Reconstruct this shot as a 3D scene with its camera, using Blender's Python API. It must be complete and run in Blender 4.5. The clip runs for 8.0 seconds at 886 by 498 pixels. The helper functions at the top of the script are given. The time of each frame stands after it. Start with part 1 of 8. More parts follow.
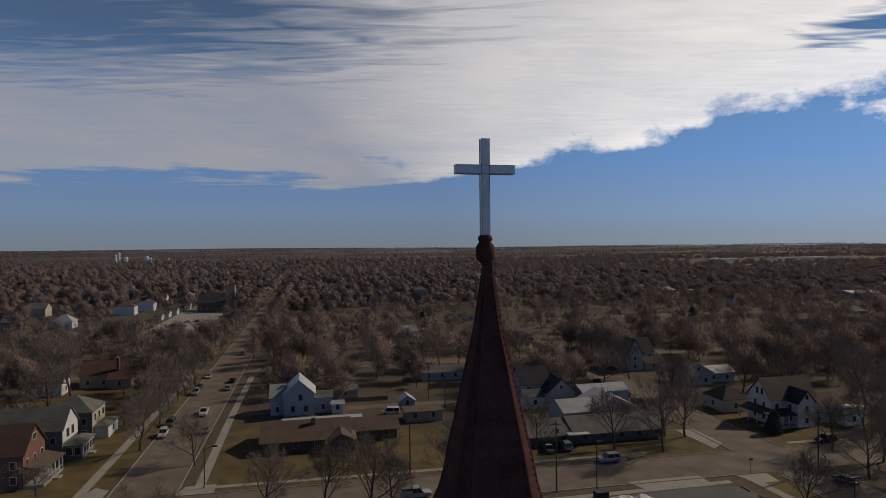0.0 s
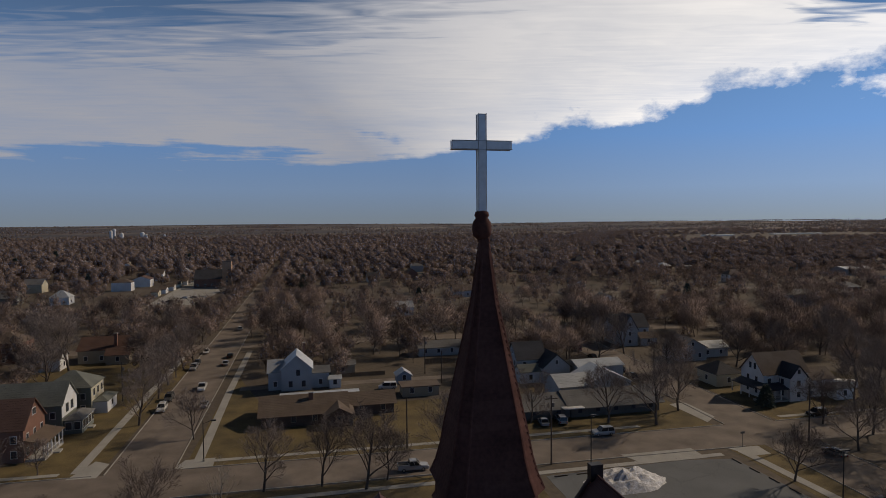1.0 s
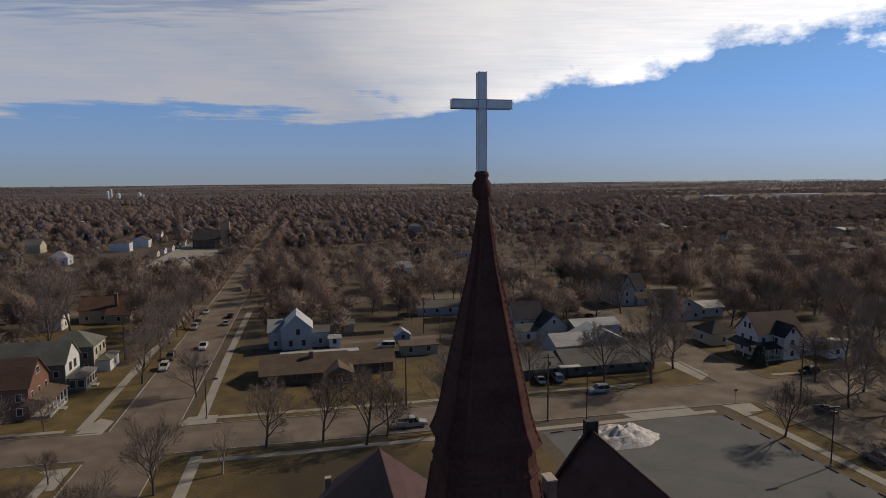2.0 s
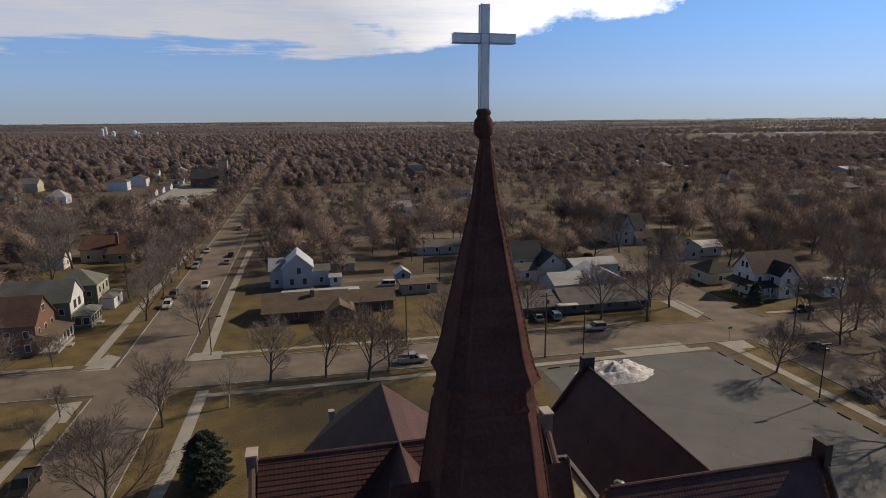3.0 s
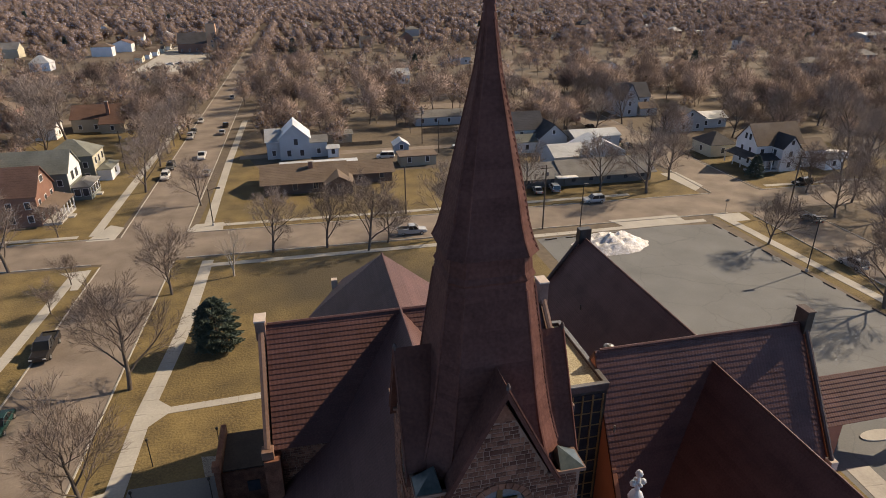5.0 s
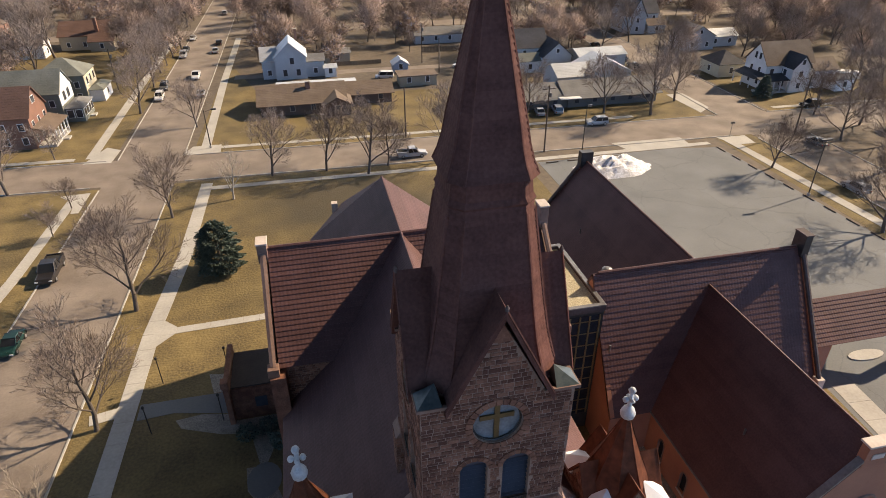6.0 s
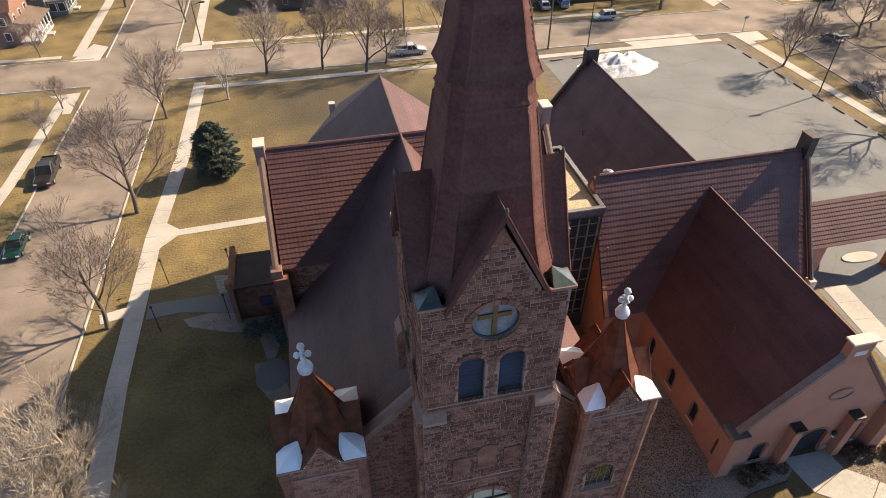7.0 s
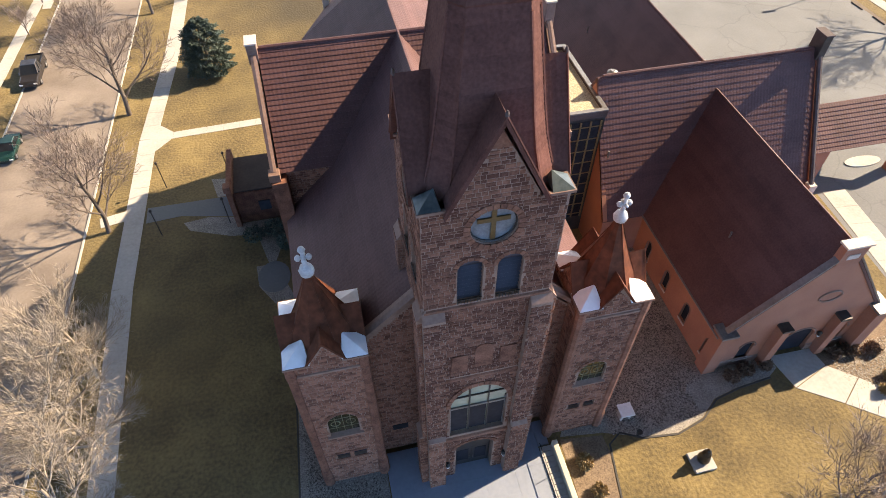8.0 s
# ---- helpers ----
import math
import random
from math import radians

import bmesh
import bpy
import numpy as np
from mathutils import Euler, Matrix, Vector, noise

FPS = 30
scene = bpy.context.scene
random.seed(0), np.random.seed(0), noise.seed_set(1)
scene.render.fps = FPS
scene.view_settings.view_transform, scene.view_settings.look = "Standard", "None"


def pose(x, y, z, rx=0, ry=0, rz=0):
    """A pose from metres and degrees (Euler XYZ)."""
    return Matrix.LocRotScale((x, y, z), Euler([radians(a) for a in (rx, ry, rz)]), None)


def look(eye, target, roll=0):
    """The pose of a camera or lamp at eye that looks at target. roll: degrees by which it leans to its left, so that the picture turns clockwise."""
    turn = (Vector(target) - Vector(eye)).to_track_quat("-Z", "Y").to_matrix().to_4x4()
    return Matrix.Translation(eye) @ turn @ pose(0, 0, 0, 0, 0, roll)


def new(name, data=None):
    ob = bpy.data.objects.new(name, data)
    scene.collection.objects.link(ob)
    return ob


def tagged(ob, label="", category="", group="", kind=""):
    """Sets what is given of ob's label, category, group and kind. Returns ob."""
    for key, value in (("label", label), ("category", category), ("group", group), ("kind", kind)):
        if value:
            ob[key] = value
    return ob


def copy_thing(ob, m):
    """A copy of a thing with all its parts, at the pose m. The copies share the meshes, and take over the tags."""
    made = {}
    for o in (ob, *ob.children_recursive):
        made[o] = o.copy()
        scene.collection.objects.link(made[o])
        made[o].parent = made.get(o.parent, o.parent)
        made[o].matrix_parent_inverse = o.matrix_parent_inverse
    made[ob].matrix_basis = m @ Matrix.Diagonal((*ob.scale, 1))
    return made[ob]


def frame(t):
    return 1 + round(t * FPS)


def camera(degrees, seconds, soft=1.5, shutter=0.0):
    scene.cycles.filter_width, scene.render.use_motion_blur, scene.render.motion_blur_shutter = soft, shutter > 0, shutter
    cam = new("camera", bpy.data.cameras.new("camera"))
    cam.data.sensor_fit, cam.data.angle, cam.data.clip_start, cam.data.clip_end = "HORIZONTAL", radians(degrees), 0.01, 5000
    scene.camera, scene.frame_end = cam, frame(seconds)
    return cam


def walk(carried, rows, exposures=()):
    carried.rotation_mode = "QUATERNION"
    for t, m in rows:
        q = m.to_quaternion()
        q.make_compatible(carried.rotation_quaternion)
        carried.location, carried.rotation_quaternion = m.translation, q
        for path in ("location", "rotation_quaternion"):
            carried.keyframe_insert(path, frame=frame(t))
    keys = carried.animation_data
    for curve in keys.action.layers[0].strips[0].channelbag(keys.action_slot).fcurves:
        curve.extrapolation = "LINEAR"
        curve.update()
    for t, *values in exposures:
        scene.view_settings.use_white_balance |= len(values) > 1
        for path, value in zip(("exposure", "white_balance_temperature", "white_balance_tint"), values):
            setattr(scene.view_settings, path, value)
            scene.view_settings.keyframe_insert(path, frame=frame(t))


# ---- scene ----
import itertools

EYE = 45.0          # height of the hovering camera over the lawn, metres
HEADING = -12.3     # the church's long axis lies 12.3 degrees left of the first view

# seconds, sideways drift, yaw, pitch, roll (to the right)
ROWS = [
    (0.0, 0.00, 0.000, -0.399, 0.500),
    (0.5, 0.00, -0.203, -1.421, 0.530),
    (1.0, 0.00, -0.304, -2.630, 0.484),
    (1.5, -0.02, -0.396, -4.108, 0.471),
    (3.0, -0.10, -0.438, -11.960, 0.405),
    (3.5, -0.13, -0.466, -14.863, 0.369),
    (4.0, -0.15, -0.475, -18.037, 0.316),
    (4.5, -0.17, -0.490, -20.986, 0.286),
    (6.0, -0.17, -0.423, -30.977, 0.224),
    (6.5, -0.17, -0.378, -35.647, 0.229),
    (7.0, -0.17, -0.393, -40.037, 0.196),
    (7.5, -0.17, -0.434, -44.864, 0.131),
    (8.0, -0.17, -0.501, -48.960, 0.056),
]


def eye_pose(drift, yaw, pitch, roll):
    a, p = radians(yaw + HEADING), radians(pitch)
    eye = Vector((drift * math.cos(a), drift * math.sin(a), EYE))
    way = Vector((-math.sin(a) * math.cos(p), math.cos(a) * math.cos(p), math.sin(p)))
    return look(eye, eye + way * 10, -roll)


cam = camera(71.6, 8.0, 0.9)
walk(cam, [(t, eye_pose(d, yaw, pitch, roll)) for t, d, yaw, pitch, roll in ROWS],
     [(0.0, -1.72, 8450, 13), (1.0, -1.62, 8450, 13), (1.7, -1.42, 8500, 13), (3.0, -0.90, 8800, 13), (3.5, -0.64, 9050, 13), (4.5, -0.08, 9400, 13.5),
      (6.0, 0.58, 9350, 14), (7.0, 1.06, 9300, 14), (8.0, 1.45, 9250, 14)])

# ---- light ----
SUN_EL, SUN_AZ = 34.0, 15.0     # elevation; degrees from +x towards +y
world = bpy.data.worlds.new("sky")
scene.world = world
world.use_nodes = True
wn, wl = world.node_tree.nodes, world.node_tree.links
wn.clear()


def wmath(op, a, b=None, clamp=False):
    n = wn.new("ShaderNodeMath")
    n.operation, n.use_clamp = op, clamp
    for i, v in enumerate((a, b)):
        if v is None:
            continue
        if isinstance(v, (int, float)):
            n.inputs[i].default_value = v
        else:
            wl.new(v, n.inputs[i])
    return n.outputs[0]


sky = wn.new("ShaderNodeTexSky")
sky.sky_type, sky.sun_disc = "NISHITA", False
sky.sun_elevation, sky.sun_rotation = radians(SUN_EL), radians(90 - SUN_AZ)
sky.altitude, sky.air_density, sky.dust_density, sky.ozone_density = 450, 1.0, 0.0, 4.0
coord = wn.new("ShaderNodeTexCoord")
sep = wn.new("ShaderNodeSeparateXYZ")
wl.new(coord.outputs["Generated"], sep.inputs[0])
# a flat cloud layer: ahead and across distances in units of its height
zc = wmath("MAXIMUM", sep.outputs[2], 0.02)
ca, sa = math.cos(radians(12.3)), math.sin(radians(12.3))
across = wmath("DIVIDE", wmath("SUBTRACT", wmath("MULTIPLY", sep.outputs[0], ca), wmath("MULTIPLY", sep.outputs[1], sa)), zc)
ahead = wmath("DIVIDE", wmath("ADD", wmath("MULTIPLY", sep.outputs[0], sa), wmath("MULTIPLY", sep.outputs[1], ca)), zc)
flat = wn.new("ShaderNodeCombineXYZ")
wl.new(across, flat.inputs[0])
wl.new(ahead, flat.inputs[1])


def wnoise(scale, detail, stretch=(1, 1, 1), rough=0.55, dist=0.0):
    mp = wn.new("ShaderNodeMapping")
    mp.inputs["Scale"].default_value = stretch
    wl.new(flat.outputs[0], mp.inputs[0])
    n = wn.new("ShaderNodeTexNoise")
    n.inputs["Scale"].default_value, n.inputs["Detail"].default_value = scale, detail
    n.inputs["Roughness"].default_value, n.inputs["Distortion"].default_value = rough, dist
    wl.new(mp.outputs[0], n.inputs["Vector"])
    return n.outputs[0]


big = wnoise(0.45, 6, (1, 0.8, 1), 0.55, 0.3)
ripple = wnoise(9.0, 3, (0.22, 1.0, 1), 0.5, 0.9)
puffs = wn.new("ShaderNodeTexNoise")
puffs.inputs["Scale"].default_value, puffs.inputs["Detail"].default_value, puffs.inputs["Roughness"].default_value = 9.0, 7, 0.62
squash = wn.new("ShaderNodeMapping")
squash.inputs["Scale"].default_value = (1, 1, 1.7)
wl.new(coord.outputs["Generated"], squash.inputs[0])
wl.new(squash.outputs[0], puffs.inputs["Vector"])
puff = puffs.outputs[0]
streak = wn.new("ShaderNodeTexNoise")
streak.inputs["Scale"].default_value, streak.inputs["Detail"].default_value, streak.inputs["Roughness"].default_value = 3.2, 5, 0.6
comb = wn.new("ShaderNodeMapping")
comb.inputs["Scale"].default_value = (1, 1, 13)
comb.inputs["Rotation"].default_value = (0, radians(3), 0)
wl.new(coord.outputs["Generated"], comb.inputs[0])
wl.new(comb.outputs[0], streak.inputs["Vector"])
westward = wmath("MULTIPLY", wmath("SUBTRACT", 0.6, across), 0.5, True)
reach = wmath("SUBTRACT", wmath("SUBTRACT", 9.1, wmath("MULTIPLY", wmath("MAXIMUM", across, -0.2), 1.4)), wmath("MULTIPLY", wmath("MAXIMUM", wmath("SUBTRACT", across, 1.9), 0.0), 0.8))
reach = wmath("MAXIMUM", wmath("ADD", reach, wmath("MULTIPLY", wmath("MULTIPLY", wmath("SUBTRACT", streak.outputs[0], 0.5), 11.0), westward)), 4.3)
body = wmath("ADD", wmath("MULTIPLY", wmath("SUBTRACT", big, 0.5), 3.0), wmath("SUBTRACT", reach, ahead))
body = wmath("ADD", body, wmath("MULTIPLY", wmath("SUBTRACT", puff, 0.5), wmath("SUBTRACT", 8.0, wmath("MULTIPLY", westward, 4.5))))
body = wmath("ADD", body, wmath("MULTIPLY", wmath("SUBTRACT", streak.outputs[0], 0.5), 1.2))
cover = wmath("MULTIPLY", wmath("ADD", body, 0.3), 0.8, True)
# a clear gap with rippled edges to the left
gx, gy = wmath("MULTIPLY", wmath("ADD", across, 1.6), 0.7), wmath("SUBTRACT", ahead, 2.6)
gap = wmath("SQRT", wmath("ADD", wmath("MULTIPLY", gx, gx), wmath("MULTIPLY", gy, gy)))
gap = wmath("ADD", gap, wmath("MULTIPLY", wmath("SUBTRACT", ripple, 0.5), 1.7))
gap = wmath("ADD", gap, wmath("MULTIPLY", wmath("SUBTRACT", big, 0.5), 1.2))
hole = wmath("MAXIMUM", wmath("MULTIPLY", wmath("SUBTRACT", gap, 0.25), 0.95, True), 0.08)
# a second small gap low on the sunny side
ex, ey = wmath("MULTIPLY", wmath("SUBTRACT", across, 2.0), 1.0), wmath("SUBTRACT", ahead, 2.85)
gap2 = wmath("SQRT", wmath("ADD", wmath("MULTIPLY", ex, ex), wmath("MULTIPLY", ey, ey)))
gap2 = wmath("ADD", gap2, wmath("MULTIPLY", wmath("SUBTRACT", ripple, 0.5), 0.9))
hole = wmath("MULTIPLY", hole, wmath("MULTIPLY", wmath("SUBTRACT", wmath("ADD", gap2, wmath("MULTIPLY", wmath("SUBTRACT", big, 0.5), 0.6)), 0.02), 3.2, True))
near_edge = wmath("MULTIPLY", wmath("SUBTRACT", ahead, 1.2), 1.2, True)
thin = wmath("ADD", 0.80, wmath("ADD", wmath("MULTIPLY", wmath("SUBTRACT", big, 0.42), 1.1), wmath("MULTIPLY", wmath("SUBTRACT", ripple, 0.5), 0.3)), True)
cover = wmath("MULTIPLY", wmath("MULTIPLY", wmath("MULTIPLY", cover, thin), hole), near_edge)
# the low sky pales towards the horizon
ramp = wn.new("ShaderNodeValToRGB")
wl.new(sep.outputs[2], ramp.inputs[0])
els = ramp.color_ramp.elements
els[0].position, els[0].color = 0.0, (4.6, 6.7, 9.8, 1)
els[1].position, els[1].color = 0.30, (1.5, 4.7, 11.8, 1)
for pos, col in ((0.05, (4.2, 7.6, 14.2, 1)), (0.13, (2.6, 6.9, 16.6, 1))):
    e = els.new(pos)
    e.color = col
low = wmath("SUBTRACT", 1.0, wmath("DIVIDE", wmath("MAXIMUM", sep.outputs[2], 0.0), 0.55), True)
low = wmath("MULTIPLY", low, 1.5, True)
haze = wn.new("ShaderNodeMix")
haze.data_type = "RGBA"
wl.new(low, haze.inputs["Factor"])
# brighter towards the sun's side
aside = wmath("SUBTRACT", wmath("MULTIPLY", sep.outputs[0], ca), wmath("MULTIPLY", sep.outputs[1], sa))
glow = wn.new("ShaderNodeVectorMath")
glow.operation = "SCALE"
wl.new(ramp.outputs[0], glow.inputs[0])
wl.new(wmath("ADD", 1.0, wmath("MAXIMUM", wmath("MULTIPLY", aside, 0.85), 0.0)), glow.inputs["Scale"])
wl.new(glow.outputs[0], haze.inputs["B"])
tint = wn.new("ShaderNodeMix")
tint.data_type, tint.blend_type = "RGBA", "MULTIPLY"
tint.inputs["Factor"].default_value = 1.0
wl.new(sky.outputs[0], tint.inputs["A"])
# unseen upper sky tinted warmer, added to take the blue out of shade
top_tint = wn.new("ShaderNodeValToRGB")
wl.new(sep.outputs[2], top_tint.inputs[0])
for e, pos, col in zip(top_tint.color_ramp.elements, (0.50, 0.72), ((0.20, 0.24, 0.30, 1), (0.315, 0.245, 0.215, 1))):
    e.position, e.color = pos, col
wl.new(top_tint.outputs[0], tint.inputs["B"])
wl.new(tint.outputs["Result"], haze.inputs["A"])
# clouds, greyer away from the sun
grey = wn.new("ShaderNodeMix")
grey.data_type = "RGBA"
wl.new(wmath("ADD", 0.27, wmath("MULTIPLY", across, 0.26), True), grey.inputs["Factor"])
grey.inputs["A"].default_value, grey.inputs["B"].default_value = (9.0, 10.8, 14.8, 1), (31.6, 35.2, 41.0, 1)
mix = wn.new("ShaderNodeMix")
mix.data_type = "RGBA"
wl.new(cover, mix.inputs["Factor"])
wl.new(haze.outputs["Result"], mix.inputs["A"])
wl.new(grey.outputs["Result"], mix.inputs["B"])
bg = wn.new("ShaderNodeBackground")
bg.inputs["Strength"].default_value = 0.10
wl.new(mix.outputs["Result"], bg.inputs["Color"])
out = wn.new("ShaderNodeOutputWorld")
wl.new(bg.outputs[0], out.inputs["Surface"])

sun_data = bpy.data.lights.new("sun", "SUN")
sun_data.energy, sun_data.angle, sun_data.color = 4.9, radians(0.6), (1.0, 0.935, 0.855)
sun_way = Vector((math.cos(radians(SUN_AZ)) * math.cos(radians(SUN_EL)), math.sin(radians(SUN_AZ)) * math.cos(radians(SUN_EL)), math.sin(radians(SUN_EL))))
sun_ob = new("sun", sun_data)
sun_ob.matrix_world = look(sun_way * 200, (0, 0, 0))

# ---- materials ----


def material(name, dark, light, rough=0.8, grain=0.3, patch=3.0, bump=0.3, metal=0.0, gloss=0.5, spread=0.0, coarse=0.6, bump_size=None, islands=0.0):
    """Colour between dark and light by noise of two sizes (metres), with fine relief; spread varies it from object to object."""
    m = bpy.data.materials.new(name)
    m.use_nodes = True
    n, l = m.node_tree.nodes, m.node_tree.links
    b = n["Principled BSDF"]
    geo = n.new("ShaderNodeNewGeometry")

    def noise_of(size, detail):
        t = n.new("ShaderNodeTexNoise")
        t.inputs["Scale"].default_value, t.inputs["Detail"].default_value = 1.0 / size, detail
        l.new(geo.outputs["Position"], t.inputs["Vector"])
        return t.outputs[0]

    fine, wide = noise_of(grain, 4), noise_of(patch, 3)
    add = n.new("ShaderNodeMix")
    add.data_type = "FLOAT"
    add.inputs[0].default_value = coarse
    l.new(fine, add.inputs[2])
    l.new(wide, add.inputs[3])
    value = add.outputs[0]
    if spread:
        info = n.new("ShaderNodeObjectInfo")
        sh = n.new("ShaderNodeMath")
        sh.operation = "MULTIPLY_ADD"
        l.new(info.outputs["Random"], sh.inputs[0])
        sh.inputs[1].default_value = spread
        l.new(value, sh.inputs[2])
        off = n.new("ShaderNodeMath")
        off.operation = "SUBTRACT"
        l.new(sh.outputs[0], off.inputs[0])
        off.inputs[1].default_value = spread / 2
        value = off.outputs[0]
    if islands:
        sh = n.new("ShaderNodeMath")
        sh.operation = "MULTIPLY_ADD"
        l.new(geo.outputs["Random Per Island"], sh.inputs[0])
        sh.inputs[1].default_value = islands
        l.new(value, sh.inputs[2])
        off = n.new("ShaderNodeMath")
        off.operation = "SUBTRACT"
        l.new(sh.outputs[0], off.inputs[0])
        off.inputs[1].default_value = islands / 2
        value = off.outputs[0]
    ramp = n.new("ShaderNodeValToRGB")
    ramp.color_ramp.elements[0].position, ramp.color_ramp.elements[1].position = 0.32, 0.68
    ramp.color_ramp.elements[0].color, ramp.color_ramp.elements[1].color = (*dark, 1), (*light, 1)
    l.new(value, ramp.inputs[0])
    l.new(ramp.outputs[0], b.inputs["Base Color"])
    b.inputs["Roughness"].default_value, b.inputs["Metallic"].default_value = rough, metal
    b.inputs["Specular IOR Level"].default_value = gloss
    if bump:
        bp = n.new("ShaderNodeBump")
        bp.inputs["Strength"].default_value, bp.inputs["Distance"].default_value = bump, bump_size or grain * 0.15
        l.new(fine, bp.inputs["Height"])
        l.new(bp.outputs[0], b.inputs["Normal"])
    return m


def glass_pane(name, tint=(0.03, 0.035, 0.045)):
    """A window of a dark room: dark, smooth and mirroring."""
    m = material(name, tint, tuple(c * 1.6 for c in tint), 0.06, 0.5, 2.0, 0.0)
    return m


LAWN = material("dry_lawn", (0.064, 0.046, 0.022), (0.256, 0.185, 0.077), 0.95, 0.28, 4.5, 1.0, coarse=0.55, bump_size=0.08)
gn, gl = LAWN.node_tree.nodes, LAWN.node_tree.links
where = gn.new("ShaderNodeNewGeometry").outputs["Position"]
worn = gn.new("ShaderNodeTexNoise")              # greener and browner patches of thatch
worn.inputs["Scale"].default_value, worn.inputs["Detail"].default_value = 0.075, 4
gl.new(where, worn.inputs["Vector"])
spot = gn.new("ShaderNodeMapping")               # bare ground plus tree shade north of the church, both put into the colour
spot.inputs["Location"].default_value, spot.inputs["Scale"].default_value = (-0.20, -9.3, 0), (0.066, 0.102, 0)
gl.new(where, spot.inputs[0])
away = gn.new("ShaderNodeVectorMath")
away.operation = "LENGTH"
gl.new(spot.outputs[0], away.inputs[0])
bare = gn.new("ShaderNodeMath")
bare.operation = "MULTIPLY_ADD"
gl.new(worn.outputs[0], bare.inputs[0])
bare.inputs[1].default_value = 1.6
gl.new(away.outputs["Value"], bare.inputs[2])
patchy, yard = gn.new("ShaderNodeMapRange"), gn.new("ShaderNodeMapRange")
for node, a, b, c, d in ((patchy, 0.40, 0.66, 0.0, 0.55), (yard, 1.5, 2.1, 0.92, 0.0)):
    for k, value in zip(("From Min", "From Max", "To Min", "To Max"), (a, b, c, d)):
        node.inputs[k].default_value = value
gl.new(worn.outputs[0], patchy.inputs[0])
gl.new(bare.outputs[0], yard.inputs[0])
straw_of = gn["Principled BSDF"].inputs["Base Color"].links[0].from_socket
# second tone darkens that ellipse for soil and tree shade together
for amount, tone in ((patchy, (0.094, 0.074, 0.036, 1)), (yard, (0.060, 0.049, 0.031, 1))):
    blend = gn.new("ShaderNodeMix")
    blend.data_type = "RGBA"
    gl.new(amount.outputs[0], blend.inputs["Factor"])
    gl.new(straw_of, blend.inputs["A"])
    blend.inputs["B"].default_value = tone
    straw_of = blend.outputs["Result"]
gl.new(straw_of, gn["Principled BSDF"].inputs["Base Color"])
EARTH = material("winter_ground", (0.066, 0.053, 0.043), (0.165, 0.131, 0.098), 0.95, 1.2, 22.0, 0.4)
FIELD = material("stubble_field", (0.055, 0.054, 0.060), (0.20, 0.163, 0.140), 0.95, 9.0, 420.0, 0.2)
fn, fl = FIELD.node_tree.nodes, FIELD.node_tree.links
acre = fn.new("ShaderNodeTexVoronoi")        # fields of stubble, plough and pasture, wider than deep, greyed for distant haze
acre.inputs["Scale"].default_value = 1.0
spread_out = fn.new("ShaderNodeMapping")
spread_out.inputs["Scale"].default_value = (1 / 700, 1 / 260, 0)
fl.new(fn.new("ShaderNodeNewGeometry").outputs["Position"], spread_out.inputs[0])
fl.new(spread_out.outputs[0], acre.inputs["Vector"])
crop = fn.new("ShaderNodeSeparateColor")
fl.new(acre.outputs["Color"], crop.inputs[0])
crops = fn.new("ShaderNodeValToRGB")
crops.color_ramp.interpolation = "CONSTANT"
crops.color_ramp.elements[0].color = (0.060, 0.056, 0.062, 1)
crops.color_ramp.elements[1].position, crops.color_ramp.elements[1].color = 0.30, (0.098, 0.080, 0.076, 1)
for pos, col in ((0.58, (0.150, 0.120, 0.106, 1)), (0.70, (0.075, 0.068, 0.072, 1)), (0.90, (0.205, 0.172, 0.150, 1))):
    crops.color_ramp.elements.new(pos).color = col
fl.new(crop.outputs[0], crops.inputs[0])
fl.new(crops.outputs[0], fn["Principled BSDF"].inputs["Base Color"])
ROAD = material("worn_road", (0.140, 0.112, 0.096), (0.262, 0.219, 0.186), 0.9, 0.25, 5.0, 0.2, coarse=0.75)
LOT = material("parking_asphalt", (0.120, 0.129, 0.137), (0.174, 0.185, 0.194), 0.9, 0.22, 7.0, 0.2, coarse=0.65)
an, al = LOT.node_tree.nodes, LOT.node_tree.links
seam = an.new("ShaderNodeTexVoronoi")            # sealed cracks across the asphalt
seam.feature = "DISTANCE_TO_EDGE"
seam.inputs["Scale"].default_value = 0.11
wander = an.new("ShaderNodeTexNoise")
wander.inputs["Scale"].default_value, wander.inputs["Detail"].default_value = 0.5, 4
spot_on = an.new("ShaderNodeNewGeometry").outputs["Position"]
al.new(spot_on, wander.inputs["Vector"])
shifted = an.new("ShaderNodeVectorMath")
shifted.operation = "MULTIPLY_ADD"
al.new(wander.outputs["Color"], shifted.inputs[0])
shifted.inputs[1].default_value = (2.2, 2.2, 0)
al.new(spot_on, shifted.inputs[2])
al.new(shifted.outputs[0], seam.inputs["Vector"])
crack = an.new("ShaderNodeMapRange")
for k, value in zip(("From Min", "From Max", "To Min", "To Max"), (0.003, 0.010, 0.86, 1.0)):
    crack.inputs[k].default_value = value
al.new(seam.outputs["Distance"], crack.inputs[0])
tarred = an.new("ShaderNodeVectorMath")
tarred.operation = "SCALE"
al.new(an["Principled BSDF"].inputs["Base Color"].links[0].from_socket, tarred.inputs[0])
al.new(crack.outputs[0], tarred.inputs["Scale"])
al.new(tarred.outputs[0], an["Principled BSDF"].inputs["Base Color"])
CONCRETE = material("concrete", (0.315, 0.305, 0.285), (0.455, 0.440, 0.412), 0.85, 0.3, 4.0, 0.2)
PLATFORM = material("bluish_grey_coating", (0.175, 0.205, 0.26), (0.235, 0.27, 0.33), 0.7, 0.3, 3.0, 0.15)
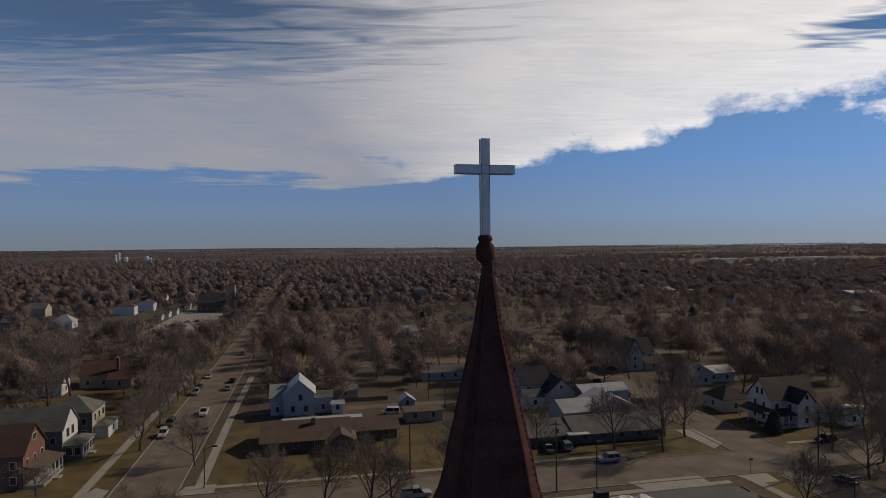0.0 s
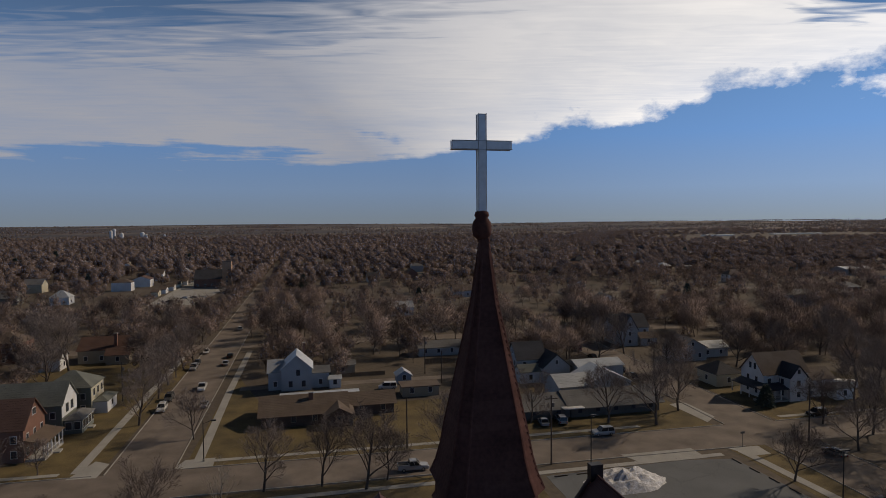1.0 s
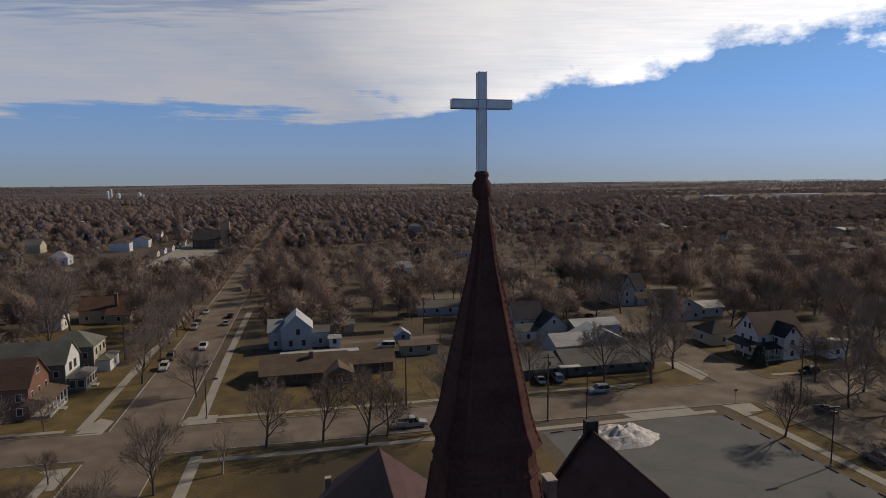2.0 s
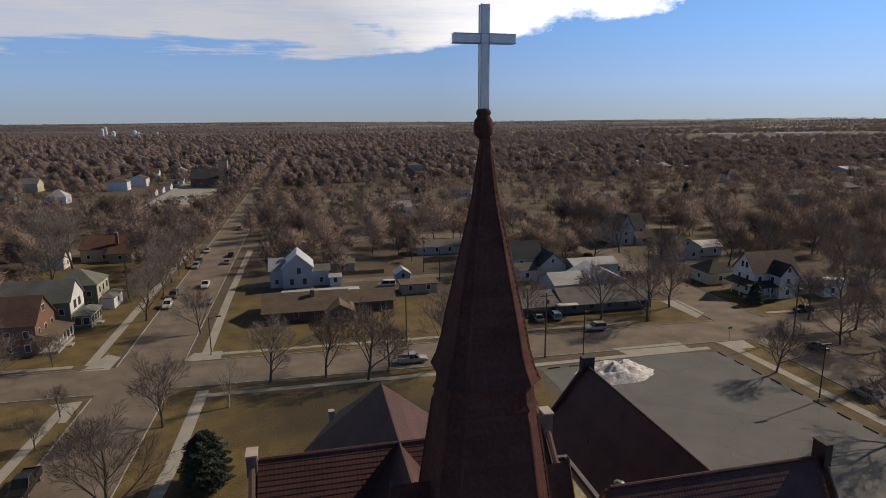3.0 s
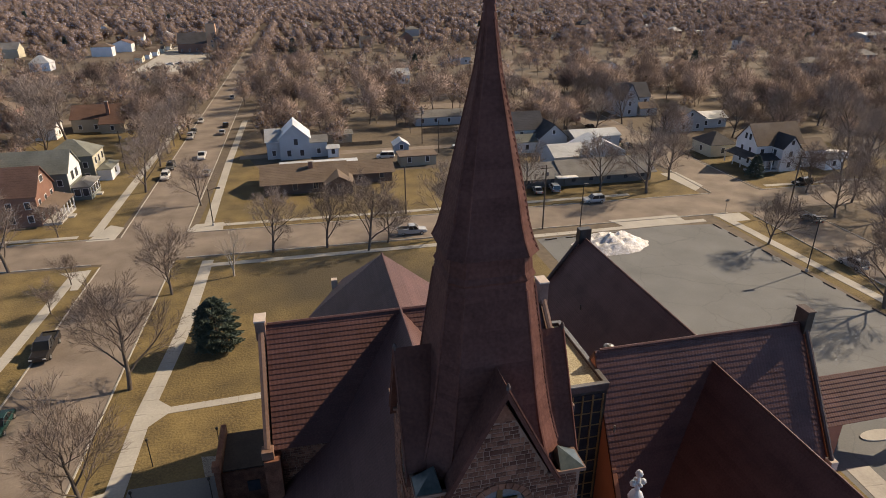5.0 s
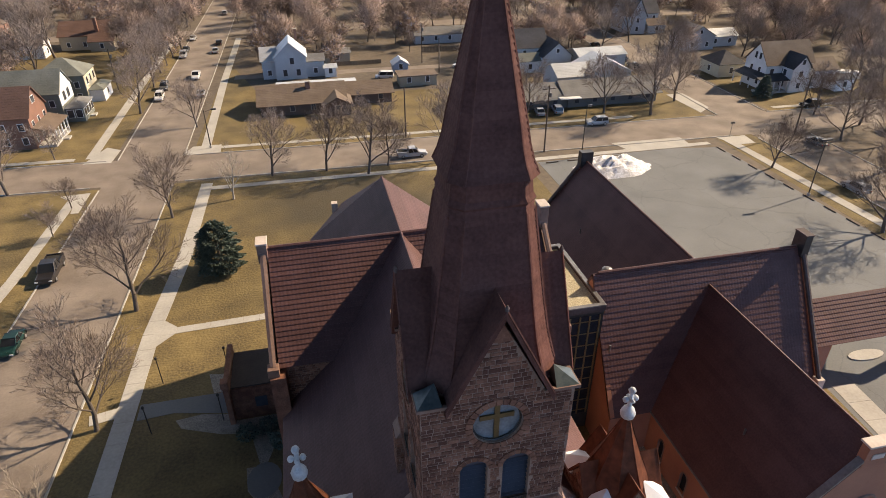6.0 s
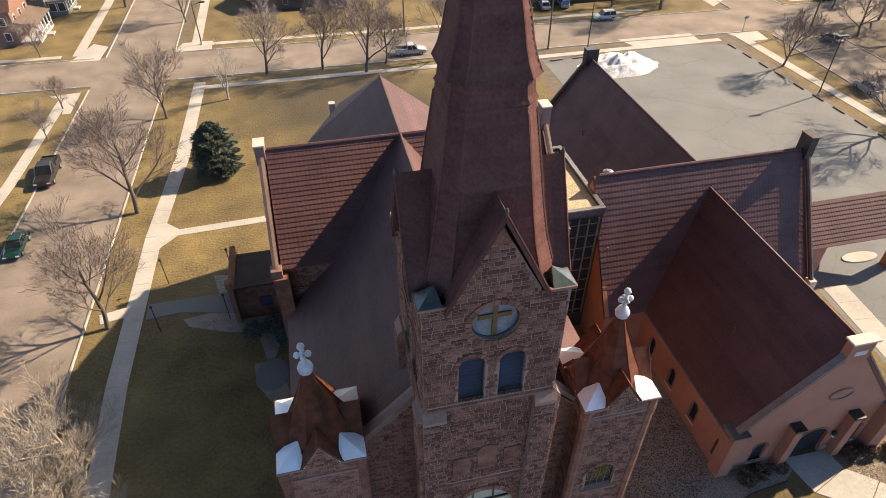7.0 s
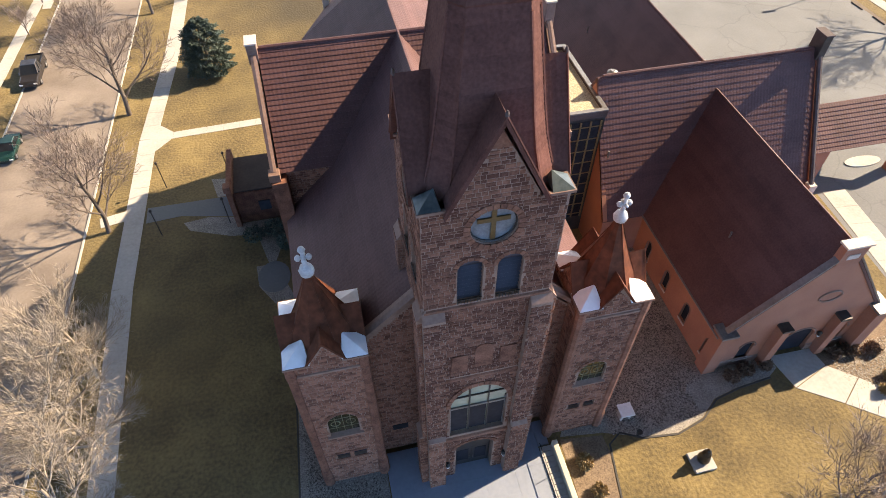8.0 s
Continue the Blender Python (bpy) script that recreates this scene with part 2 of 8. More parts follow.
SNOW = material("old_snow", (0.36, 0.35, 0.35), (0.86, 0.86, 0.88), 0.7, 0.35, 1.3, 0.8, coarse=0.4)
GRAVEL = material("gravel", (0.11, 0.101, 0.090), (0.38, 0.350, 0.312), 0.95, 0.10, 0.9, 0.9, coarse=0.25, bump_size=0.03)
ROOFGRAVEL = material("roof_gravel", (0.20, 0.172, 0.11), (0.50, 0.445, 0.32), 0.95, 0.10, 2.0, 0.9, coarse=0.25, bump_size=0.03)
STONE = material("quartzite", (0.094, 0.038, 0.027), (0.270, 0.125, 0.084), 0.9, 0.10, 0.7, 0.6, spread=0.18, islands=0.34, gloss=0.25)
MORTAR = material("mortar", (0.175, 0.105, 0.080), (0.31, 0.205, 0.160), 0.95, 0.1, 1.0, 0.3)
TRIMSTONE = material("dressed_stone", (0.15, 0.085, 0.066), (0.27, 0.165, 0.13), 0.8, 0.2, 1.5, 0.3)
BRICK = material("smooth_brick", (0.270, 0.108, 0.068), (0.385, 0.165, 0.105), 0.85, 0.10, 2.5, 0.3)
TILE = material("roof_tile", (0.070, 0.032, 0.031), (0.131, 0.063, 0.060), 0.62, 0.13, 2.2, 0.45, gloss=0.22, spread=0.10, coarse=0.5)
SPIRE = material("spire_tile", (0.072, 0.030, 0.025), (0.140, 0.062, 0.052), 0.8, 0.14, 1.2, 0.45, gloss=0.10, spread=0.12, coarse=0.5)


def ribbed(mat, width, depth):
    """Columns of tiles running up the slope, as relief and faint shade between them."""
    n, l = mat.node_tree.nodes, mat.node_tree.links
    geo = n.new("ShaderNodeNewGeometry")
    level = n.new("ShaderNodeVectorMath")
    level.operation = "CROSS_PRODUCT"
    l.new(geo.outputs["True Normal"], level.inputs[0])
    level.inputs[1].default_value = (0, 0, 1)
    unit = n.new("ShaderNodeVectorMath")
    unit.operation = "NORMALIZE"
    l.new(level.outputs[0], unit.inputs[0])
    along = n.new("ShaderNodeVectorMath")
    along.operation = "DOT_PRODUCT"
    l.new(unit.outputs[0], along.inputs[0])
    l.new(geo.outputs["Position"], along.inputs[1])
    turns = n.new("ShaderNodeMath")
    turns.operation = "MULTIPLY"
    l.new(along.outputs["Value"], turns.inputs[0])
    turns.inputs[1].default_value = 2 * math.pi / width
    wave = n.new("ShaderNodeMath")
    wave.operation = "SINE"
    l.new(turns.outputs[0], wave.inputs[0])
    relief = n.new("ShaderNodeBump")
    relief.inputs["Strength"].default_value, relief.inputs["Distance"].default_value = 0.7, depth
    l.new(wave.outputs[0], relief.inputs["Height"])
    b = n["Principled BSDF"]
    l.new(b.inputs["Normal"].links[0].from_socket, relief.inputs["Normal"])
    l.new(relief.outputs[0], b.inputs["Normal"])


ribbed(TILE, 0.30, 0.005)
ribbed(SPIRE, 0.26, 0.003)
COPPER = material("turret_copper", (0.050, 0.017, 0.010), (0.165, 0.052, 0.028), 0.8, 0.35, 0.9, 0.3, gloss=0.15)
COPING = material("coping_stone", (0.40, 0.33, 0.29), (0.58, 0.50, 0.45), 0.8, 0.2, 1.5, 0.2)
# near-black porch roof: the church's shadow on it is put into the colour
SHADEROOF = material("roof_felt", (0.026, 0.019, 0.019), (0.050, 0.038, 0.037), 0.95, 0.2, 1.6, 0.2)
DARKMETAL = material("dark_metal", (0.022, 0.021, 0.022), (0.05, 0.047, 0.047), 0.5, 0.2, 1.0, 0.1, metal=0.4)
GREYMETAL = material("grey_flashing", (0.12, 0.115, 0.115), (0.22, 0.21, 0.21), 0.45, 0.2, 1.5, 0.1, metal=0.5)
CAPMETAL = material("white_cap_metal", (0.72, 0.73, 0.75), (0.88, 0.88, 0.90), 0.35, 0.3, 1.0, 0.1)
PATINA = material("patina_cap", (0.045, 0.068, 0.072), (0.13, 0.155, 0.155), 0.35, 0.2, 0.6, 0.1, metal=0.5)
CROSSWHITE = material("cross_panel", (0.55, 0.57, 0.60), (0.74, 0.76, 0.79), 0.35, 0.2, 0.8, 0.1, metal=0.2)
FINIAL = material("grey_finial", (0.28, 0.30, 0.32), (0.52, 0.54, 0.56), 0.45, 0.1, 0.5, 0.2)
BRONZEBAR = material("bronze_bar", (0.11, 0.075, 0.03), (0.19, 0.135, 0.06), 0.5, 0.2, 1.0, 0.1)
EDGEMETAL = material("dark_edge_metal", (0.052, 0.038, 0.037), (0.105, 0.080, 0.078), 0.75, 0.2, 1.5, 0.1, gloss=0.2)
GOLD = material("gilt_cross", (0.090, 0.060, 0.027), (0.15, 0.102, 0.048), 0.5, 0.1, 0.5, 0.1, metal=0.3)
ROSE = material("blue_glass", (0.075, 0.098, 0.115), (0.20, 0.235, 0.265), 0.35, 0.12, 0.5, 0.1)
LOUVRE = material("dark_louvre", (0.030, 0.034, 0.050), (0.055, 0.060, 0.080), 0.6, 0.2, 1.0, 0.1)
PANE = glass_pane("window_pane")
PALEPANE = material("pale_window", (0.22, 0.24, 0.18), (0.36, 0.38, 0.29), 0.2, 0.5, 1.2, 0.0)
DIMPANE = material("dim_window", (0.012, 0.013, 0.018), (0.028, 0.031, 0.040), 0.5, 0.3, 1.0, 0.0, gloss=0.06)
LEADING = material("window_leading", (0.10, 0.098, 0.062), (0.18, 0.172, 0.11), 0.5, 0.2, 1.0, 0.0)
STAINED = material("stained_glass", (0.006, 0.009, 0.008), (0.055, 0.048, 0.023), 0.2, 0.12, 0.3, 0.0)
WHITEPAINT = material("white_paint", (0.62, 0.63, 0.64), (0.80, 0.80, 0.80), 0.6, 0.2, 2.0, 0.1)
BARK = material("bark", (0.070, 0.056, 0.048), (0.15, 0.122, 0.105), 0.95, 0.15, 2.0, 0.5)
TWIG = material("twigs", (0.162, 0.126, 0.110), (0.305, 0.245, 0.212), 0.95, 0.5, 6.0, 0.0, spread=0.5)
GRAVELSTONE = material("gravel_stone", (0.090, 0.082, 0.074), (0.37, 0.340, 0.302), 0.95, 0.05, 0.9, 0.2, coarse=0.3, islands=0.8)
SHRUBBARK = material("grey_brown_bark", (0.21, 0.175, 0.14), (0.38, 0.325, 0.27), 0.9, 0.2, 2.0, 0.3)
PALEBARK = material("pale_bark", (0.28, 0.25, 0.21), (0.46, 0.42, 0.37), 0.9, 0.2, 2.0, 0.3)
TWIGMASS = material("twig_clumps", (0.192, 0.148, 0.142), (0.365, 0.284, 0.266), 0.95, 1.6, 14.0, 0.0, coarse=0.7)
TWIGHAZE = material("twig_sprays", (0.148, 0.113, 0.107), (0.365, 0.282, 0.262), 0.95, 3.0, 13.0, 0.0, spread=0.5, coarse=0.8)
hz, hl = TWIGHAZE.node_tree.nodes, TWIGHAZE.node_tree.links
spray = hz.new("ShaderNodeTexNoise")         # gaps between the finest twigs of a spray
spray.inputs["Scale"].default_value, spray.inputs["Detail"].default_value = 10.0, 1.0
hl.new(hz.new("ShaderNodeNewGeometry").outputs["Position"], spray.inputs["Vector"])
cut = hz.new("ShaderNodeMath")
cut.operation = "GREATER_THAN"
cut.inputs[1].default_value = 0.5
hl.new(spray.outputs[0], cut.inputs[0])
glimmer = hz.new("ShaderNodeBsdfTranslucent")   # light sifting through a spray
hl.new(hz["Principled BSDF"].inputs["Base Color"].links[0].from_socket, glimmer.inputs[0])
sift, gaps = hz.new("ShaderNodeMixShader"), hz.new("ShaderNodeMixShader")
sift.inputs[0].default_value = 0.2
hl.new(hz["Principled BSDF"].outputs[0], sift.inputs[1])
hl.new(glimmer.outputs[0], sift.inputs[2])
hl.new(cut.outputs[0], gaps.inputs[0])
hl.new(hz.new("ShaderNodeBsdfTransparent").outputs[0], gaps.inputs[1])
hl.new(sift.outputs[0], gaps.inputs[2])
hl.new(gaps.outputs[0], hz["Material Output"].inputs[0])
mn, ml = TWIGMASS.node_tree.nodes, TWIGMASS.node_tree.links
sifted, airy = mn.new("ShaderNodeMixShader"), mn.new("ShaderNodeMixShader")   # a loose clump of twigs lets much light through
through_light = mn.new("ShaderNodeBsdfTranslucent")
ml.new(mn["Principled BSDF"].inputs["Base Color"].links[0].from_socket, through_light.inputs[0])
sifted.inputs[0].default_value, airy.inputs[0].default_value = 0.3, 0.42
ml.new(mn["Principled BSDF"].outputs[0], sifted.inputs[1])
ml.new(through_light.outputs[0], sifted.inputs[2])
ml.new(mn.new("ShaderNodeBsdfTransparent").outputs[0], airy.inputs[1])
ml.new(sifted.outputs[0], airy.inputs[2])
ml.new(airy.outputs[0], mn["Material Output"].inputs[0])
NEEDLES = material("spruce_needles", (0.026, 0.048, 0.040), (0.095, 0.135, 0.110), 0.8, 0.15, 0.8, 0.3)
POLEWOOD = material("pole_wood", (0.07, 0.052, 0.04), (0.13, 0.10, 0.08), 0.9, 0.2, 2.0, 0.3)
RUBBER = material("tyre_rubber", (0.012, 0.012, 0.012), (0.03, 0.03, 0.03), 0.8, 0.1, 1.0, 0.1)
CARGLASS = glass_pane("car_glass", (0.015, 0.017, 0.02))
HUB = material("wheel_rim", (0.30, 0.30, 0.31), (0.45, 0.45, 0.46), 0.35, 0.1, 1.0, 0.0, metal=0.7)
LAMPRED = material("tail_lamp", (0.25, 0.012, 0.01), (0.4, 0.02, 0.015), 0.2, 0.2, 1.0, 0.0)
LAMPCLEAR = material("head_lamp", (0.6, 0.6, 0.6), (0.8, 0.8, 0.8), 0.15, 0.2, 1.0, 0.0)
BRONZE = material("bronze", (0.020, 0.018, 0.015), (0.06, 0.052, 0.042), 0.4, 0.1, 0.4, 0.2, metal=0.7)

# ---- mesh helpers ----


class Shape:
    """Corners and faces gathered before they become one mesh."""

    def __init__(self):
        self.v, self.f = [], []

    def add(self, verts, faces):
        k = len(self.v)
        self.v += [tuple(p) for p in verts]
        self.f += [tuple(i + k for i in f) for f in faces]
        return self

    def box(self, x0, x1, y0, y1, z0, z1):
        return self.add([(x, y, z) for z in (z0, z1) for y in (y0, y1) for x in (x0, x1)],
                        [(0, 2, 3, 1), (4, 5, 7, 6), (0, 1, 5, 4), (2, 6, 7, 3), (0, 4, 6, 2), (1, 3, 7, 5)])

    def loft(self, rings, cap=True, close=True):
        """Rings of as many points each, joined in order."""
        n = len(rings[0])
        faces = []
        for k in range(len(rings) - 1):
            for i in range(n if close else n - 1):
                j = (i + 1) % n
                faces.append((k * n + i, k * n + j, (k + 1) * n + j, (k + 1) * n + i))
        if cap and close:
            faces += [tuple(reversed(range(n))), tuple((len(rings) - 1) * n + i for i in range(n))]
        return self.add([p for r in rings for p in r], faces)

    def prism(self, outline, direction):
        """A flat outline (3D points) pushed along a direction."""
        d = Vector(direction)
        return self.loft([[Vector(p) for p in outline], [Vector(p) + d for p in outline]])

    def tube(self, a, b, r0, r1=None, sides=8):
        a, b = Vector(a), Vector(b)
        r1 = r0 if r1 is None else r1
        w = (b - a).normalized()
        u = w.orthogonal().normalized()
        s = w.cross(u)
        ring = [u * math.cos(2 * math.pi * i / sides) + s * math.sin(2 * math.pi * i / sides) for i in range(sides)]
        return self.loft([[a + q * r0 for q in ring], [b + q * r1 for q in ring]])

    def turned(self, profile, at=(0, 0, 0), sides=16):
        """A turned body: profile of (radius, height)."""
        return self.loft([[(at[0] + r * math.cos(2 * math.pi * i / sides), at[1] + r * math.sin(2 * math.pi * i / sides), at[2] + z)
                           for i in range(sides)] for r, z in profile])


def data_of(name, shape, mat):
    me = bpy.data.meshes.new(name)
    me.from_pydata(shape.v, [], shape.f)
    bm = bmesh.new()
    bm.from_mesh(me)
    bmesh.ops.recalc_face_normals(bm, faces=bm.faces)
    bm.to_mesh(me)
    bm.free()
    me.materials.append(mat)
    return me


def part(name, shape, mat, parent=None, label="", bevel=0.0, smooth=False):
    me = shape if isinstance(shape, bpy.types.Mesh) else data_of(name, shape, mat)
    ob = new(name, me)
    ob.parent = parent
    if label:
        ob["label"] = label
    if smooth:
        me.shade_smooth()
    if bevel:
        b = ob.modifiers.new("edge", "BEVEL")
        b.width, b.segments, b.limit_method = bevel, 2, "ANGLE"
    return ob


def thing(name, label, category, group="", at=None, kind=""):
    ob = new(name)
    if at is not None:
        ob.matrix_basis = at
    return tagged(ob, label, category, group, kind)


def piece(name, me, parent, m):
    """One more object on a shared mesh, under its thing."""
    ob = new(name, me)
    ob.parent = parent
    ob.matrix_basis = m
    return ob

# ---- ground, streets ----


def strip(points, half, z, thick=0.0):
    """A ribbon along points (x, y) of that half width, as a slab reaching thick below z."""
    s = Shape()
    left, right = [], []
    for i, p in enumerate(points):
        a = Vector(points[max(i - 1, 0)])
        b = Vector(points[min(i + 1, len(points) - 1)])
        d = (b - a).normalized()
        n = Vector((-d.y, d.x))
        left.append(Vector(p) + n * half)
        right.append(Vector(p) - n * half)
    rings = [[(l.x, l.y, z), (r.x, r.y, z), (r.x, r.y, z - thick), (l.x, l.y, z - thick)] for l, r in zip(left, right)]
    return s.loft(rings)


def slab(outline, z, thick):
    return Shape().prism([(x, y, z - thick) for x, y in outline], (0, 0, thick))


# one sheet of ground out to the horizon, which rises a little far away
gs = Shape()
radii = [0, 20, 45, 80, 130, 200, 300, 450, 700, 1000, 1500, 2200, 3200, 4200, 4900]
SECTORS = 96
ring_pts = []
for r in radii:
    ring = []
    for i in range(SECTORS):
        a = 2 * math.pi * i / SECTORS
        far = max(0.0, (r - 1500) / 3400)
        z = 27 * far ** 1.1 + (6 * far * math.sin(3.1 * a + r * 0.002) * math.cos(7.3 * a) if r > 1500 else 0)
        ring.append((r * math.cos(a), r * math.sin(a), z))
    ring_pts.append(ring)
for r in ring_pts:
    gs.v += r
for k in range(len(radii) - 1):
    for i in range(SECTORS):
        j = (i + 1) % SECTORS
        gs.f.append((k * SECTORS + i, k * SECTORS + j, (k + 1) * SECTORS + j, (k + 1) * SECTORS + i))
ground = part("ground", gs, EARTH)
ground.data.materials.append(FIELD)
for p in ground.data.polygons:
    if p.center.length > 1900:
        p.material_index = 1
tagged(ground, "wide flat winter ground of dry grass, bare earth and far fields", "ground", kind="structure")


def left_street(y):
    return -31.3 + 0.022 * (min(y, 118) - 60) + 0.006 * max(y - 118, 0)


def cross_street(x):
    return 111.6 - 0.024 * x


def kerb_line(name, points):
    k = part(name, strip(points, 0.09, 0.13, 0.15), CONCRETE)
    return tagged(k, "pale concrete kerb along the street edge", "kerb", kind="structure")


def road(name, points, half, z, label):
    return tagged(part(name, strip(points, half, z, 0.05), ROAD), label, "road", kind="structure")


ys = [-60, -20, 0, 40, 80, 105.0]
yn = [118.5, 160, 240, 340, 480]
road("road_west", [(left_street(y), y) for y in (-60, 0, 60, 120, 200, 300, 480, 640)], 5.9, 0.016, "long straight worn residential street with pinkish brown paving")
road("road_cross", [(x, cross_street(x)) for x in (-400, -200, -100, 0, 100, 200, 400)], 6.0, 0.022, "worn residential cross street with pinkish brown paving")
road("road_east", [(93 + 0.03 * (y - 60), y) for y in (-60, 0, 60, 105, 115, 160, 240, 400, 700)], 6.0, 0.028, "worn residential street beside the parking lot")
road("road_back", [(x, 233 - 0.024 * x) for x in (-400, -150, 0, 150, 400)], 4.8, 0.031, "worn residential street behind the first houses")
road("road_far", [(x, 352 - 0.024 * x) for x in (-500, -150, 0, 150, 500)], 4.8, 0.034, "far residential cross street")
road("road_alley", [(x, 172 - 0.024 * x) for x in (-18, 20, 60, 84)], 2.0, 0.013, "narrow gravelly back alley between the yards")
for side in (-5.95, 5.95):
    kerb_line("kerb_west", [(left_street(y) + side, y) for y in ys])
    kerb_line("kerb_west", [(left_street(y) + side, y) for y in yn])
kerb_line("kerb_cross", [(x, cross_street(x) - 6.05) for x in (-22.5, 0, 40, 84)])
kerb_line("kerb_cross", [(x, cross_street(x) - 6.05) for x in (-38, -60, -120)])
kerb_line("kerb_cross", [(x, cross_street(x) + 6.05) for x in (-22, 0, 40, 88)])
kerb_line("kerb_cross", [(x, cross_street(x) + 6.05) for x in (-38, -60, -120)])
kerb_line("kerb_cross", [(x, cross_street(x) + 6.05) for x in (101, 140, 200)])
for side in (-6.05, 6.05):
    kerb_line("kerb_east", [(93 + 0.03 * (y - 60) + side, y) for y in (-40, 20, 60, 101)])
    kerb_line("kerb_east", [(93 + 0.03 * (y - 60) + side, y) for y in (116, 150, 220)])


def lawn(name, outline, z=0.008):
    return tagged(part(name, slab(outline, z, 0.02), LAWN), "dry straw-coloured winter lawn", "lawn", kind="structure")


lawn("lawn_church", [(-27.5, -40), (-24.38, 105.3), (38, 104.2), (38, 66), (60, 66), (60, -40)])
lawn("lawn_west", [(-60, -40), (-39.4, -40), (-36.35, 105.6), (-60, 106.2)])
lawn("lawn_corner", [(-22.6, 118.6), (-10, 118.3), (42, 117.0), (42, 150), (-10, 151), (-20.8, 190)])
lawn("lawn_north", [(44, 117), (86, 116), (88, 160), (44, 162)])
lawn("lawn_house", [(102, 114.6), (150, 114), (150, 150), (103, 150)])
lawn("lawn_northwest", [(-80, 120), (-37, 119), (-35.6, 215), (-80, 216)])
lawn("verge_east", [(79.5, -40), (87.6, -40), (88.4, 103.6), (80, 103.6)])

# parking lot with its pale walk and edge
lot = part("parking_lot", slab([(40.5, 67), (40.5, 99.6), (68, 100.2), (77.6, 98.6), (78.6, 80), (79.6, 60), (79.6, -30), (44, -30), (44, 40), (52, 46), (52, 60)], 0.020, 0.03), LOT)
tagged(lot, "grey asphalt parking lot with pale cracks and patches", "parking lot", kind="structure")


def walkway(name, points, half, z=0.05, joint=1.8):
    """A concrete walk laid as separate slabs with joints."""
    holder = thing(name, "pale concrete pavement of square slabs", "pavement", kind="structure")
    for a, b in zip(points, points[1:]):
        a, b = Vector(a), Vector(b)
        n = max(1, round((b - a).length / joint))
        step = (b - a) / n
        ang = math.atan2(step.y, step.x)
        me = data_of("slab", Shape().box(-step.length / 2 + 0.012, step.length / 2 - 0.012, -half, half, -0.06, 0), CONCRETE)
        for i in range(n):
            c = a + step * (i + 0.5)
            ob = new("slab", me)
            ob.parent = holder
            ob.matrix_basis = Matrix.Translation((c.x, c.y, z)) @ Matrix.Rotation(ang, 4, "Z")
    return holder


walkway("pavement_west", [(-20.6, 16), (-21.3, 40), (-20.8, 62), (-19.2, 80), (-18.6, 104)], 0.95, 0.05, 2.6)
walkway("pavement_branch", [(-19.9, 62.1), (-8.7, 62.6), (-4.9, 62.8)], 0.6)
for flare in ([(-20.2, 65.0), (-18.0, 62.75), (-20.2, 62.7)], [(-20.3, 59.2), (-20.3, 61.5), (-18.2, 61.55)]):
    tagged(part("pavement_flare", slab(flare, 0.046, 0.06), CONCRETE), "pale concrete corner where the walks meet", "pavement", kind="structure")
walkway("pavement_steps", [(-21.6, 49.8), (-24.4, 49.2)], 0.7)
# asphalt colour in place of concrete paints the shade on the porch paving
tagged(part("pavement_porch", slab([(-19.9, 48.2), (-16.5, 48.5), (-10.9, 47.2), (-10.9, 50.4), (-19.9, 50.4)], 0.040, 0.05), LOT), "paving before the side porch, coloured dark for its shade", "pavement", kind="structure")
walkway("pavement_far_street", [(-20.5, 120.5), (-20.5, 170), (-19.7, 222)], 0.9, 0.05, 3.0)
walkway("pavement_far_left", [(-41.2, 120.5), (-41.0, 170), (-40.4, 228)], 0.9, 0.05, 3.0)
walkway("pavement_near_left", [(-42.4, 60), (-40.6, 78), (-39.4, 104)], 0.8, 0.05, 3.0)
walkway("pavement_cross_north", [(-19, 121.2), (20, 120.2), (70, 119.2)], 0.65, 0.05, 2.4)
walkway("pavement_cross_south", [(-18, 101.9), (15, 101.5), (38, 101.1), (77, 101.0)], 0.7, 0.05, 2.4)
walkway("pavement_cross_west", [(-44, 120.6), (-90, 122)], 0.65, 0.05, 2.4)
walkway("pavement_lot", [(81.6, 101.5), (82.4, 80), (83.2, 60), (84, 30)], 0.95, 0.06, 2.6)
walkway("pavement_house", [(104, 117.6), (135, 116.4)], 0.65, 0.05, 2.4)
for outline in ([(60, 100.4), (73, 100.2), (73, 105.2), (58, 105.4)], [(-24.5, 118.4), (-17.5, 118.2), (-17.6, 122.6), (-23, 122.6)],
                [(-42, 117.9), (-37, 117.6), (-36.6, 124), (-39.5, 126)], [(-42, 104), (-37.4, 104.5), (-37.4, 97), (-38.6, 97), (-39, 101)],
                [(80, 103.4), (86.5, 103.2), (86, 99), (82, 99)], [(86, 118), (90, 121), (90, 132), (85.5, 132)]):
    tagged(part("pavement_corner", slab(outline, 0.042, 0.06), CONCRETE), "pale concrete corner of the pavement", "pavement", kind="structure")

# ---- church ----
from mathutils.geometry import tessellate_polygon


def frame_of(origin, u):
    """Wall frame: origin on the wall's foot, u along it (to the right seen from outside); returns a map (u, out, z) to a point."""
    o, u = Vector((*origin, 0)), Vector((*u, 0)).normalized()
    n = Vector((u.y, -u.x, 0))
    return lambda a, b, z: o + u * a + n * b + Vector((0, 0, z))


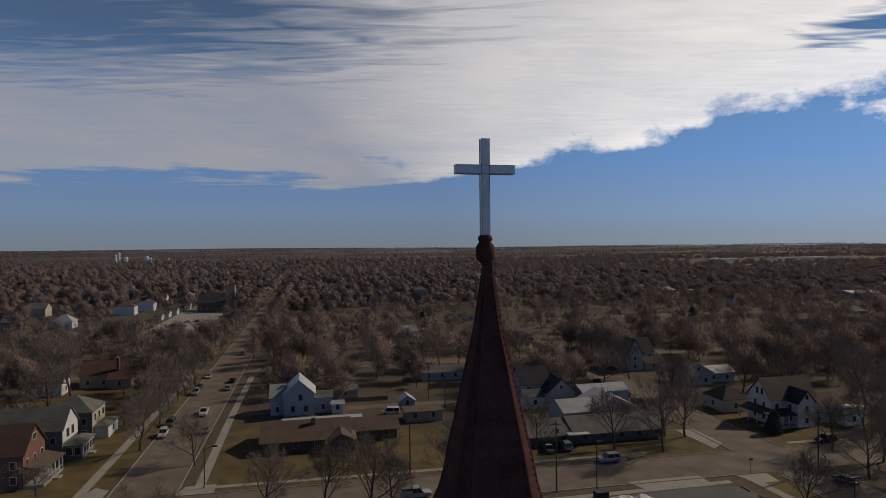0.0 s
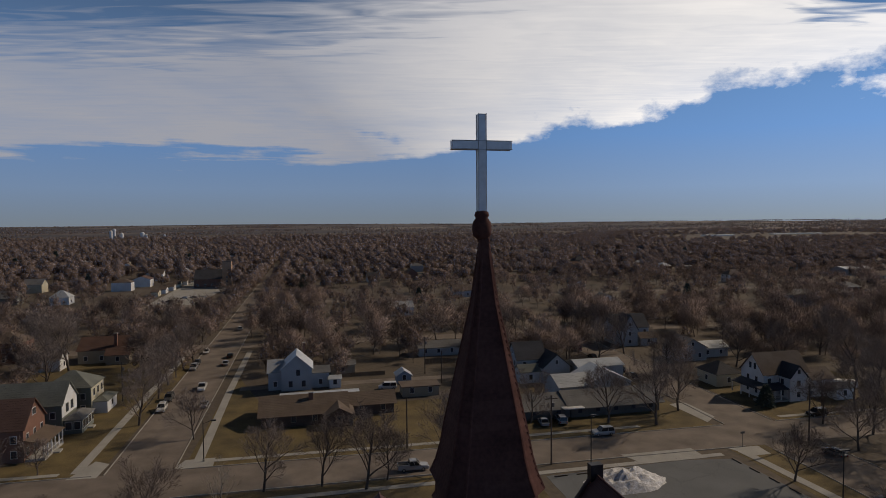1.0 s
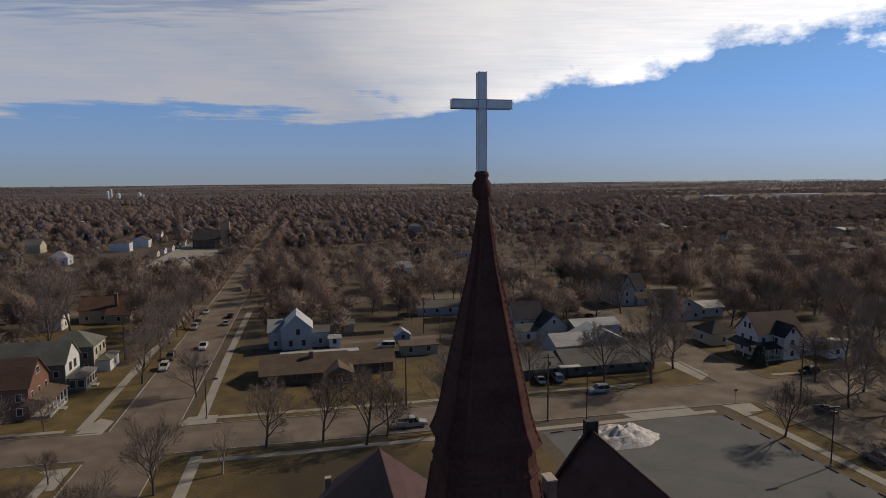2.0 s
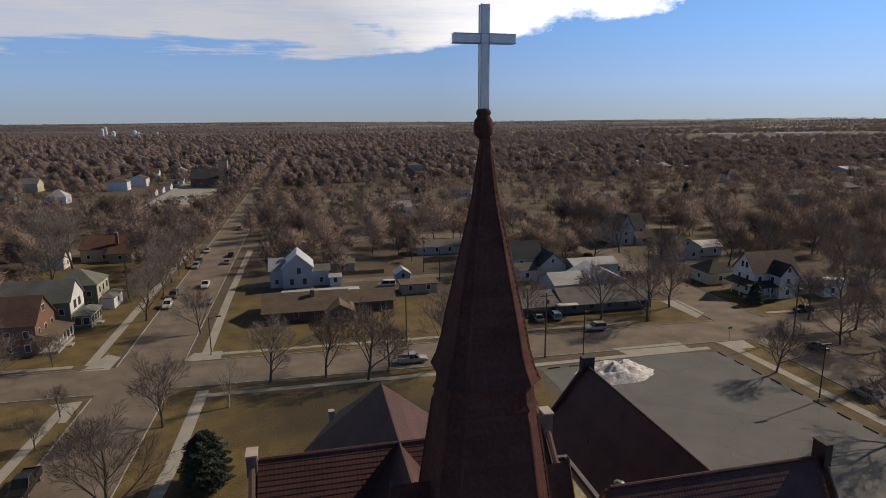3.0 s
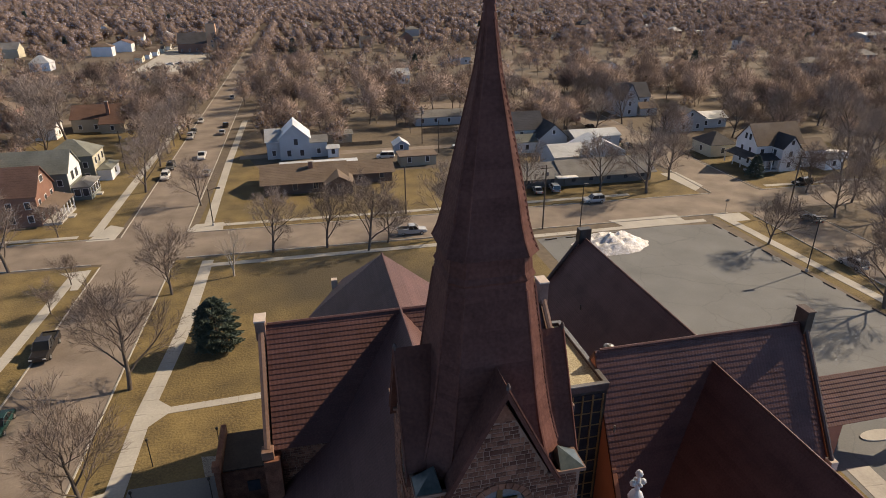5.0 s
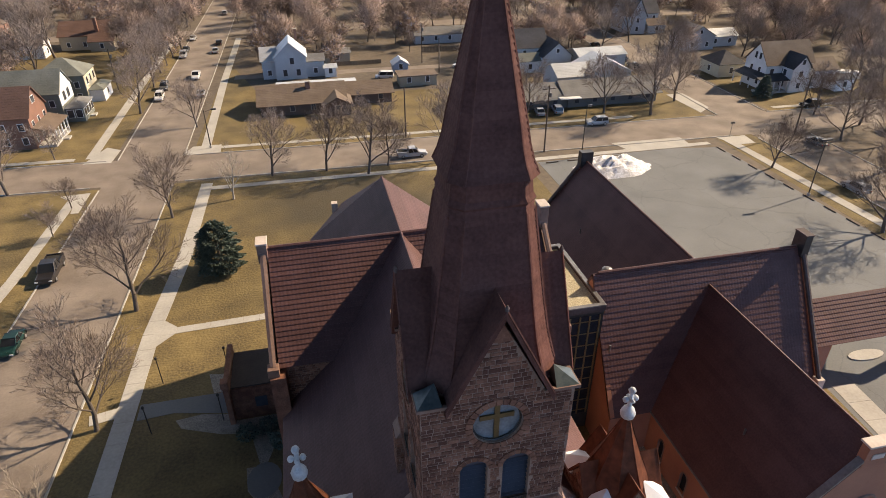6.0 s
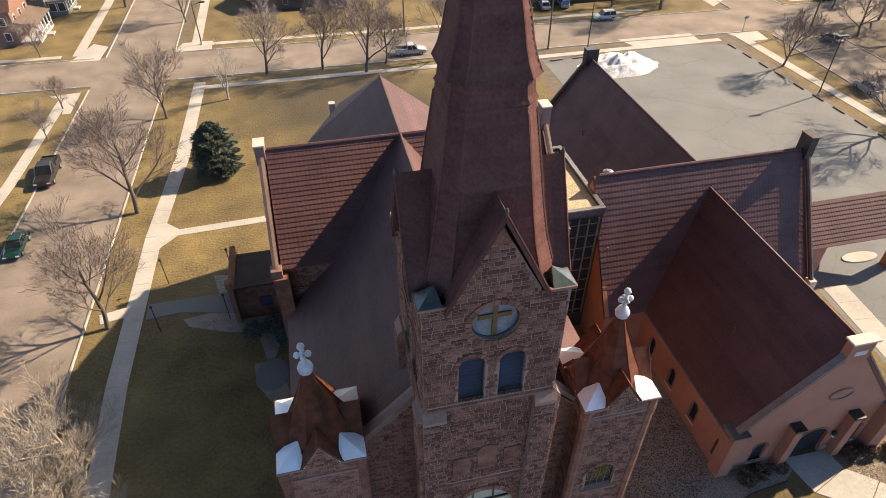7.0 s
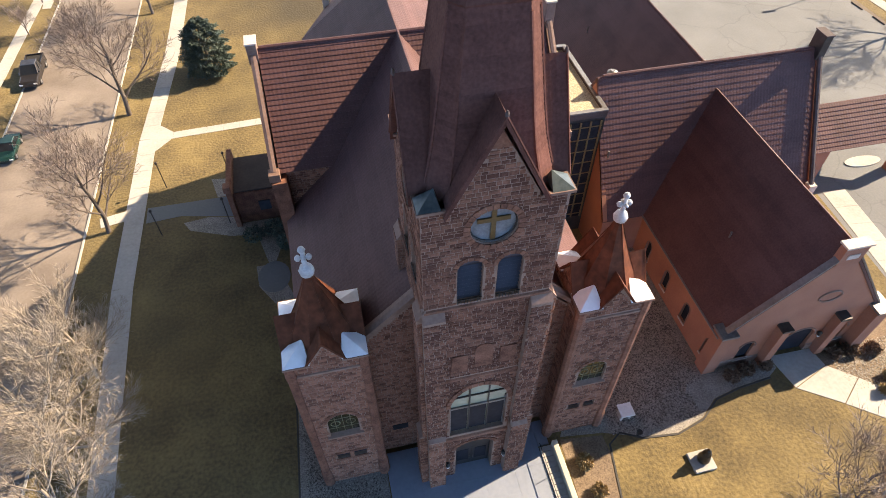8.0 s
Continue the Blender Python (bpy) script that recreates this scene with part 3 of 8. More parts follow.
def pierced(at, outline, holes, thick):
    """A wall of that outline (u, z), thick behind its face, with openings right through."""
    s = Shape()
    loops = [outline] + holes
    flatpts = [p for lp in loops for p in lp]
    tris = tessellate_polygon([[Vector((p[0], p[1], 0)) for p in lp] for lp in loops])
    n = len(flatpts)
    verts = [at(p[0], 0, p[1]) for p in flatpts] + [at(p[0], -thick, p[1]) for p in flatpts]
    faces = [tuple(t) for t in tris] + [tuple(i + n for i in reversed(t)) for t in tris]
    k = 0
    for lp in loops:
        m = len(lp)
        for i in range(m):
            j = (i + 1) % m
            faces.append((k + i, k + j, n + k + j, n + k + i))
        k += m
    return s.add(verts, faces)


def rect(u0, u1, z0, z1):
    return [(u0, z0), (u1, z0), (u1, z1), (u0, z1)]


def arch(u0, u1, z0, spring, top, n=10):
    """An opening with a rounded head."""
    c, r = (u0 + u1) / 2, (u1 - u0) / 2
    return [(u0, z0), (u1, z0)] + [(c + r * math.cos(math.pi * i / n), spring + (top - spring) * math.sin(math.pi * i / n)) for i in range(n + 1)]


def ring(cu, cz, r, n=24):
    return [(cu + r * math.cos(2 * math.pi * i / n), cz + r * math.sin(2 * math.pi * i / n)) for i in range(n)]


def inside(u, z, poly):
    c = False
    for (a, b), (d, e) in zip(poly, poly[1:] + poly[:1]):
        if (b > z) != (e > z) and u < (d - a) * (z - b) / (e - b) + a:
            c = not c
    return c


def ashlar(at, outline, holes, seed, course=0.19, length=(0.22, 0.54), proud=(0.010, 0.032), gap=0.026):
    """Rough stone blocks in courses over a wall face, cut smaller at its edges: boxes as (u0, u1, z0, z1, out)."""
    rng = random.Random(seed)
    zs = [p[1] for p in outline]
    us = [p[0] for p in outline]
    z, blocks = min(zs), []

    def clear(a, b, c, d):
        tests = [(a, c), (b, c), (a, d), (b, d), ((a + b) / 2, (c + d) / 2)]
        return all(inside(min(max(p, min(us) + 0.002), max(us) - 0.002), q, outline) for p, q in tests) and not any(inside(p, q, o) for p, q in tests for o in holes)

    def lay(a, b, c, d):
        if b - a < 0.09:
            return
        if clear(a, b, c, d):
            blocks.append((a, b, c, d, rng.uniform(*proud)))
        elif b - a > 0.22:
            m = (a + b) / 2
            lay(a, m - gap / 2, c, d)
            lay(m + gap / 2, b, c, d)

    while z < max(zs) - 0.08:
        h = course * rng.uniform(0.75, 1.35)
        u = min(us) - rng.random() * 0.3
        while u < max(us):
            w = rng.uniform(*length)
            lay(max(u + gap / 2, min(us)), min(u + w - gap / 2, max(us)), z + gap / 2, z + h - gap / 2)
            u += w
        z += h
    return blocks


def block_shape(at, blocks):
    s = Shape()
    for a, b, c, d, o in blocks:
        e = 0.02
        s.add([at(a, 0, c), at(b, 0, c), at(b, 0, d), at(a, 0, d), at(a + e, o, c + e), at(b - e, o, c + e), at(b - e, o, d - e), at(a + e, o, d - e)],
              [(4, 5, 6, 7), (0, 1, 5, 4), (1, 2, 6, 5), (2, 3, 7, 6), (3, 0, 4, 7)])
    return s


UNIT_STONE = data_of("stone", Shape().add(
    [(-.5, 0, -.5), (.5, 0, -.5), (.5, 0, .5), (-.5, 0, .5), (-.47, -1, -.44), (.46, -1, -.45), (.47, -1, .45), (-.46, -1, .44)],
    [(4, 5, 6, 7), (0, 1, 5, 4), (1, 2, 6, 5), (2, 3, 7, 6), (3, 0, 4, 7)]), STONE)


def stones(wall, at, blocks, single=None):
    """Blocks on a wall; those for which single(u, z) holds become objects of their own (at most 300)."""
    own = [b for b in blocks if single and single((b[0] + b[1]) / 2, (b[2] + b[3]) / 2)][:300]
    keep = set(own)
    rest = [b for b in blocks if b not in keep]
    if rest:
        ob = part("stonework", block_shape(at, rest), STONE, wall)
        ob["kind"] = "stuff"
    u = at(1, 0, 0) - at(0, 0, 0)
    turn = Matrix.Rotation(math.atan2(u.y, u.x), 4, "Z")
    for a, b, c, d, o in own:
        piece("stone", UNIT_STONE, wall, Matrix.Translation(at((a + b) / 2, 0, (c + d) / 2)) @ turn @ Matrix.Diagonal((b - a, o, d - c, 1)))


def voussoirs(parent, at, cu, cz, r0, r1, a0, a1, n, out=0.07, squash=1.0):
    """Wedge stones round an arch."""
    for i in range(n):
        p, q = a0 + (a1 - a0) * (i + 0.06) / n, a0 + (a1 - a0) * (i + 0.94) / n
        pts = [(cu + r * math.cos(t), cz + r * squash * math.sin(t)) for r, t in ((r0, p), (r1, p), (r1, q), (r0, q))]
        s = Shape().loft([[at(u, -0.02, z) for u, z in pts], [at(u, out, z) for u, z in pts]])
        part("arch_stone", s, STONE, parent)


def course_shape(e0, e1, r0, r1, f0, f1, lip):
    n = ((e1 - e0).cross(r0 - e0)).normalized()
    if n.z < 0:
        n = -n
    rows = []
    for f, h in ((f0, -0.03), (f0, lip * 0.9), (f0 + (f1 - f0) * 0.12, lip), (f1, 0.004)):
        rows.append([e0.lerp(r0, f) + n * h, e1.lerp(r1, f) + n * h])
    return Shape().loft(rows, close=False)


def slope(parent, e0, e1, r0, r1, courses, lip=0.042, mat=None, thick=0.22):
    """One tiled roof slope: a deck with its courses of tile, eave e0-e1, ridge r0-r1."""
    e0, e1, r0, r1 = (Vector(p) for p in (e0, e1, r0, r1))
    n = ((e1 - e0).cross(r0 - e0)).normalized()
    if n.z < 0:
        n = -n
    deck = part("roof", Shape().loft([[e0, e1, r1, r0], [p - n * thick for p in (e0, e1, r1, r0)]]), mat or TILE, parent, "dark red-brown tiled roof slope")
    for k in range(courses):
        part("tile_course", course_shape(e0, e1, r0, r1, k / courses, (k + 1) / courses, lip), mat or TILE, deck)
    return deck


def coping(parent, a, b, half, high, mat=None, name="coping"):
    """A stone coping along a rake or a wall top from a to b."""
    a, b = Vector(a), Vector(b)
    w = (b - a).normalized()
    s = w.cross(Vector((0, 0, 1))).normalized() * half
    up = s.cross(w).normalized() * high
    if up.z < 0:
        up = -up
    return part(name, Shape().loft([[p - s, p + s, p + s + up, p + up * 1.25, p - s + up] for p in (a, b)]), mat or COPING, parent)


def ridge_roll(parent, a, b, r=0.14):
    return part("ridge_tile", Shape().tube(a, b, r, r, 6), TILE, parent)


church = thing("church", "red quartzite church with a tall dark spire and a white cross", "church")
CX, CY, TH = 5.8, 19.75, 3.15          # tower axis and half width
EAVE_T, GAB_Z, GAB_W = 27.9, 31.4, 1.85

# tower faces: front, right, back, left
rose = ring(0, 26.35, 1.05)
bel_l, bel_r = arch(-1.55, -0.33, 21.35, 23.8, 24.4), arch(0.33, 1.55, 21.35, 23.8, 24.4)
bigwin = arch(-1.75, 1.85, 6.8, 10.6, 12.8)
doorway = arch(-1.3, 1.35, 0.0, 4.4, 5.3)
gable_outline = [(-TH, 0), (TH, 0), (TH, EAVE_T), (GAB_W, EAVE_T), (0, GAB_Z), (-GAB_W, EAVE_T), (-TH, EAVE_T)]
for k, (u, o) in enumerate([((1, 0), (CX, CY - TH)), ((0, 1), (CX + TH, CY)), ((-1, 0), (CX, CY + TH)), ((0, -1), (CX - TH, CY))]):
    at = frame_of(o, u)
    holes = [rose, bel_l, bel_r] + ([bigwin, doorway] if k == 0 else [])
    wall = part("tower_wall", pierced(at, [(max(-TH + 0.006, min(TH - 0.006, a)) if k % 2 else a, z) for a, z in gable_outline], holes, 0.45), MORTAR, church, "tower wall of rough red quartzite blocks")
    big = [ring(0, 26.35, 1.2), arch(-1.68, -0.2, 23.75, 23.8, 24.52), arch(0.2, 1.68, 23.75, 23.8, 24.52), rect(-1.56, -0.32, 21.2, 23.8), rect(0.32, 1.56, 21.2, 23.8), rect(-TH, TH, 21.06, 21.18)]
    if k == 0:
        big += [arch(-1.92, 2.02, 10.55, 10.6, 13.15), rect(-1.8, 1.9, 6.75, 10.6), arch(-1.5, 1.55, 4.35, 4.4, 5.5), rect(-1.33, 1.38, 0, 4.4), rect(-TH, TH, 6.15, 6.55), rect(-TH, TH, 14.0, 14.3)]
    inner = [(-TH + 0.02, 0.02), (TH - 0.02, 0.02), (TH - 0.02, EAVE_T), (GAB_W, EAVE_T), (0, GAB_Z - 0.05), (-GAB_W, EAVE_T), (-TH + 0.02, EAVE_T)]
    bl = ashlar(at, inner, big, 100 + k)
    stones(wall, at, bl, (lambda a, z: z > 19.6) if k == 0 else None)
    part("gable_stone", Shape().loft([[at(a, 0.0, z) for a, z in ((-0.42, GAB_Z - 0.82), (0.42, GAB_Z - 0.82), (0, GAB_Z - 0.02))], [at(a, 0.04, z) for a, z in ((-0.42, GAB_Z - 0.82), (0.42, GAB_Z - 0.82), (0, GAB_Z - 0.02))]]), STONE, wall)
    # rose window: deep ring of stones, blue glass, gilt cross
    voussoirs(wall, at, 0, 26.35, 1.07, 1.36, 0, 2 * math.pi, 26, 0.06)
    rw = part("rose_window", Shape().loft([[at(a, -0.22, z) for a, z in ring(0, 26.35, 1.1)], [at(a, -0.30, z) for a, z in ring(0, 26.35, 1.1)]]), ROSE, church, "round blue-grey glass window")
    rimpts = ring(0, 26.35, 1.04, 24)
    rim = Shape()
    for p, q in zip(rimpts, rimpts[1:] + rimpts[:1]):
        rim.tube(at(p[0], -0.16, p[1]), at(q[0], -0.16, q[1]), 0.06, 0.06, 5)
    part("window_frame", rim, DARKMETAL, rw)
    part("gilt_cross", Shape().prism([at(a, -0.2, z) for a, z in [(-0.11, 25.42), (0.11, 25.42), (0.11, 26.5), (0.72, 26.5), (0.72, 26.74), (0.11, 26.74), (0.11, 27.26), (-0.11, 27.26), (-0.11, 26.74), (-0.72, 26.74), (-0.72, 26.5), (-0.11, 26.5)]], at(0, 0.07, 0) - at(0, 0, 0)), GOLD, rw, "gilt cross on the round window")
    # belfry openings with louvres
    for c in (-0.94, 0.94):
        lv = part("belfry_louvre", Shape().loft([[at(a, -0.36, z) for a, z in arch(c - 0.63, c + 0.63, 21.3, 23.8, 24.42)], [at(a, -0.42, z) for a, z in arch(c - 0.63, c + 0.63, 21.3, 23.8, 24.42)]]), LOUVRE, church, "dark louvred belfry opening")
        for i in range(9):
            z = 21.55 + i * 0.27
            part("slat", Shape().loft([[at(c - 0.6, -0.34, z), at(c - 0.6, -0.20, z - 0.09), at(c - 0.6, -0.19, z - 0.07), at(c - 0.6, -0.33, z + 0.02)],
                                       [at(c + 0.6, -0.34, z), at(c + 0.6, -0.20, z - 0.09), at(c + 0.6, -0.19, z - 0.07), at(c + 0.6, -0.33, z + 0.02)]]), LOUVRE, lv)
        rail = Shape()
        for i in range(8):
            rail.tube(at(c - 0.56 + i * 0.16, 0.03, 21.3), at(c - 0.56 + i * 0.16, 0.03, 21.62), 0.025, 0.025, 4)
        rail.tube(at(c - 0.6, 0.03, 21.62), at(c + 0.6, 0.03, 21.62), 0.03, 0.03, 4)
        part("guard_rail", rail, DARKMETAL, lv)
        voussoirs(wall, at, c, 23.8, 0.64, 0.88, 0.0, math.pi, 9, 0.06, 0.97)
    part("string_course", Shape().loft([[at(a, -0.02, 21.0), at(a, 0.12, 21.02), at(a, 0.10, 21.16), at(a, -0.02, 21.22)] for a in (-TH, TH)]), STONE, church)
    # gable roof: two slopes running into the spire, with a lit coping edge
    for sgn in (-1, 1):
        e_out, e_in = at(sgn * (GAB_W + 0.35), 0.28, EAVE_T - 0.15), at(sgn * (GAB_W + 0.35), -2.2, EAVE_T - 0.15)
        r_out, r_in = at(0, 0.28, GAB_Z + 0.75), at(0, -2.6, GAB_Z + 0.75)
        part("gable_roof", Shape().loft([[e_out, e_in, r_in, r_out], [p - Vector((0, 0, 0.42)) for p in (e_out, e_in, r_in, r_out)]]), SPIRE, church)
        part("gable_edge", Shape().tube(e_out, r_out, 0.05, 0.05, 5), SPIRE, church)
    part("gable_knob", Shape().turned([(0.07, -0.1), (0.09, 0.08), (0.03, 0.22)], at(0, 0.25, GAB_Z + 0.75), 8), EDGEMETAL, church)

at = frame_of((CX, CY - TH), (1, 0))
# lower window of three dark lights under pale upper panes
bw = part("tower_window", Shape().loft([[at(a, -0.30, z) for a, z in arch(-1.8, 1.9, 6.75, 10.6, 12.85)], [at(a, -0.36, z) for a, z in arch(-1.8, 1.9, 6.75, 10.6, 12.85)]]), PALEPANE, church, "large arched window with dark lower and pale upper panes")
for i in range(3):
    u0 = -1.7 + i * 1.2
    part("pane", Shape().loft([[at(a, -0.26, z) for a, z in rect(u0 + 0.05, u0 + 1.12, 6.9, 9.95)], [at(a, -0.29, z) for a, z in rect(u0 + 0.05, u0 + 1.12, 6.9, 9.95)]]), DIMPANE, bw)
for u0, u1, z0, z1 in ((-0.53, -0.45, 6.8, 12.5), (0.67, 0.75, 6.8, 12.5), (-1.75, 1.85, 9.95, 10.13), (-1.75, 1.85, 11.3, 11.38), (-1.75, -1.67, 6.8, 10.6), (1.77, 1.85, 6.8, 10.6)):
    part("mullion", Shape().loft([[at(a, -0.20, z) for a, z in rect(u0, u1, z0, z1)], [at(a, -0.32, z) for a, z in rect(u0, u1, z0, z1)]]), GREYMETAL if z1 < 11 else DARKMETAL, bw)
voussoirs(church, at, 0.05, 10.6, 1.83, 2.13, 0.05, math.pi - 0.05, 17, 0.07, 1.28)
voussoirs(church, at, 0.025, 4.4, 1.36, 1.66, 0.05, math.pi - 0.05, 13, 0.07, 0.72)
for z0, z1, o in ((6.2, 6.52, 0.16), (14.02, 14.28, 0.10)):
    part("string_course", Shape().loft([[at(a, -0.02, z0), at(a, o, z0 + 0.03), at(a, o * 0.8, z1 - 0.1), at(a, -0.02, z1)] for a in (-2.3, 2.3)]), STONE, church)
# deep door recess with double doors
part("door_recess", Shape().box(CX - 1.6, CX - 1.35, CY - TH + 0.4, CY - TH + 1.8, 0, 5.5).box(CX + 1.4, CX + 1.65, CY - TH + 0.4, CY - TH + 1.8, 0, 5.5).box(CX - 1.6, CX + 1.65, CY - TH + 0.4, CY - TH + 1.8, 5.35, 5.6), TRIMSTONE, church)
for s in (-1, 1):
    d = part("door", Shape().box(CX + 0.02 + min(0, s * 1.3), CX + 0.02 + max(0, s * 1.3), CY - TH + 0.62, CY - TH + 0.70, 0.05, 5.3), DARKMETAL, church, "dark church entrance door", 0.02)
    part("door_pane", Shape().box(CX + 0.02 + s * 0.65 - 0.42, CX + 0.02 + s * 0.65 + 0.42, CY - TH + 0.595, CY - TH + 0.63, 0.9, 2.6), DIMPANE, d)
    part("handle", Shape().tube((CX + s * 0.14, CY - TH + 0.56, 1.0), (CX + s * 0.14, CY - TH + 0.56, 1.5), 0.025, 0.025, 6), GREYMETAL, d)
# blind panels above the window
for u0, u1, z0, z1, hd in ((-0.45, 0.55, 15.2, 17.4, True), (-1.75, -0.85, 15.0, 16.6, False), (0.95, 1.85, 15.2, 16.8, False)):
    pts = arch(u0, u1, z0, z1 - 0.45, z1) if hd else rect(u0, u1, z0, z1)
    part("blind_panel", Shape().loft([[at(a, 0.0, z) for a, z in pts], [at(a, 0.075, z) for a, z in pts]]), STONE, church, "pale blind stone panel")
# lanterns by the door
for s in (-1.95, 2.1):
    ln = part("wall_lantern", Shape().turned([(0.05, 0), (0.16, 0.08), (0.19, 0.42), (0.08, 0.52)], at(s, 0.32, 2.6), 8), DARKMETAL, church, "small dark wall lantern")
    part("glass", Shape().turned([(0.13, 0), (0.14, 0.12)], at(s, 0.32, 2.5), 8), WHITEPAINT, ln)

# corner buttresses of the tower, stepping out towards the foot
for sx in (-1, 1):
    for sy in (-1, 1):
        for axis in (0, 1):
            for z0, z1, o in ((0, 7.6, 0.62), (7.6, 20.6, 0.38)):
                w = 1.0
                if axis == 0:
                    u0 = (CX + sx * (TH - w), CX + sx * (TH + 0.12))
                    x0, x1 = min(u0), max(u0)
                    ya, yb = CY + sy * (TH - 0.1), CY + sy * (TH + o)
                    y0, y1 = min(ya, yb), max(ya, yb)
                    out = (0, sy, 0)
                else:
                    v0 = (CY + sy * (TH - w), CY + sy * (TH + 0.10))
                    y0, y1 = min(v0), max(v0)
                    xa, xb = CX + sx * (TH - 0.1), CX + sx * (TH + o)
                    x0, x1 = min(xa, xb), max(xa, xb)
                    out = (sx, 0, 0)
                s = Shape().box(x0, x1, y0, y1, z0, z1)
                b = part("buttress", s, MORTAR, church, "stepped corner buttress of red stone")
                if sy < 0 and axis == 0:
                    f = frame_of(((x0 + x1) / 2, y0), (1, 0))
                    h = (x1 - x0) / 2
                    stones(b, f, ashlar(f, rect(-h, h, z0, z1), [], int(sx * 7 + z0 + 50), gap=0.03))
                if axis == 1:
                    for fo, fu, h in (((x1 if sx > 0 else x0, (y0 + y1) / 2), (0, sx), (y1 - y0) / 2), (((x0 + x1) / 2, y0), (1, 0), (x1 - x0) / 2)):
                        f = frame_of(fo, fu)
                        stones(b, f, ashlar(f, rect(-h, h, z0, z1), [], int(sx * 9 + z0 + sy * 3 + 80)))
                # sloping stone cap
                n = Vector(out)
                base = [(x0, y0), (x1, y0), (x1, y1), (x0, y1)]
                far = [Vector((x, y, z1 + (0.75 if (Vector((x, y, 0)) - Vector((CX, CY, 0))).dot(n) < TH + 0.05 else 0.0))) for x, y in base]
                part("buttress_cap", Shape().loft([[Vector((x, y, z1)) for x, y in base], far]), TRIMSTONE, church)

# spire: a chamfered square, flared at its foot, with a second flare at the lip
CH = 0.70


def spire_ring(r, z, c=CH):
    r *= 0.865 + 0.1 * max(0.0, (z - 42.0) / 3.0)
    k = c * r
    pts = [(k, -r), (r, -k), (r, k), (k, r), (-k, r), (-r, k), (-r, -k), (-k, -r)]
    return [(CX + 0.02 + x, CY + y, z) for x, y in pts]


def spire_part(name, profile, label, rows):
    """A stretch of the spire: a deck of eight faces with rows of tiles proud of it."""
    deck = part(name, Shape().loft([spire_ring(r - 0.03, z) for r, z in profile]), SPIRE, church, label)
    zs = [p[1] for p in profile]
    z0, z1 = zs[0], zs[-1]

    def radius(z):
        for (ra, za), (rb, zb) in zip(profile, profile[1:]):
            if za <= z <= zb:
                return ra + (rb - ra) * (z - za) / (zb - za)
        return profile[-1][0]

    for i in range(rows):
        a, b = z0 + (z1 - z0) * i / rows, z0 + (z1 - z0) * (i + 1) / rows
        part("tile_course", Shape().loft([spire_ring(radius(a) + 0.035, a), spire_ring(radius(b) - 0.005, b)], cap=False), SPIRE, deck)
    return deck


spire_part("lower_spire", [(3.28, 27.75), (3.02, 28.5), (2.72, 29.6), (2.46, 31.0), (2.16, 33.0), (1.86, 34.9), (1.78, 35.3)], "dark red-brown tiled lower spire with flared foot", 34)
part("spire_band", Shape().loft([spire_ring(1.84, 35.2), spire_ring(1.9, 35.3), spire_ring(1.78, 35.5), spire_ring(1.72, 36.1), spire_ring(1.86, 36.2)]), SPIRE, church)
spire_part("upper_spire", [(1.92, 36.2), (1.70, 36.7), (1.53, 37.3), (1.40, 38.0), (0.95, 40.0), (0.43, 42.3), (0.22, 43.6), (0.15, 44.5)], "dark red-brown tiled upper spire tapering to a ball", 36)
# raised hips
for sx in (-1, 1):
    for sy in (-1, 1):
        for cx, cy in ((CH, 1), (1, CH)):
            prof = [(3.28, 27.8), (3.02, 28.5), (2.72, 29.6), (2.46, 31.0), (2.16, 33.0), (1.86, 34.9)]
            hip = Shape()
            for (r0, z0), (r1, z1) in zip(prof, prof[1:]):
                hip.tube((CX + 0.02 + sx * cx * r0 * 0.865, CY + sy * cy * r0 * 0.865, z0), (CX + 0.02 + sx * cx * r1 * 0.865, CY + sy * cy * r1 * 0.865, z1), 0.07, 0.07, 5)
            part("hip_tile", hip, SPIRE, church)
            hip = Shape()
            prof = [(1.92, 36.2), (1.70, 36.7), (1.53, 37.3), (1.40, 38.0), (0.95, 40.0), (0.43, 42.3), (0.18, 44.0)]
            for (r0, z0), (r1, z1) in zip(prof, prof[1:]):
                hip.tube((CX + 0.02 + sx * cx * r0 * 0.865, CY + sy * cy * r0 * 0.865, z0), (CX + 0.02 + sx * cx * r1 * 0.865, CY + sy * cy * r1 * 0.865, z1), 0.055, 0.05, 5)
            part("hip_tile", hip, SPIRE, church)
        # metal caps on the tower's corners
        a = TH + 0.12
        i = 2.3
        cap = Shape().add([(CX + sx * a, CY + sy * a, EAVE_T), (CX + sx * a, CY + sy * i, EAVE_T), (CX + sx * i, CY + sy * a, EAVE_T), (CX + sx * (i + 0.15), CY + sy * (i + 0.15), EAVE_T + 0.50), (CX + sx * i, CY + sy * i, EAVE_T)],
                          [(0, 1, 3), (0, 3, 2), (1, 4, 3), (4, 2, 3), (0, 2, 4, 1)])
        part("corner_cap", cap, PATINA, church, "metal-sheeted corner cap of the tower")
        part("corner_cornice", Shape().box(min(CX + sx * (a + 0.05), CX + sx * 1.8), max(CX + sx * (a + 0.05), CX + sx * 1.8), min(CY + sy * (a + 0.05), CY + sy * 1.8), max(CY + sy * (a + 0.05), CY + sy * 1.8), EAVE_T - 0.14, EAVE_T), TRIMSTONE, church)
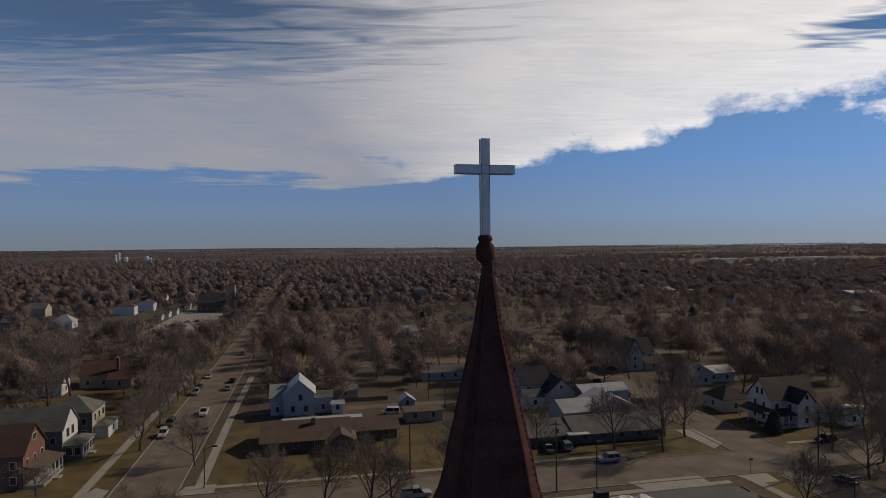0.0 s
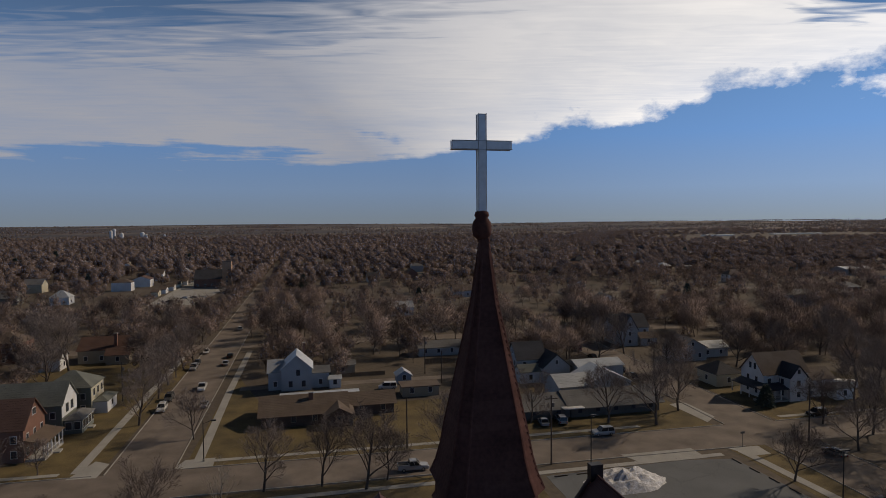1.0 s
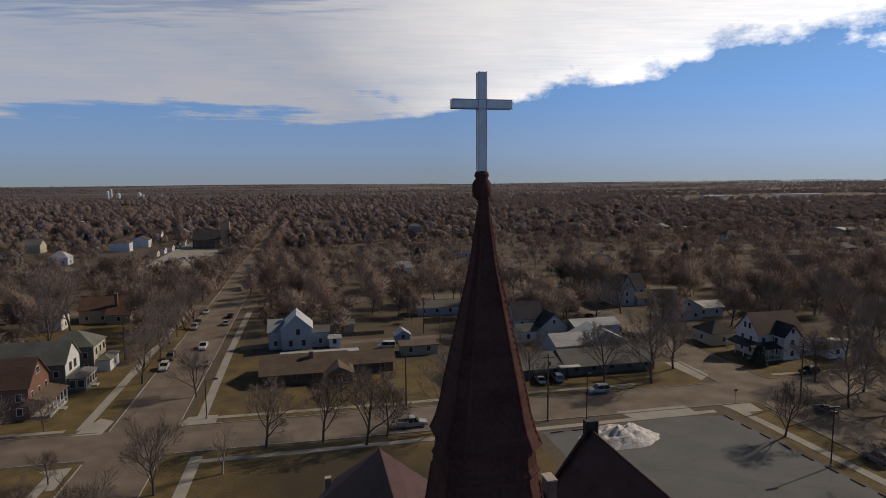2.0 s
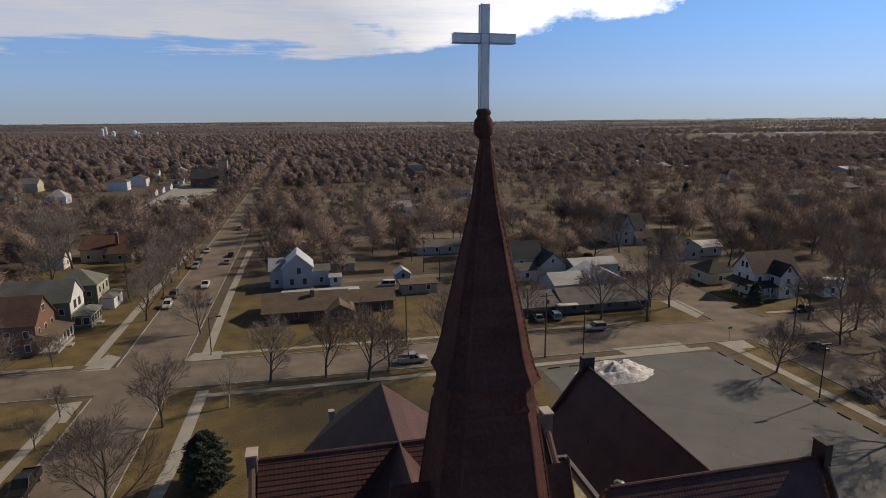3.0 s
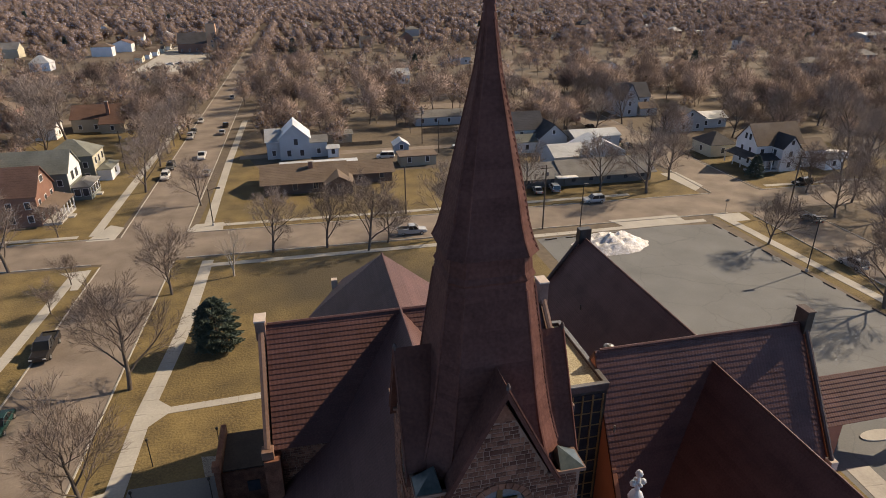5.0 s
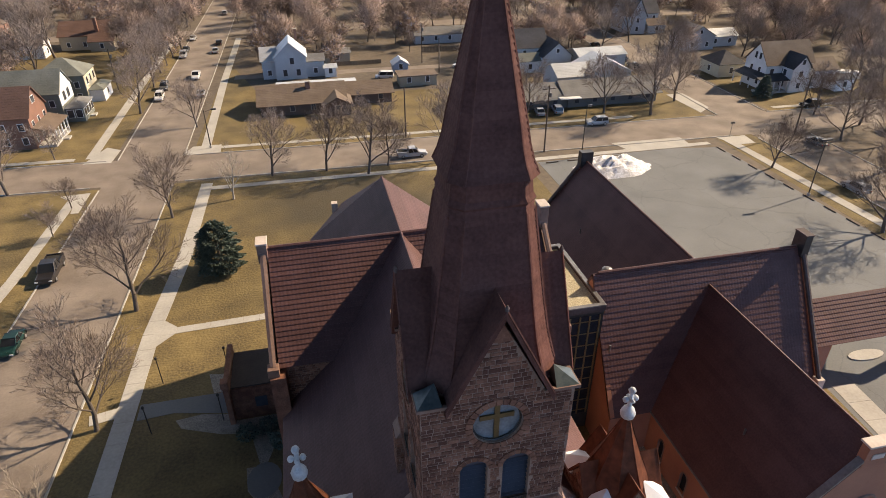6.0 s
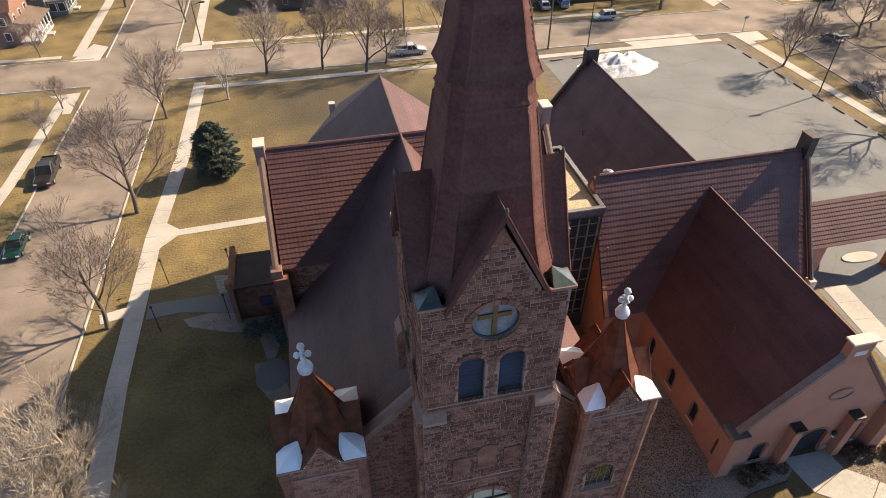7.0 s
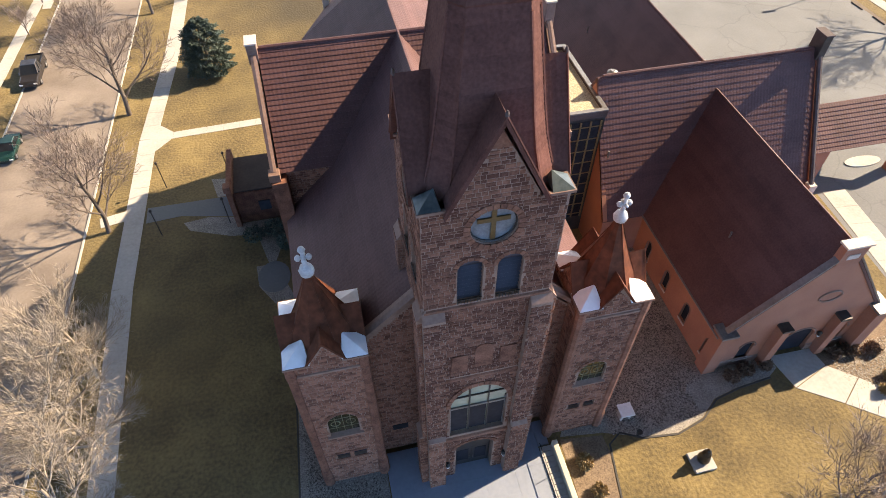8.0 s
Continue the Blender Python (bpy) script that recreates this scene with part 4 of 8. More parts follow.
# ball and cross
part("spire_ball", Shape().turned([(0.14, 44.35), (0.30, 44.5), (0.33, 44.72), (0.30, 44.95), (0.20, 45.08), (0.25, 45.16), (0.22, 45.28), (0.10, 45.34)], (CX - 0.05, CY, 0), 16), SPIRE, church, "dark red ball at the spire's tip", smooth=True)
cr = part("cross", Shape().box(CX - 0.18, CX + 0.08, CY - 0.13, CY + 0.13, 45.28, 48.52), CROSSWHITE, church, "tall white metal cross", 0.02)
part("cross_arm", Shape().box(CX - 1.08, CX - 0.19, CY - 0.13, CY + 0.13, 47.35, 47.63), CROSSWHITE, cr, "", 0.02)
part("cross_arm", Shape().box(CX + 0.09, CX + 0.98, CY - 0.13, CY + 0.13, 47.35, 47.63), CROSSWHITE, cr, "", 0.02)
trim = Shape()
for x in (CX - 0.185, CX + 0.085):
    for y in (CY - 0.135, CY + 0.135):
        trim.tube((x, y, 45.28), (x, y, 48.53), 0.013, 0.013, 4)
for z in (47.345, 47.635):
    for y in (CY - 0.135, CY + 0.135):
        trim.tube((CX - 1.09, y, z), (CX + 0.99, y, z), 0.013, 0.013, 4)
part("cross_edge", trim, FINIAL, cr)


def turret(cx, cy, flip):
    """A square stair turret with gablets, white corner caps, a copper spirelet and a finial."""
    h, ev, t = 2.12, 16.45, church
    lit = arch(-0.95, 0.95, 7.0, 9.0, 10.0)
    for k, (u, o) in enumerate([((1, 0), (cx, cy - h)), ((0, 1), (cx + h, cy)), ((-1, 0), (cx, cy + h)), ((0, -1), (cx - h, cy))]):
        f = frame_of(o, u)
        lows = [rect(-0.95, -0.1, 3.75, 4.5), rect(0.2, 1.05, 3.75, 4.5)]
        hs = [lit] + lows if k == 0 else []
        w = part("turret_wall", pierced(f, [(-h + 0.006 * (k % 2), 0), (h - 0.006 * (k % 2), 0), (h - 0.006 * (k % 2), ev), (0.95, ev), (0, ev + 1.55), (-0.95, ev), (-h + 0.006 * (k % 2), ev)], hs, 0.35), MORTAR, t, "stair turret wall of red quartzite blocks")
        keep = [arch(-1.1, 1.1, 9.15, 9.2, 10.28), rect(-0.98, 0.98, 7.2, 9.2), rect(-0.97, -0.08, 3.73, 4.52), rect(0.18, 1.07, 3.73, 4.52), rect(-h, h, 15.2, 15.4)] if k == 0 else [rect(-h, h, 15.2, 15.4)]
        if not (k == 2):
            stones(w, f, ashlar(f, [(-h + .02, 0.02), (h - .02, 0.02), (h - .02, ev), (0.9, ev), (0, ev + 1.4), (-0.9, ev), (-h + .02, ev)], keep, 300 + k + int(cx)))
        if k == 0:
            sw = part("stained_window", Shape().loft([[f(a, -0.2, z) for a, z in arch(-1.0, 1.0, 7.3, 9.2, 10.15)], [f(a, -0.26, z) for a, z in arch(-1.0, 1.0, 7.3, 9.2, 10.15)]]), STAINED, t, "arched leaded stained-glass window")
            lead = Shape()
            for c in (-0.48, 0.48):
                pts = ring(c, 8.6, 0.3, 10)
                for p, q in zip(pts, pts[1:] + pts[:1]):
                    lead.tube(f(p[0], -0.18, p[1]), f(q[0], -0.18, q[1]), 0.03, 0.03, 4)
            for a0, z0, a1, z1 in ((0, 7.4, 0, 10.1), (-0.95, 8.05, 0.95, 8.05), (-0.48, 7.4, -0.48, 9.9), (0.48, 7.4, 0.48, 9.9), (-0.9, 9.2, 0.9, 9.2)):
                lead.tube(f(a0, -0.18, z0), f(a1, -0.18, z1), 0.025, 0.025, 4)
            part("leading", lead, LEADING, sw)
            part("window_sill", Shape().loft([[f(a, -0.2, 7.25), f(a, 0.14, 7.2), f(a, 0.14, 7.32), f(a, -0.2, 7.45)] for a in (-1.15, 1.15)]), TRIMSTONE, sw)
            voussoirs(w, f, 0, 9.2, 0.97, 1.22, 0.0, math.pi, 11, 0.06, 0.95)
            for bx in (rect(-1.06, 1.16, 4.51, 4.74), rect(-1.06, 1.16, 3.5, 3.74), rect(-0.09, 0.19, 3.75, 4.5)):
                part("window_surround", Shape().loft([[f(a, -0.02, z) for a, z in bx], [f(a, 0.045, z) for a, z in bx]]), STONE, w)
            for lo in lows:
                part("low_window", Shape().loft([[f(a, -0.22, z) for a, z in lo], [f(a, -0.26, z) for a, z in lo]]), DIMPANE, t, "small dark window")
        part("string_course", Shape().loft([[f(a, -0.02, 15.2), f(a, 0.09, 15.22), f(a, 0.08, 15.36), f(a, -0.02, 15.4)] for a in (-h - 0.05, h + 0.05)]), TRIMSTONE, t)
        for s in (-1, 1):
            p = [f(s * 1.12, 0.16, ev - 0.05), f(s * 1.12, -1.2, ev - 0.05), f(0, -1.7, ev + 1.8), f(0, 0.16, ev + 1.8)]
            part("gablet_roof", Shape().loft([p, [q - Vector((0, 0, 0.22)) for q in p]]), COPPER, t)
            part("gablet_edge", Shape().tube(p[0], p[3], 0.035, 0.035, 4), COPPER, t)
        # round corner shaft
    for sx in (-1, 1):
        for sy in (-1, 1):
            part("corner_shaft", Shape().turned([(0.42, 0), (0.40, 2.0), (0.33, 2.2), (0.30, 15.0), (0.36, 15.2), (0.30, ev - 0.1)], (cx + sx * (h - 0.12), cy + sy * (h - 0.12), 0), 8), STONE, t, "slim corner shaft")
            a, i = h + 0.16, 0.85
            cap = Shape().add([(cx + sx * a, cy + sy * a, ev), (cx + sx * a, cy + sy * i, ev), (cx + sx * i, cy + sy * a, ev), (cx + sx * 1.05, cy + sy * 1.05, ev + 0.75), (cx + sx * i, cy + sy * i, ev)],
                              [(0, 1, 3), (0, 3, 2), (1, 4, 3), (4, 2, 3), (0, 2, 4, 1)])
            part("corner_cap", cap, CAPMETAL, t, "white metal corner cap of the turret")
            part("corner_cornice", Shape().box(min(cx + sx * (a + .04), cx + sx * i), max(cx + sx * (a + .04), cx + sx * i), min(cy + sy * (a + .04), cy + sy * i), max(cy + sy * (a + .04), cy + sy * i), ev - 0.14, ev - 0.004), TRIMSTONE, t)
    n = 8
    rg = lambda r, z: [(cx + r * math.cos(math.pi / 8 + 2 * math.pi * j / n), cy + r * math.sin(math.pi / 8 + 2 * math.pi * j / n), z) for j in range(n)]
    sp = part("spirelet", Shape().loft([rg(2.0, ev + 0.02), rg(1.62, ev + 0.8), rg(1.05, ev + 2.2), rg(0.5, ev + 3.7), rg(0.16, ev + 4.75)]), COPPER, t, "reddish copper turret roof")
    for j in range(n):
        a = math.pi / 8 + 2 * math.pi * j / n
        q = [(cx + r * math.cos(a), cy + r * math.sin(a), z) for r, z in ((1.64, ev + 0.8), (1.06, ev + 2.2), (0.51, ev + 3.7), (0.17, ev + 4.75))]
        hp = Shape()
        for p0, p1 in zip(q, q[1:]):
            hp.tube(p0, p1, 0.035, 0.03, 4)
        part("seam", hp, COPPER, sp)
    top = ev + 4.7
    fn = part("finial", Shape().turned([(0.20, 0), (0.36, 0.12), (0.40, 0.38), (0.30, 0.62), (0.14, 0.75), (0.12, 1.0), (0.10, 1.7)], (cx, cy, top), 10), FINIAL, t, "weathered grey cross finial", smooth=True)
    for dx, dz, r in ((-0.27, 1.3, 0.17), (0.27, 1.3, 0.17), (0, 1.85, 0.2), (0, 1.3, 0.16)):
        part("lobe", Shape().turned([(0.02, -r), (r * 0.75, -r * 0.65), (r, 0), (r * 0.75, r * 0.65), (0.02, r)], (cx + dx, cy, top + dz), 10), FINIAL, fn, smooth=True)
    for dy in (-0.22, 0.22):
        part("lobe", Shape().turned([(0.02, -0.13), (0.13, 0), (0.02, 0.13)], (cx, cy + dy, top + 1.3), 8), FINIAL, fn, smooth=True)


turret(CX - 8.3, 20.15, -1)
turret(CX + 8.3, 20.15, 1)

# nave, transept, chancel
RZ, NH, NE = 21.5, 10.1, 11.3           # ridge, nave half width, nave eave
TY, TE = 41.3, 15.4                     # transept ridge line and eave
AX = 7.1


def plain_wall(name, at, outline, seed, lay=True, label="church wall of red quartzite"):
    w = part(name, pierced(at, outline, [], 0.5), MORTAR, church, label)
    if lay:
        stones(w, at, ashlar(at, outline, [], seed))
    return w


f = frame_of((CX, 19.6), (1, 0))
plain_wall("nave_front", f, [(-NH, 0), (NH, 0), (NH, NE - 0.3), (0, RZ - 0.3), (-NH, NE - 0.3)], 21)
part("low_window", Shape().loft([[f(a, 0.06, z) for a, z in rect(-5.2, -4.1, 3.1, 3.8)], [f(a, 0.02, z) for a, z in rect(-5.2, -4.1, 3.1, 3.8)]]), DIMPANE, church, "small dark window")
for s in (-1, 1):
    coping(church, (CX + s * (NH + 0.1), 19.65, NE + 0.0), (CX + s * 0.0, 19.65, RZ + 0.15), 0.32, 0.28, TRIMSTONE)
plain_wall("nave_wall_west", frame_of((CX - NH, 27.4), (0, -1)), rect(-7.8, 7.8, 0, NE), 22)
plain_wall("nave_wall_east", frame_of((CX + NH, 27.4), (0, 1)), rect(-7.8, 7.8, 0, NE), 23, False)
for s in (-1, 1):
    TX = 10.7 if s < 0 else 11.8         # the east arm is the longer
    slope(church, (CX + s * (NH + 0.25), 19.9, NE - 0.25), (CX + s * (NH + 0.25), TY, NE - 0.25), (CX, 19.9, RZ), (CX, TY + 0.5, RZ), 27)
    slope(church, (CX + s * AX, TY, 16.0), (CX + s * AX, 51.6, 16.0), (CX + 0.0, TY, RZ), (CX, 52.0, RZ), 20, 0.05)
    # transept gable ends
    f = frame_of((CX + s * TX, TY), (0, s))
    outl = [(-6.2, 0), (6.2, 0), (6.2, TE), (0, RZ), (-6.2, TE)]
    plain_wall("transept_gable", f, outl, 24 + s, s < 0)
    for e in (-1, 1):
        coping(church, (CX + s * (TX - 0.25), TY + e * 6.45, TE + 0.05), (CX + s * (TX - 0.25), TY, RZ + 0.2), 0.2, 0.16, TRIMSTONE)
        part("kneeler", Shape().box(CX + s * (TX - 0.25) - 0.40, CX + s * (TX - 0.25) + 0.40, TY + e * 6.5 - 0.4, TY + e * 6.5 + 0.4, TE - 0.5, TE + 0.15), TRIMSTONE, church, "", 0.03)
        part("buttress", Shape().box(CX + s * (TX - 0.5) - 0.55, CX + s * (TX - 0.5) + 0.55, TY + e * 6.5 - 0.6, TY + e * 6.5 + 0.6, 0, TE - 0.5), STONE, church)
        slope(church, (CX - 0, TY + e * 6.4, TE - 0.15), (CX + s * (TX - 0.6), TY + e * 6.4, TE - 0.15), (CX, TY, RZ), (CX + s * (TX - 0.6), TY, RZ), 24, 0.048)
    part("gable_block", Shape().box(CX + s * (TX - 0.25) - 0.36, CX + s * (TX - 0.25) + 0.36, TY - 0.6, TY + 0.6, RZ - 0.9, RZ + (0.62 if s < 0 else 1.2)), TRIMSTONE, church, "stone block at the gable peak", 0.03)
    part("gable_block_cap", Shape().box(CX + s * (TX - 0.25) - 0.42, CX + s * (TX - 0.25) + 0.42, TY - 0.66, TY + 0.66, RZ + (0.62 if s < 0 else 1.2), RZ + (0.74 if s < 0 else 1.32)), COPING, church, "", 0.02)
    ridge_roll(church, (CX, TY, RZ + 0.06), (CX + s * (TX - 0.7), TY, RZ + 0.06))
    plain_wall("transept_wall", frame_of((CX + s * TX * 0.5, TY - 6.15), (1, 0)), rect(-TX * 0.5, TX * 0.5, 9, TE - 0.1), 33 + s, s < 0)
    plain_wall("transept_wall", frame_of((CX + s * TX * 0.5, TY + 6.15), (-1, 0)), rect(-TX * 0.5, TX * 0.5, 0, TE - 0.1), 36 + s, False)
    plain_wall("chancel_wall", frame_of((CX + s * (AX - 0.4), 48.0), (0, s)), rect(-4, 4, 0, 15.9), 38 + s, False)
ridge_roll(church, (CX, 20.0, RZ + 0.06), (CX, 52.0, RZ + 0.06))
# polygonal end of the chancel
apex = (CX, 52.0, RZ)
eaves = [(CX - AX, 51.6, 16.0), (CX - 3.5, 58.8, 16.0), (CX + 3.5, 58.8, 16.0), (CX + AX, 51.6, 16.0)]
for a, b in zip(eaves, eaves[1:]):
    slope(church, a, b, apex, (apex[0] + 0.01, apex[1], apex[2]), 20, 0.05)
    d = Vector((b[0] - a[0], b[1] - a[1]))
    mid = ((a[0] + b[0]) / 2, (a[1] + b[1]) / 2 - 0.4)
    f = frame_of(mid, (-d.x, -d.y))
    plain_wall("apse_wall", f, rect(-d.length / 2, d.length / 2, 0, 15.9), 60, False)
for p in ((CX - 4.4, 57.2), (CX + 2.2, 59.0)):
    part("roof_vent", Shape().box(p[0] - 0.3, p[0] + 0.3, p[1] - 0.3, p[1] + 0.3, 15.0, 16.9), COPING, church, "small square roof vent")
# side porch
pw = Shape().box(-10.6, -4.9, 46.2, 51.6, 0, 3.9).box(-10.9, -10.4, 45.6, 52.2, 0, 4.7).box(-11.0, -10.3, 45.5, 46.3, 4.7, 5.4)
part("side_porch", pw, STONE, church, "low dark stone side porch", 0.05)
part("porch_roof", slab([(-10.3, 46.3), (-5.0, 46.3), (-5.0, 51.5), (-10.3, 51.5)], 4.05, 0.12), SHADEROOF, church, "flat porch roof coloured dark for shade")
part("porch_window", Shape().box(-8.3, -7.2, 46.12, 46.22, 1.4, 2.6), PANE, church)

# ---- church hall wings ----
hall = thing("church_hall", "newer brick church hall with steep dark red tiled roofs", "church hall")


def hall_wall(name, at, outline, holes=()):
    return part(name, pierced(at, outline, list(holes), 0.4), BRICK, hall, "smooth red-brown brick wall")


HX, HW, HR, HE, HF = 33.3, 6.75, 13.6, 5.1, 20.5
hd = arch(-0.25, 2.35, 0, 2.3, 3.4)
wins = [arch(-4.3, -3.1, 0.7, 2.5, 3.1), arch(4.3, 5.4, 0.7, 2.5, 3.1)]
oval = [(1.0 + 0.95 * math.cos(t * math.pi / 9), 7.9 + 0.62 * math.sin(t * math.pi / 9)) for t in range(18)]
f = frame_of((HX, HF), (1, 0))
hall_wall("hall_front", f, [(-HW, 0), (HW, 0), (HW, HE), (0, HR), (-HW, HE)], [hd] + wins)
part("hall_door", Shape().loft([[f(a, -0.25, z) for a, z in hd], [f(a, -0.32, z) for a, z in hd]]), DIMPANE, hall, "dark arched hall door")
for w in wins:
    wo = part("hall_window", Shape().loft([[f(a, -0.2, z) for a, z in w], [f(a, -0.25, z) for a, z in w]]), DIMPANE, hall, "dark arched window")
    part("window_sill", Shape().box(HX + w[0][0] - 0.1, HX + w[1][0] + 0.1, HF - 0.12, HF + 0.2, 0.55, 0.7), COPING, wo)
for cu, r0, z, q in ((1.05, 1.34, 2.3, 0.85), (-3.7, 0.64, 2.5, 1.0), (4.85, 0.6, 2.5, 1.0)):
    pts = [(cu + r0 * 1.09 * math.cos(math.pi * i / 12), z + r0 * 1.09 * q * math.sin(math.pi * i / 12)) for i in range(13)]
    s = Shape()
    for p0, p1 in zip(pts, pts[1:]):
        s.tube(f(p0[0], 0.03, p0[1]), f(p1[0], 0.03, p1[1]), 0.07, 0.07, 5)
    part("arch_trim", s, TRIMSTONE, hall)
s = Shape()
for p0, p1 in zip(oval, oval[1:] + oval[:1]):
    s.tube(f(p0[0], 0.03, p0[1]), f(p1[0], 0.03, p1[1]), 0.09, 0.09, 5)
part("oval_trim", s, TRIMSTONE, hall, "pale oval stone ornament")
for u in (-1.7, 3.4):
    part("pier", Shape().box(HX + u - 0.35, HX + u + 0.35, HF - 0.75, HF + 0.1, 0, 5.0), BRICK, hall, "", 0.03)
    part("pier_cap", Shape().box(HX + u - 0.45, HX + u + 0.45, HF - 0.85, HF + 0.1, 5.0, 5.25), DARKMETAL, hall)
part("corner_pier", Shape().box(HX - HW - 0.35, HX - HW + 0.8, HF - 0.4, HF + 0.8, 0, HE + 0.2), BRICK, hall, "", 0.03)
part("pier_cap", Shape().box(HX - HW - 0.5, HX - HW + 0.9, HF - 0.55, HF + 0.9, HE + 0.2, HE + 0.45), GREYMETAL, hall)
part("corner_pier", Shape().box(HX + HW - 0.8, HX + HW + 0.35, HF - 1.0, HF + 0.8, 0, HE + 0.2), BRICK, hall, "", 0.03)
part("pier_cap", Shape().box(HX + HW - 0.9, HX + HW + 0.5, HF - 1.15, HF + 0.9, HE + 0.2, HE + 0.45), GREYMETAL, hall)
for u0, u1 in ((-HW + 0.82, -2.07), (-1.33, -0.27), (2.37, 3.03), (3.77, HW - 0.82)):
    part("base_course", Shape().loft([[f(a, -0.02, 0), f(a, 0.10, 0), f(a, 0.10, 0.72), f(a, -0.02, 0.82)] for a in (u0, u1)]), TRIMSTONE, hall, "grey-pink stone base course")
for u in (-0.85, 2.72):
    ln = part("wall_lantern", Shape().turned([(0.05, 0), (0.15, 0.08), (0.18, 0.40), (0.07, 0.52)], f(u, 0.22, 2.3), 8), DARKMETAL, hall, "small wall lantern beside the hall door")
    part("glass", Shape().turned([(0.12, 0), (0.14, 0.14)], f(u, 0.22, 2.18), 8), WHITEPAINT, ln)
side_wins = [arch(a - 0.45, a + 0.45, 1.0, 2.7, 3.2) for a in (-4.6, -1.0, 2.6, 6.2)]
f = frame_of((HX - HW, 27.5), (0, -1))
hall_wall("hall_wall_west", f, rect(-7, 7, 0, HE), side_wins)
for w in side_wins:
    wo = part("hall_window", Shape().loft([[f(a, -0.2, z) for a, z in w], [f(a, -0.25, z) for a, z in w]]), DIMPANE, hall, "dark narrow arched window")
    part("window_sill", Shape().loft([[f(a, -0.2, 0.85), f(a, 0.1, 0.85), f(a, 0.1, 0.98), f(a, -0.2, 1.0)] for a in (w[0][0] - 0.08, w[1][0] + 0.08)]), COPING, wo)
    s = Shape()
    pts = w[1:]
    for p0, p1 in zip(pts, pts[1:] + [w[0]]):
        s.tube(f(p0[0], 0.02, p0[1]), f(p1[0], 0.02, p1[1]), 0.06, 0.06, 4)
    part("window_trim", s, TRIMSTONE, wo)
hall_wall("hall_wall_east", frame_of((HX + HW, 27.5), (0, 1)), rect(-7, 7, 0, HE))
for s in (-1, 1):
    slope(hall, (HX + s * (HW + 0.3), HF - 0.1, HE - 0.25), (HX + s * (HW + 0.3), 40.2, HE - 0.25), (HX, HF - 0.1, HR), (HX, 40.2, HR), 22, 0.05)
    part("gutter", Shape().tube((HX + s * (HW + 0.38), HF, HE - 0.28), (HX + s * (HW + 0.38), 34.2, HE - 0.28), 0.09, 0.09, 6), GREYMETAL, hall)
    part("verge", Shape().loft([[(x, HF - 0.16, z), (x, HF + 0.36, z), (x, HF + 0.36, z + 0.2), (x, HF - 0.16, z + 0.2)]
                                for x, z in ((HX + s * (HW + 0.3), HE - 0.22), (HX + s * 0.95, HR - 1.16))]), GREYMETAL, hall, "broad grey metal coping on the gable")
ridge_roll(hall, (HX, HF - 0.1, HR + 0.04), (HX, 39.6, HR + 0.04))
head = part("gable_block", Shape().box(HX - 0.95, HX + 0.95, HF - 0.14, HF + 0.46, HR - 1.7, HR + 0.25), BRICK, hall, "square brick block on top of the gable", 0.02)
part("cap_stone", Shape().box(HX - 1.07, HX + 1.07, HF - 0.26, HF + 0.58, HR + 0.25, HR + 0.42), COPING, head, "pale cap stone", 0.02)
part("tablet", Shape().box(HX - 0.48, HX + 0.48, HF - 0.19, HF - 0.12, HR - 0.95, HR - 0.50), COPING, head, "small pale stone tablet")
# cross wing
WY, WR, WE, WH, WX0, WX1 = 40.6, 15.7, 5.0, 6.6, 22.3, 43.4
for s in (-1, 1):
    slope(hall, (WX0, WY + s * WH, WE - 0.2), (WX1 - 0.5, WY + s * WH, WE - 0.2), (WX0, WY, WR), (WX1 - 0.5, WY, WR), 25)
    hall_wall("wing_wall", frame_of(((WX0 + WX1) / 2, WY + s * (WH - 0.3)), (-s, 0)), rect(-10.5, 10.5, 0, WE))
for x, s in ((WX0, -1), (WX1, 1)):
    hall_wall("wing_gable", frame_of((x, WY), (0, s)), [(-WH, 0), (WH, 0), (WH, WE), (0, WR + (0.1 if s > 0 else -0.5)), (-WH, WE)])
    for e in (-1, 1) if s > 0 else ():
        coping(hall, (x - s * 0.25, WY + e * (WH + 0.1), WE + 0.05), (x - s * 0.25, WY, WR + 0.25), 0.2, 0.22, EDGEMETAL)
        part("kneeler", Shape().box(x - s * 0.25 - 0.38, x - s * 0.25 + 0.38, WY + e * (WH + 0.1) - 0.4, WY + e * (WH + 0.1) + 0.4, WE - 0.6, WE + 0.35), COPING, hall, "", 0.03)
part("gable_chimney", Shape().box(WX1 - 0.65, WX1 + 0.1, WY - 0.72, WY + 0.72, WR - 0.8, WR + 1.4), DARKMETAL, hall, "square near-black block at the gable peak", 0.03)
part("chimney_cap", Shape().box(WX1 - 0.7, WX1 + 0.15, WY - 0.77, WY + 0.77, WR + 1.4, WR + 1.5), EDGEMETAL, hall)
ridge_roll(hall, (WX0 + 0.5, WY, WR + 0.05), (WX1 - 0.8, WY, WR + 0.05))
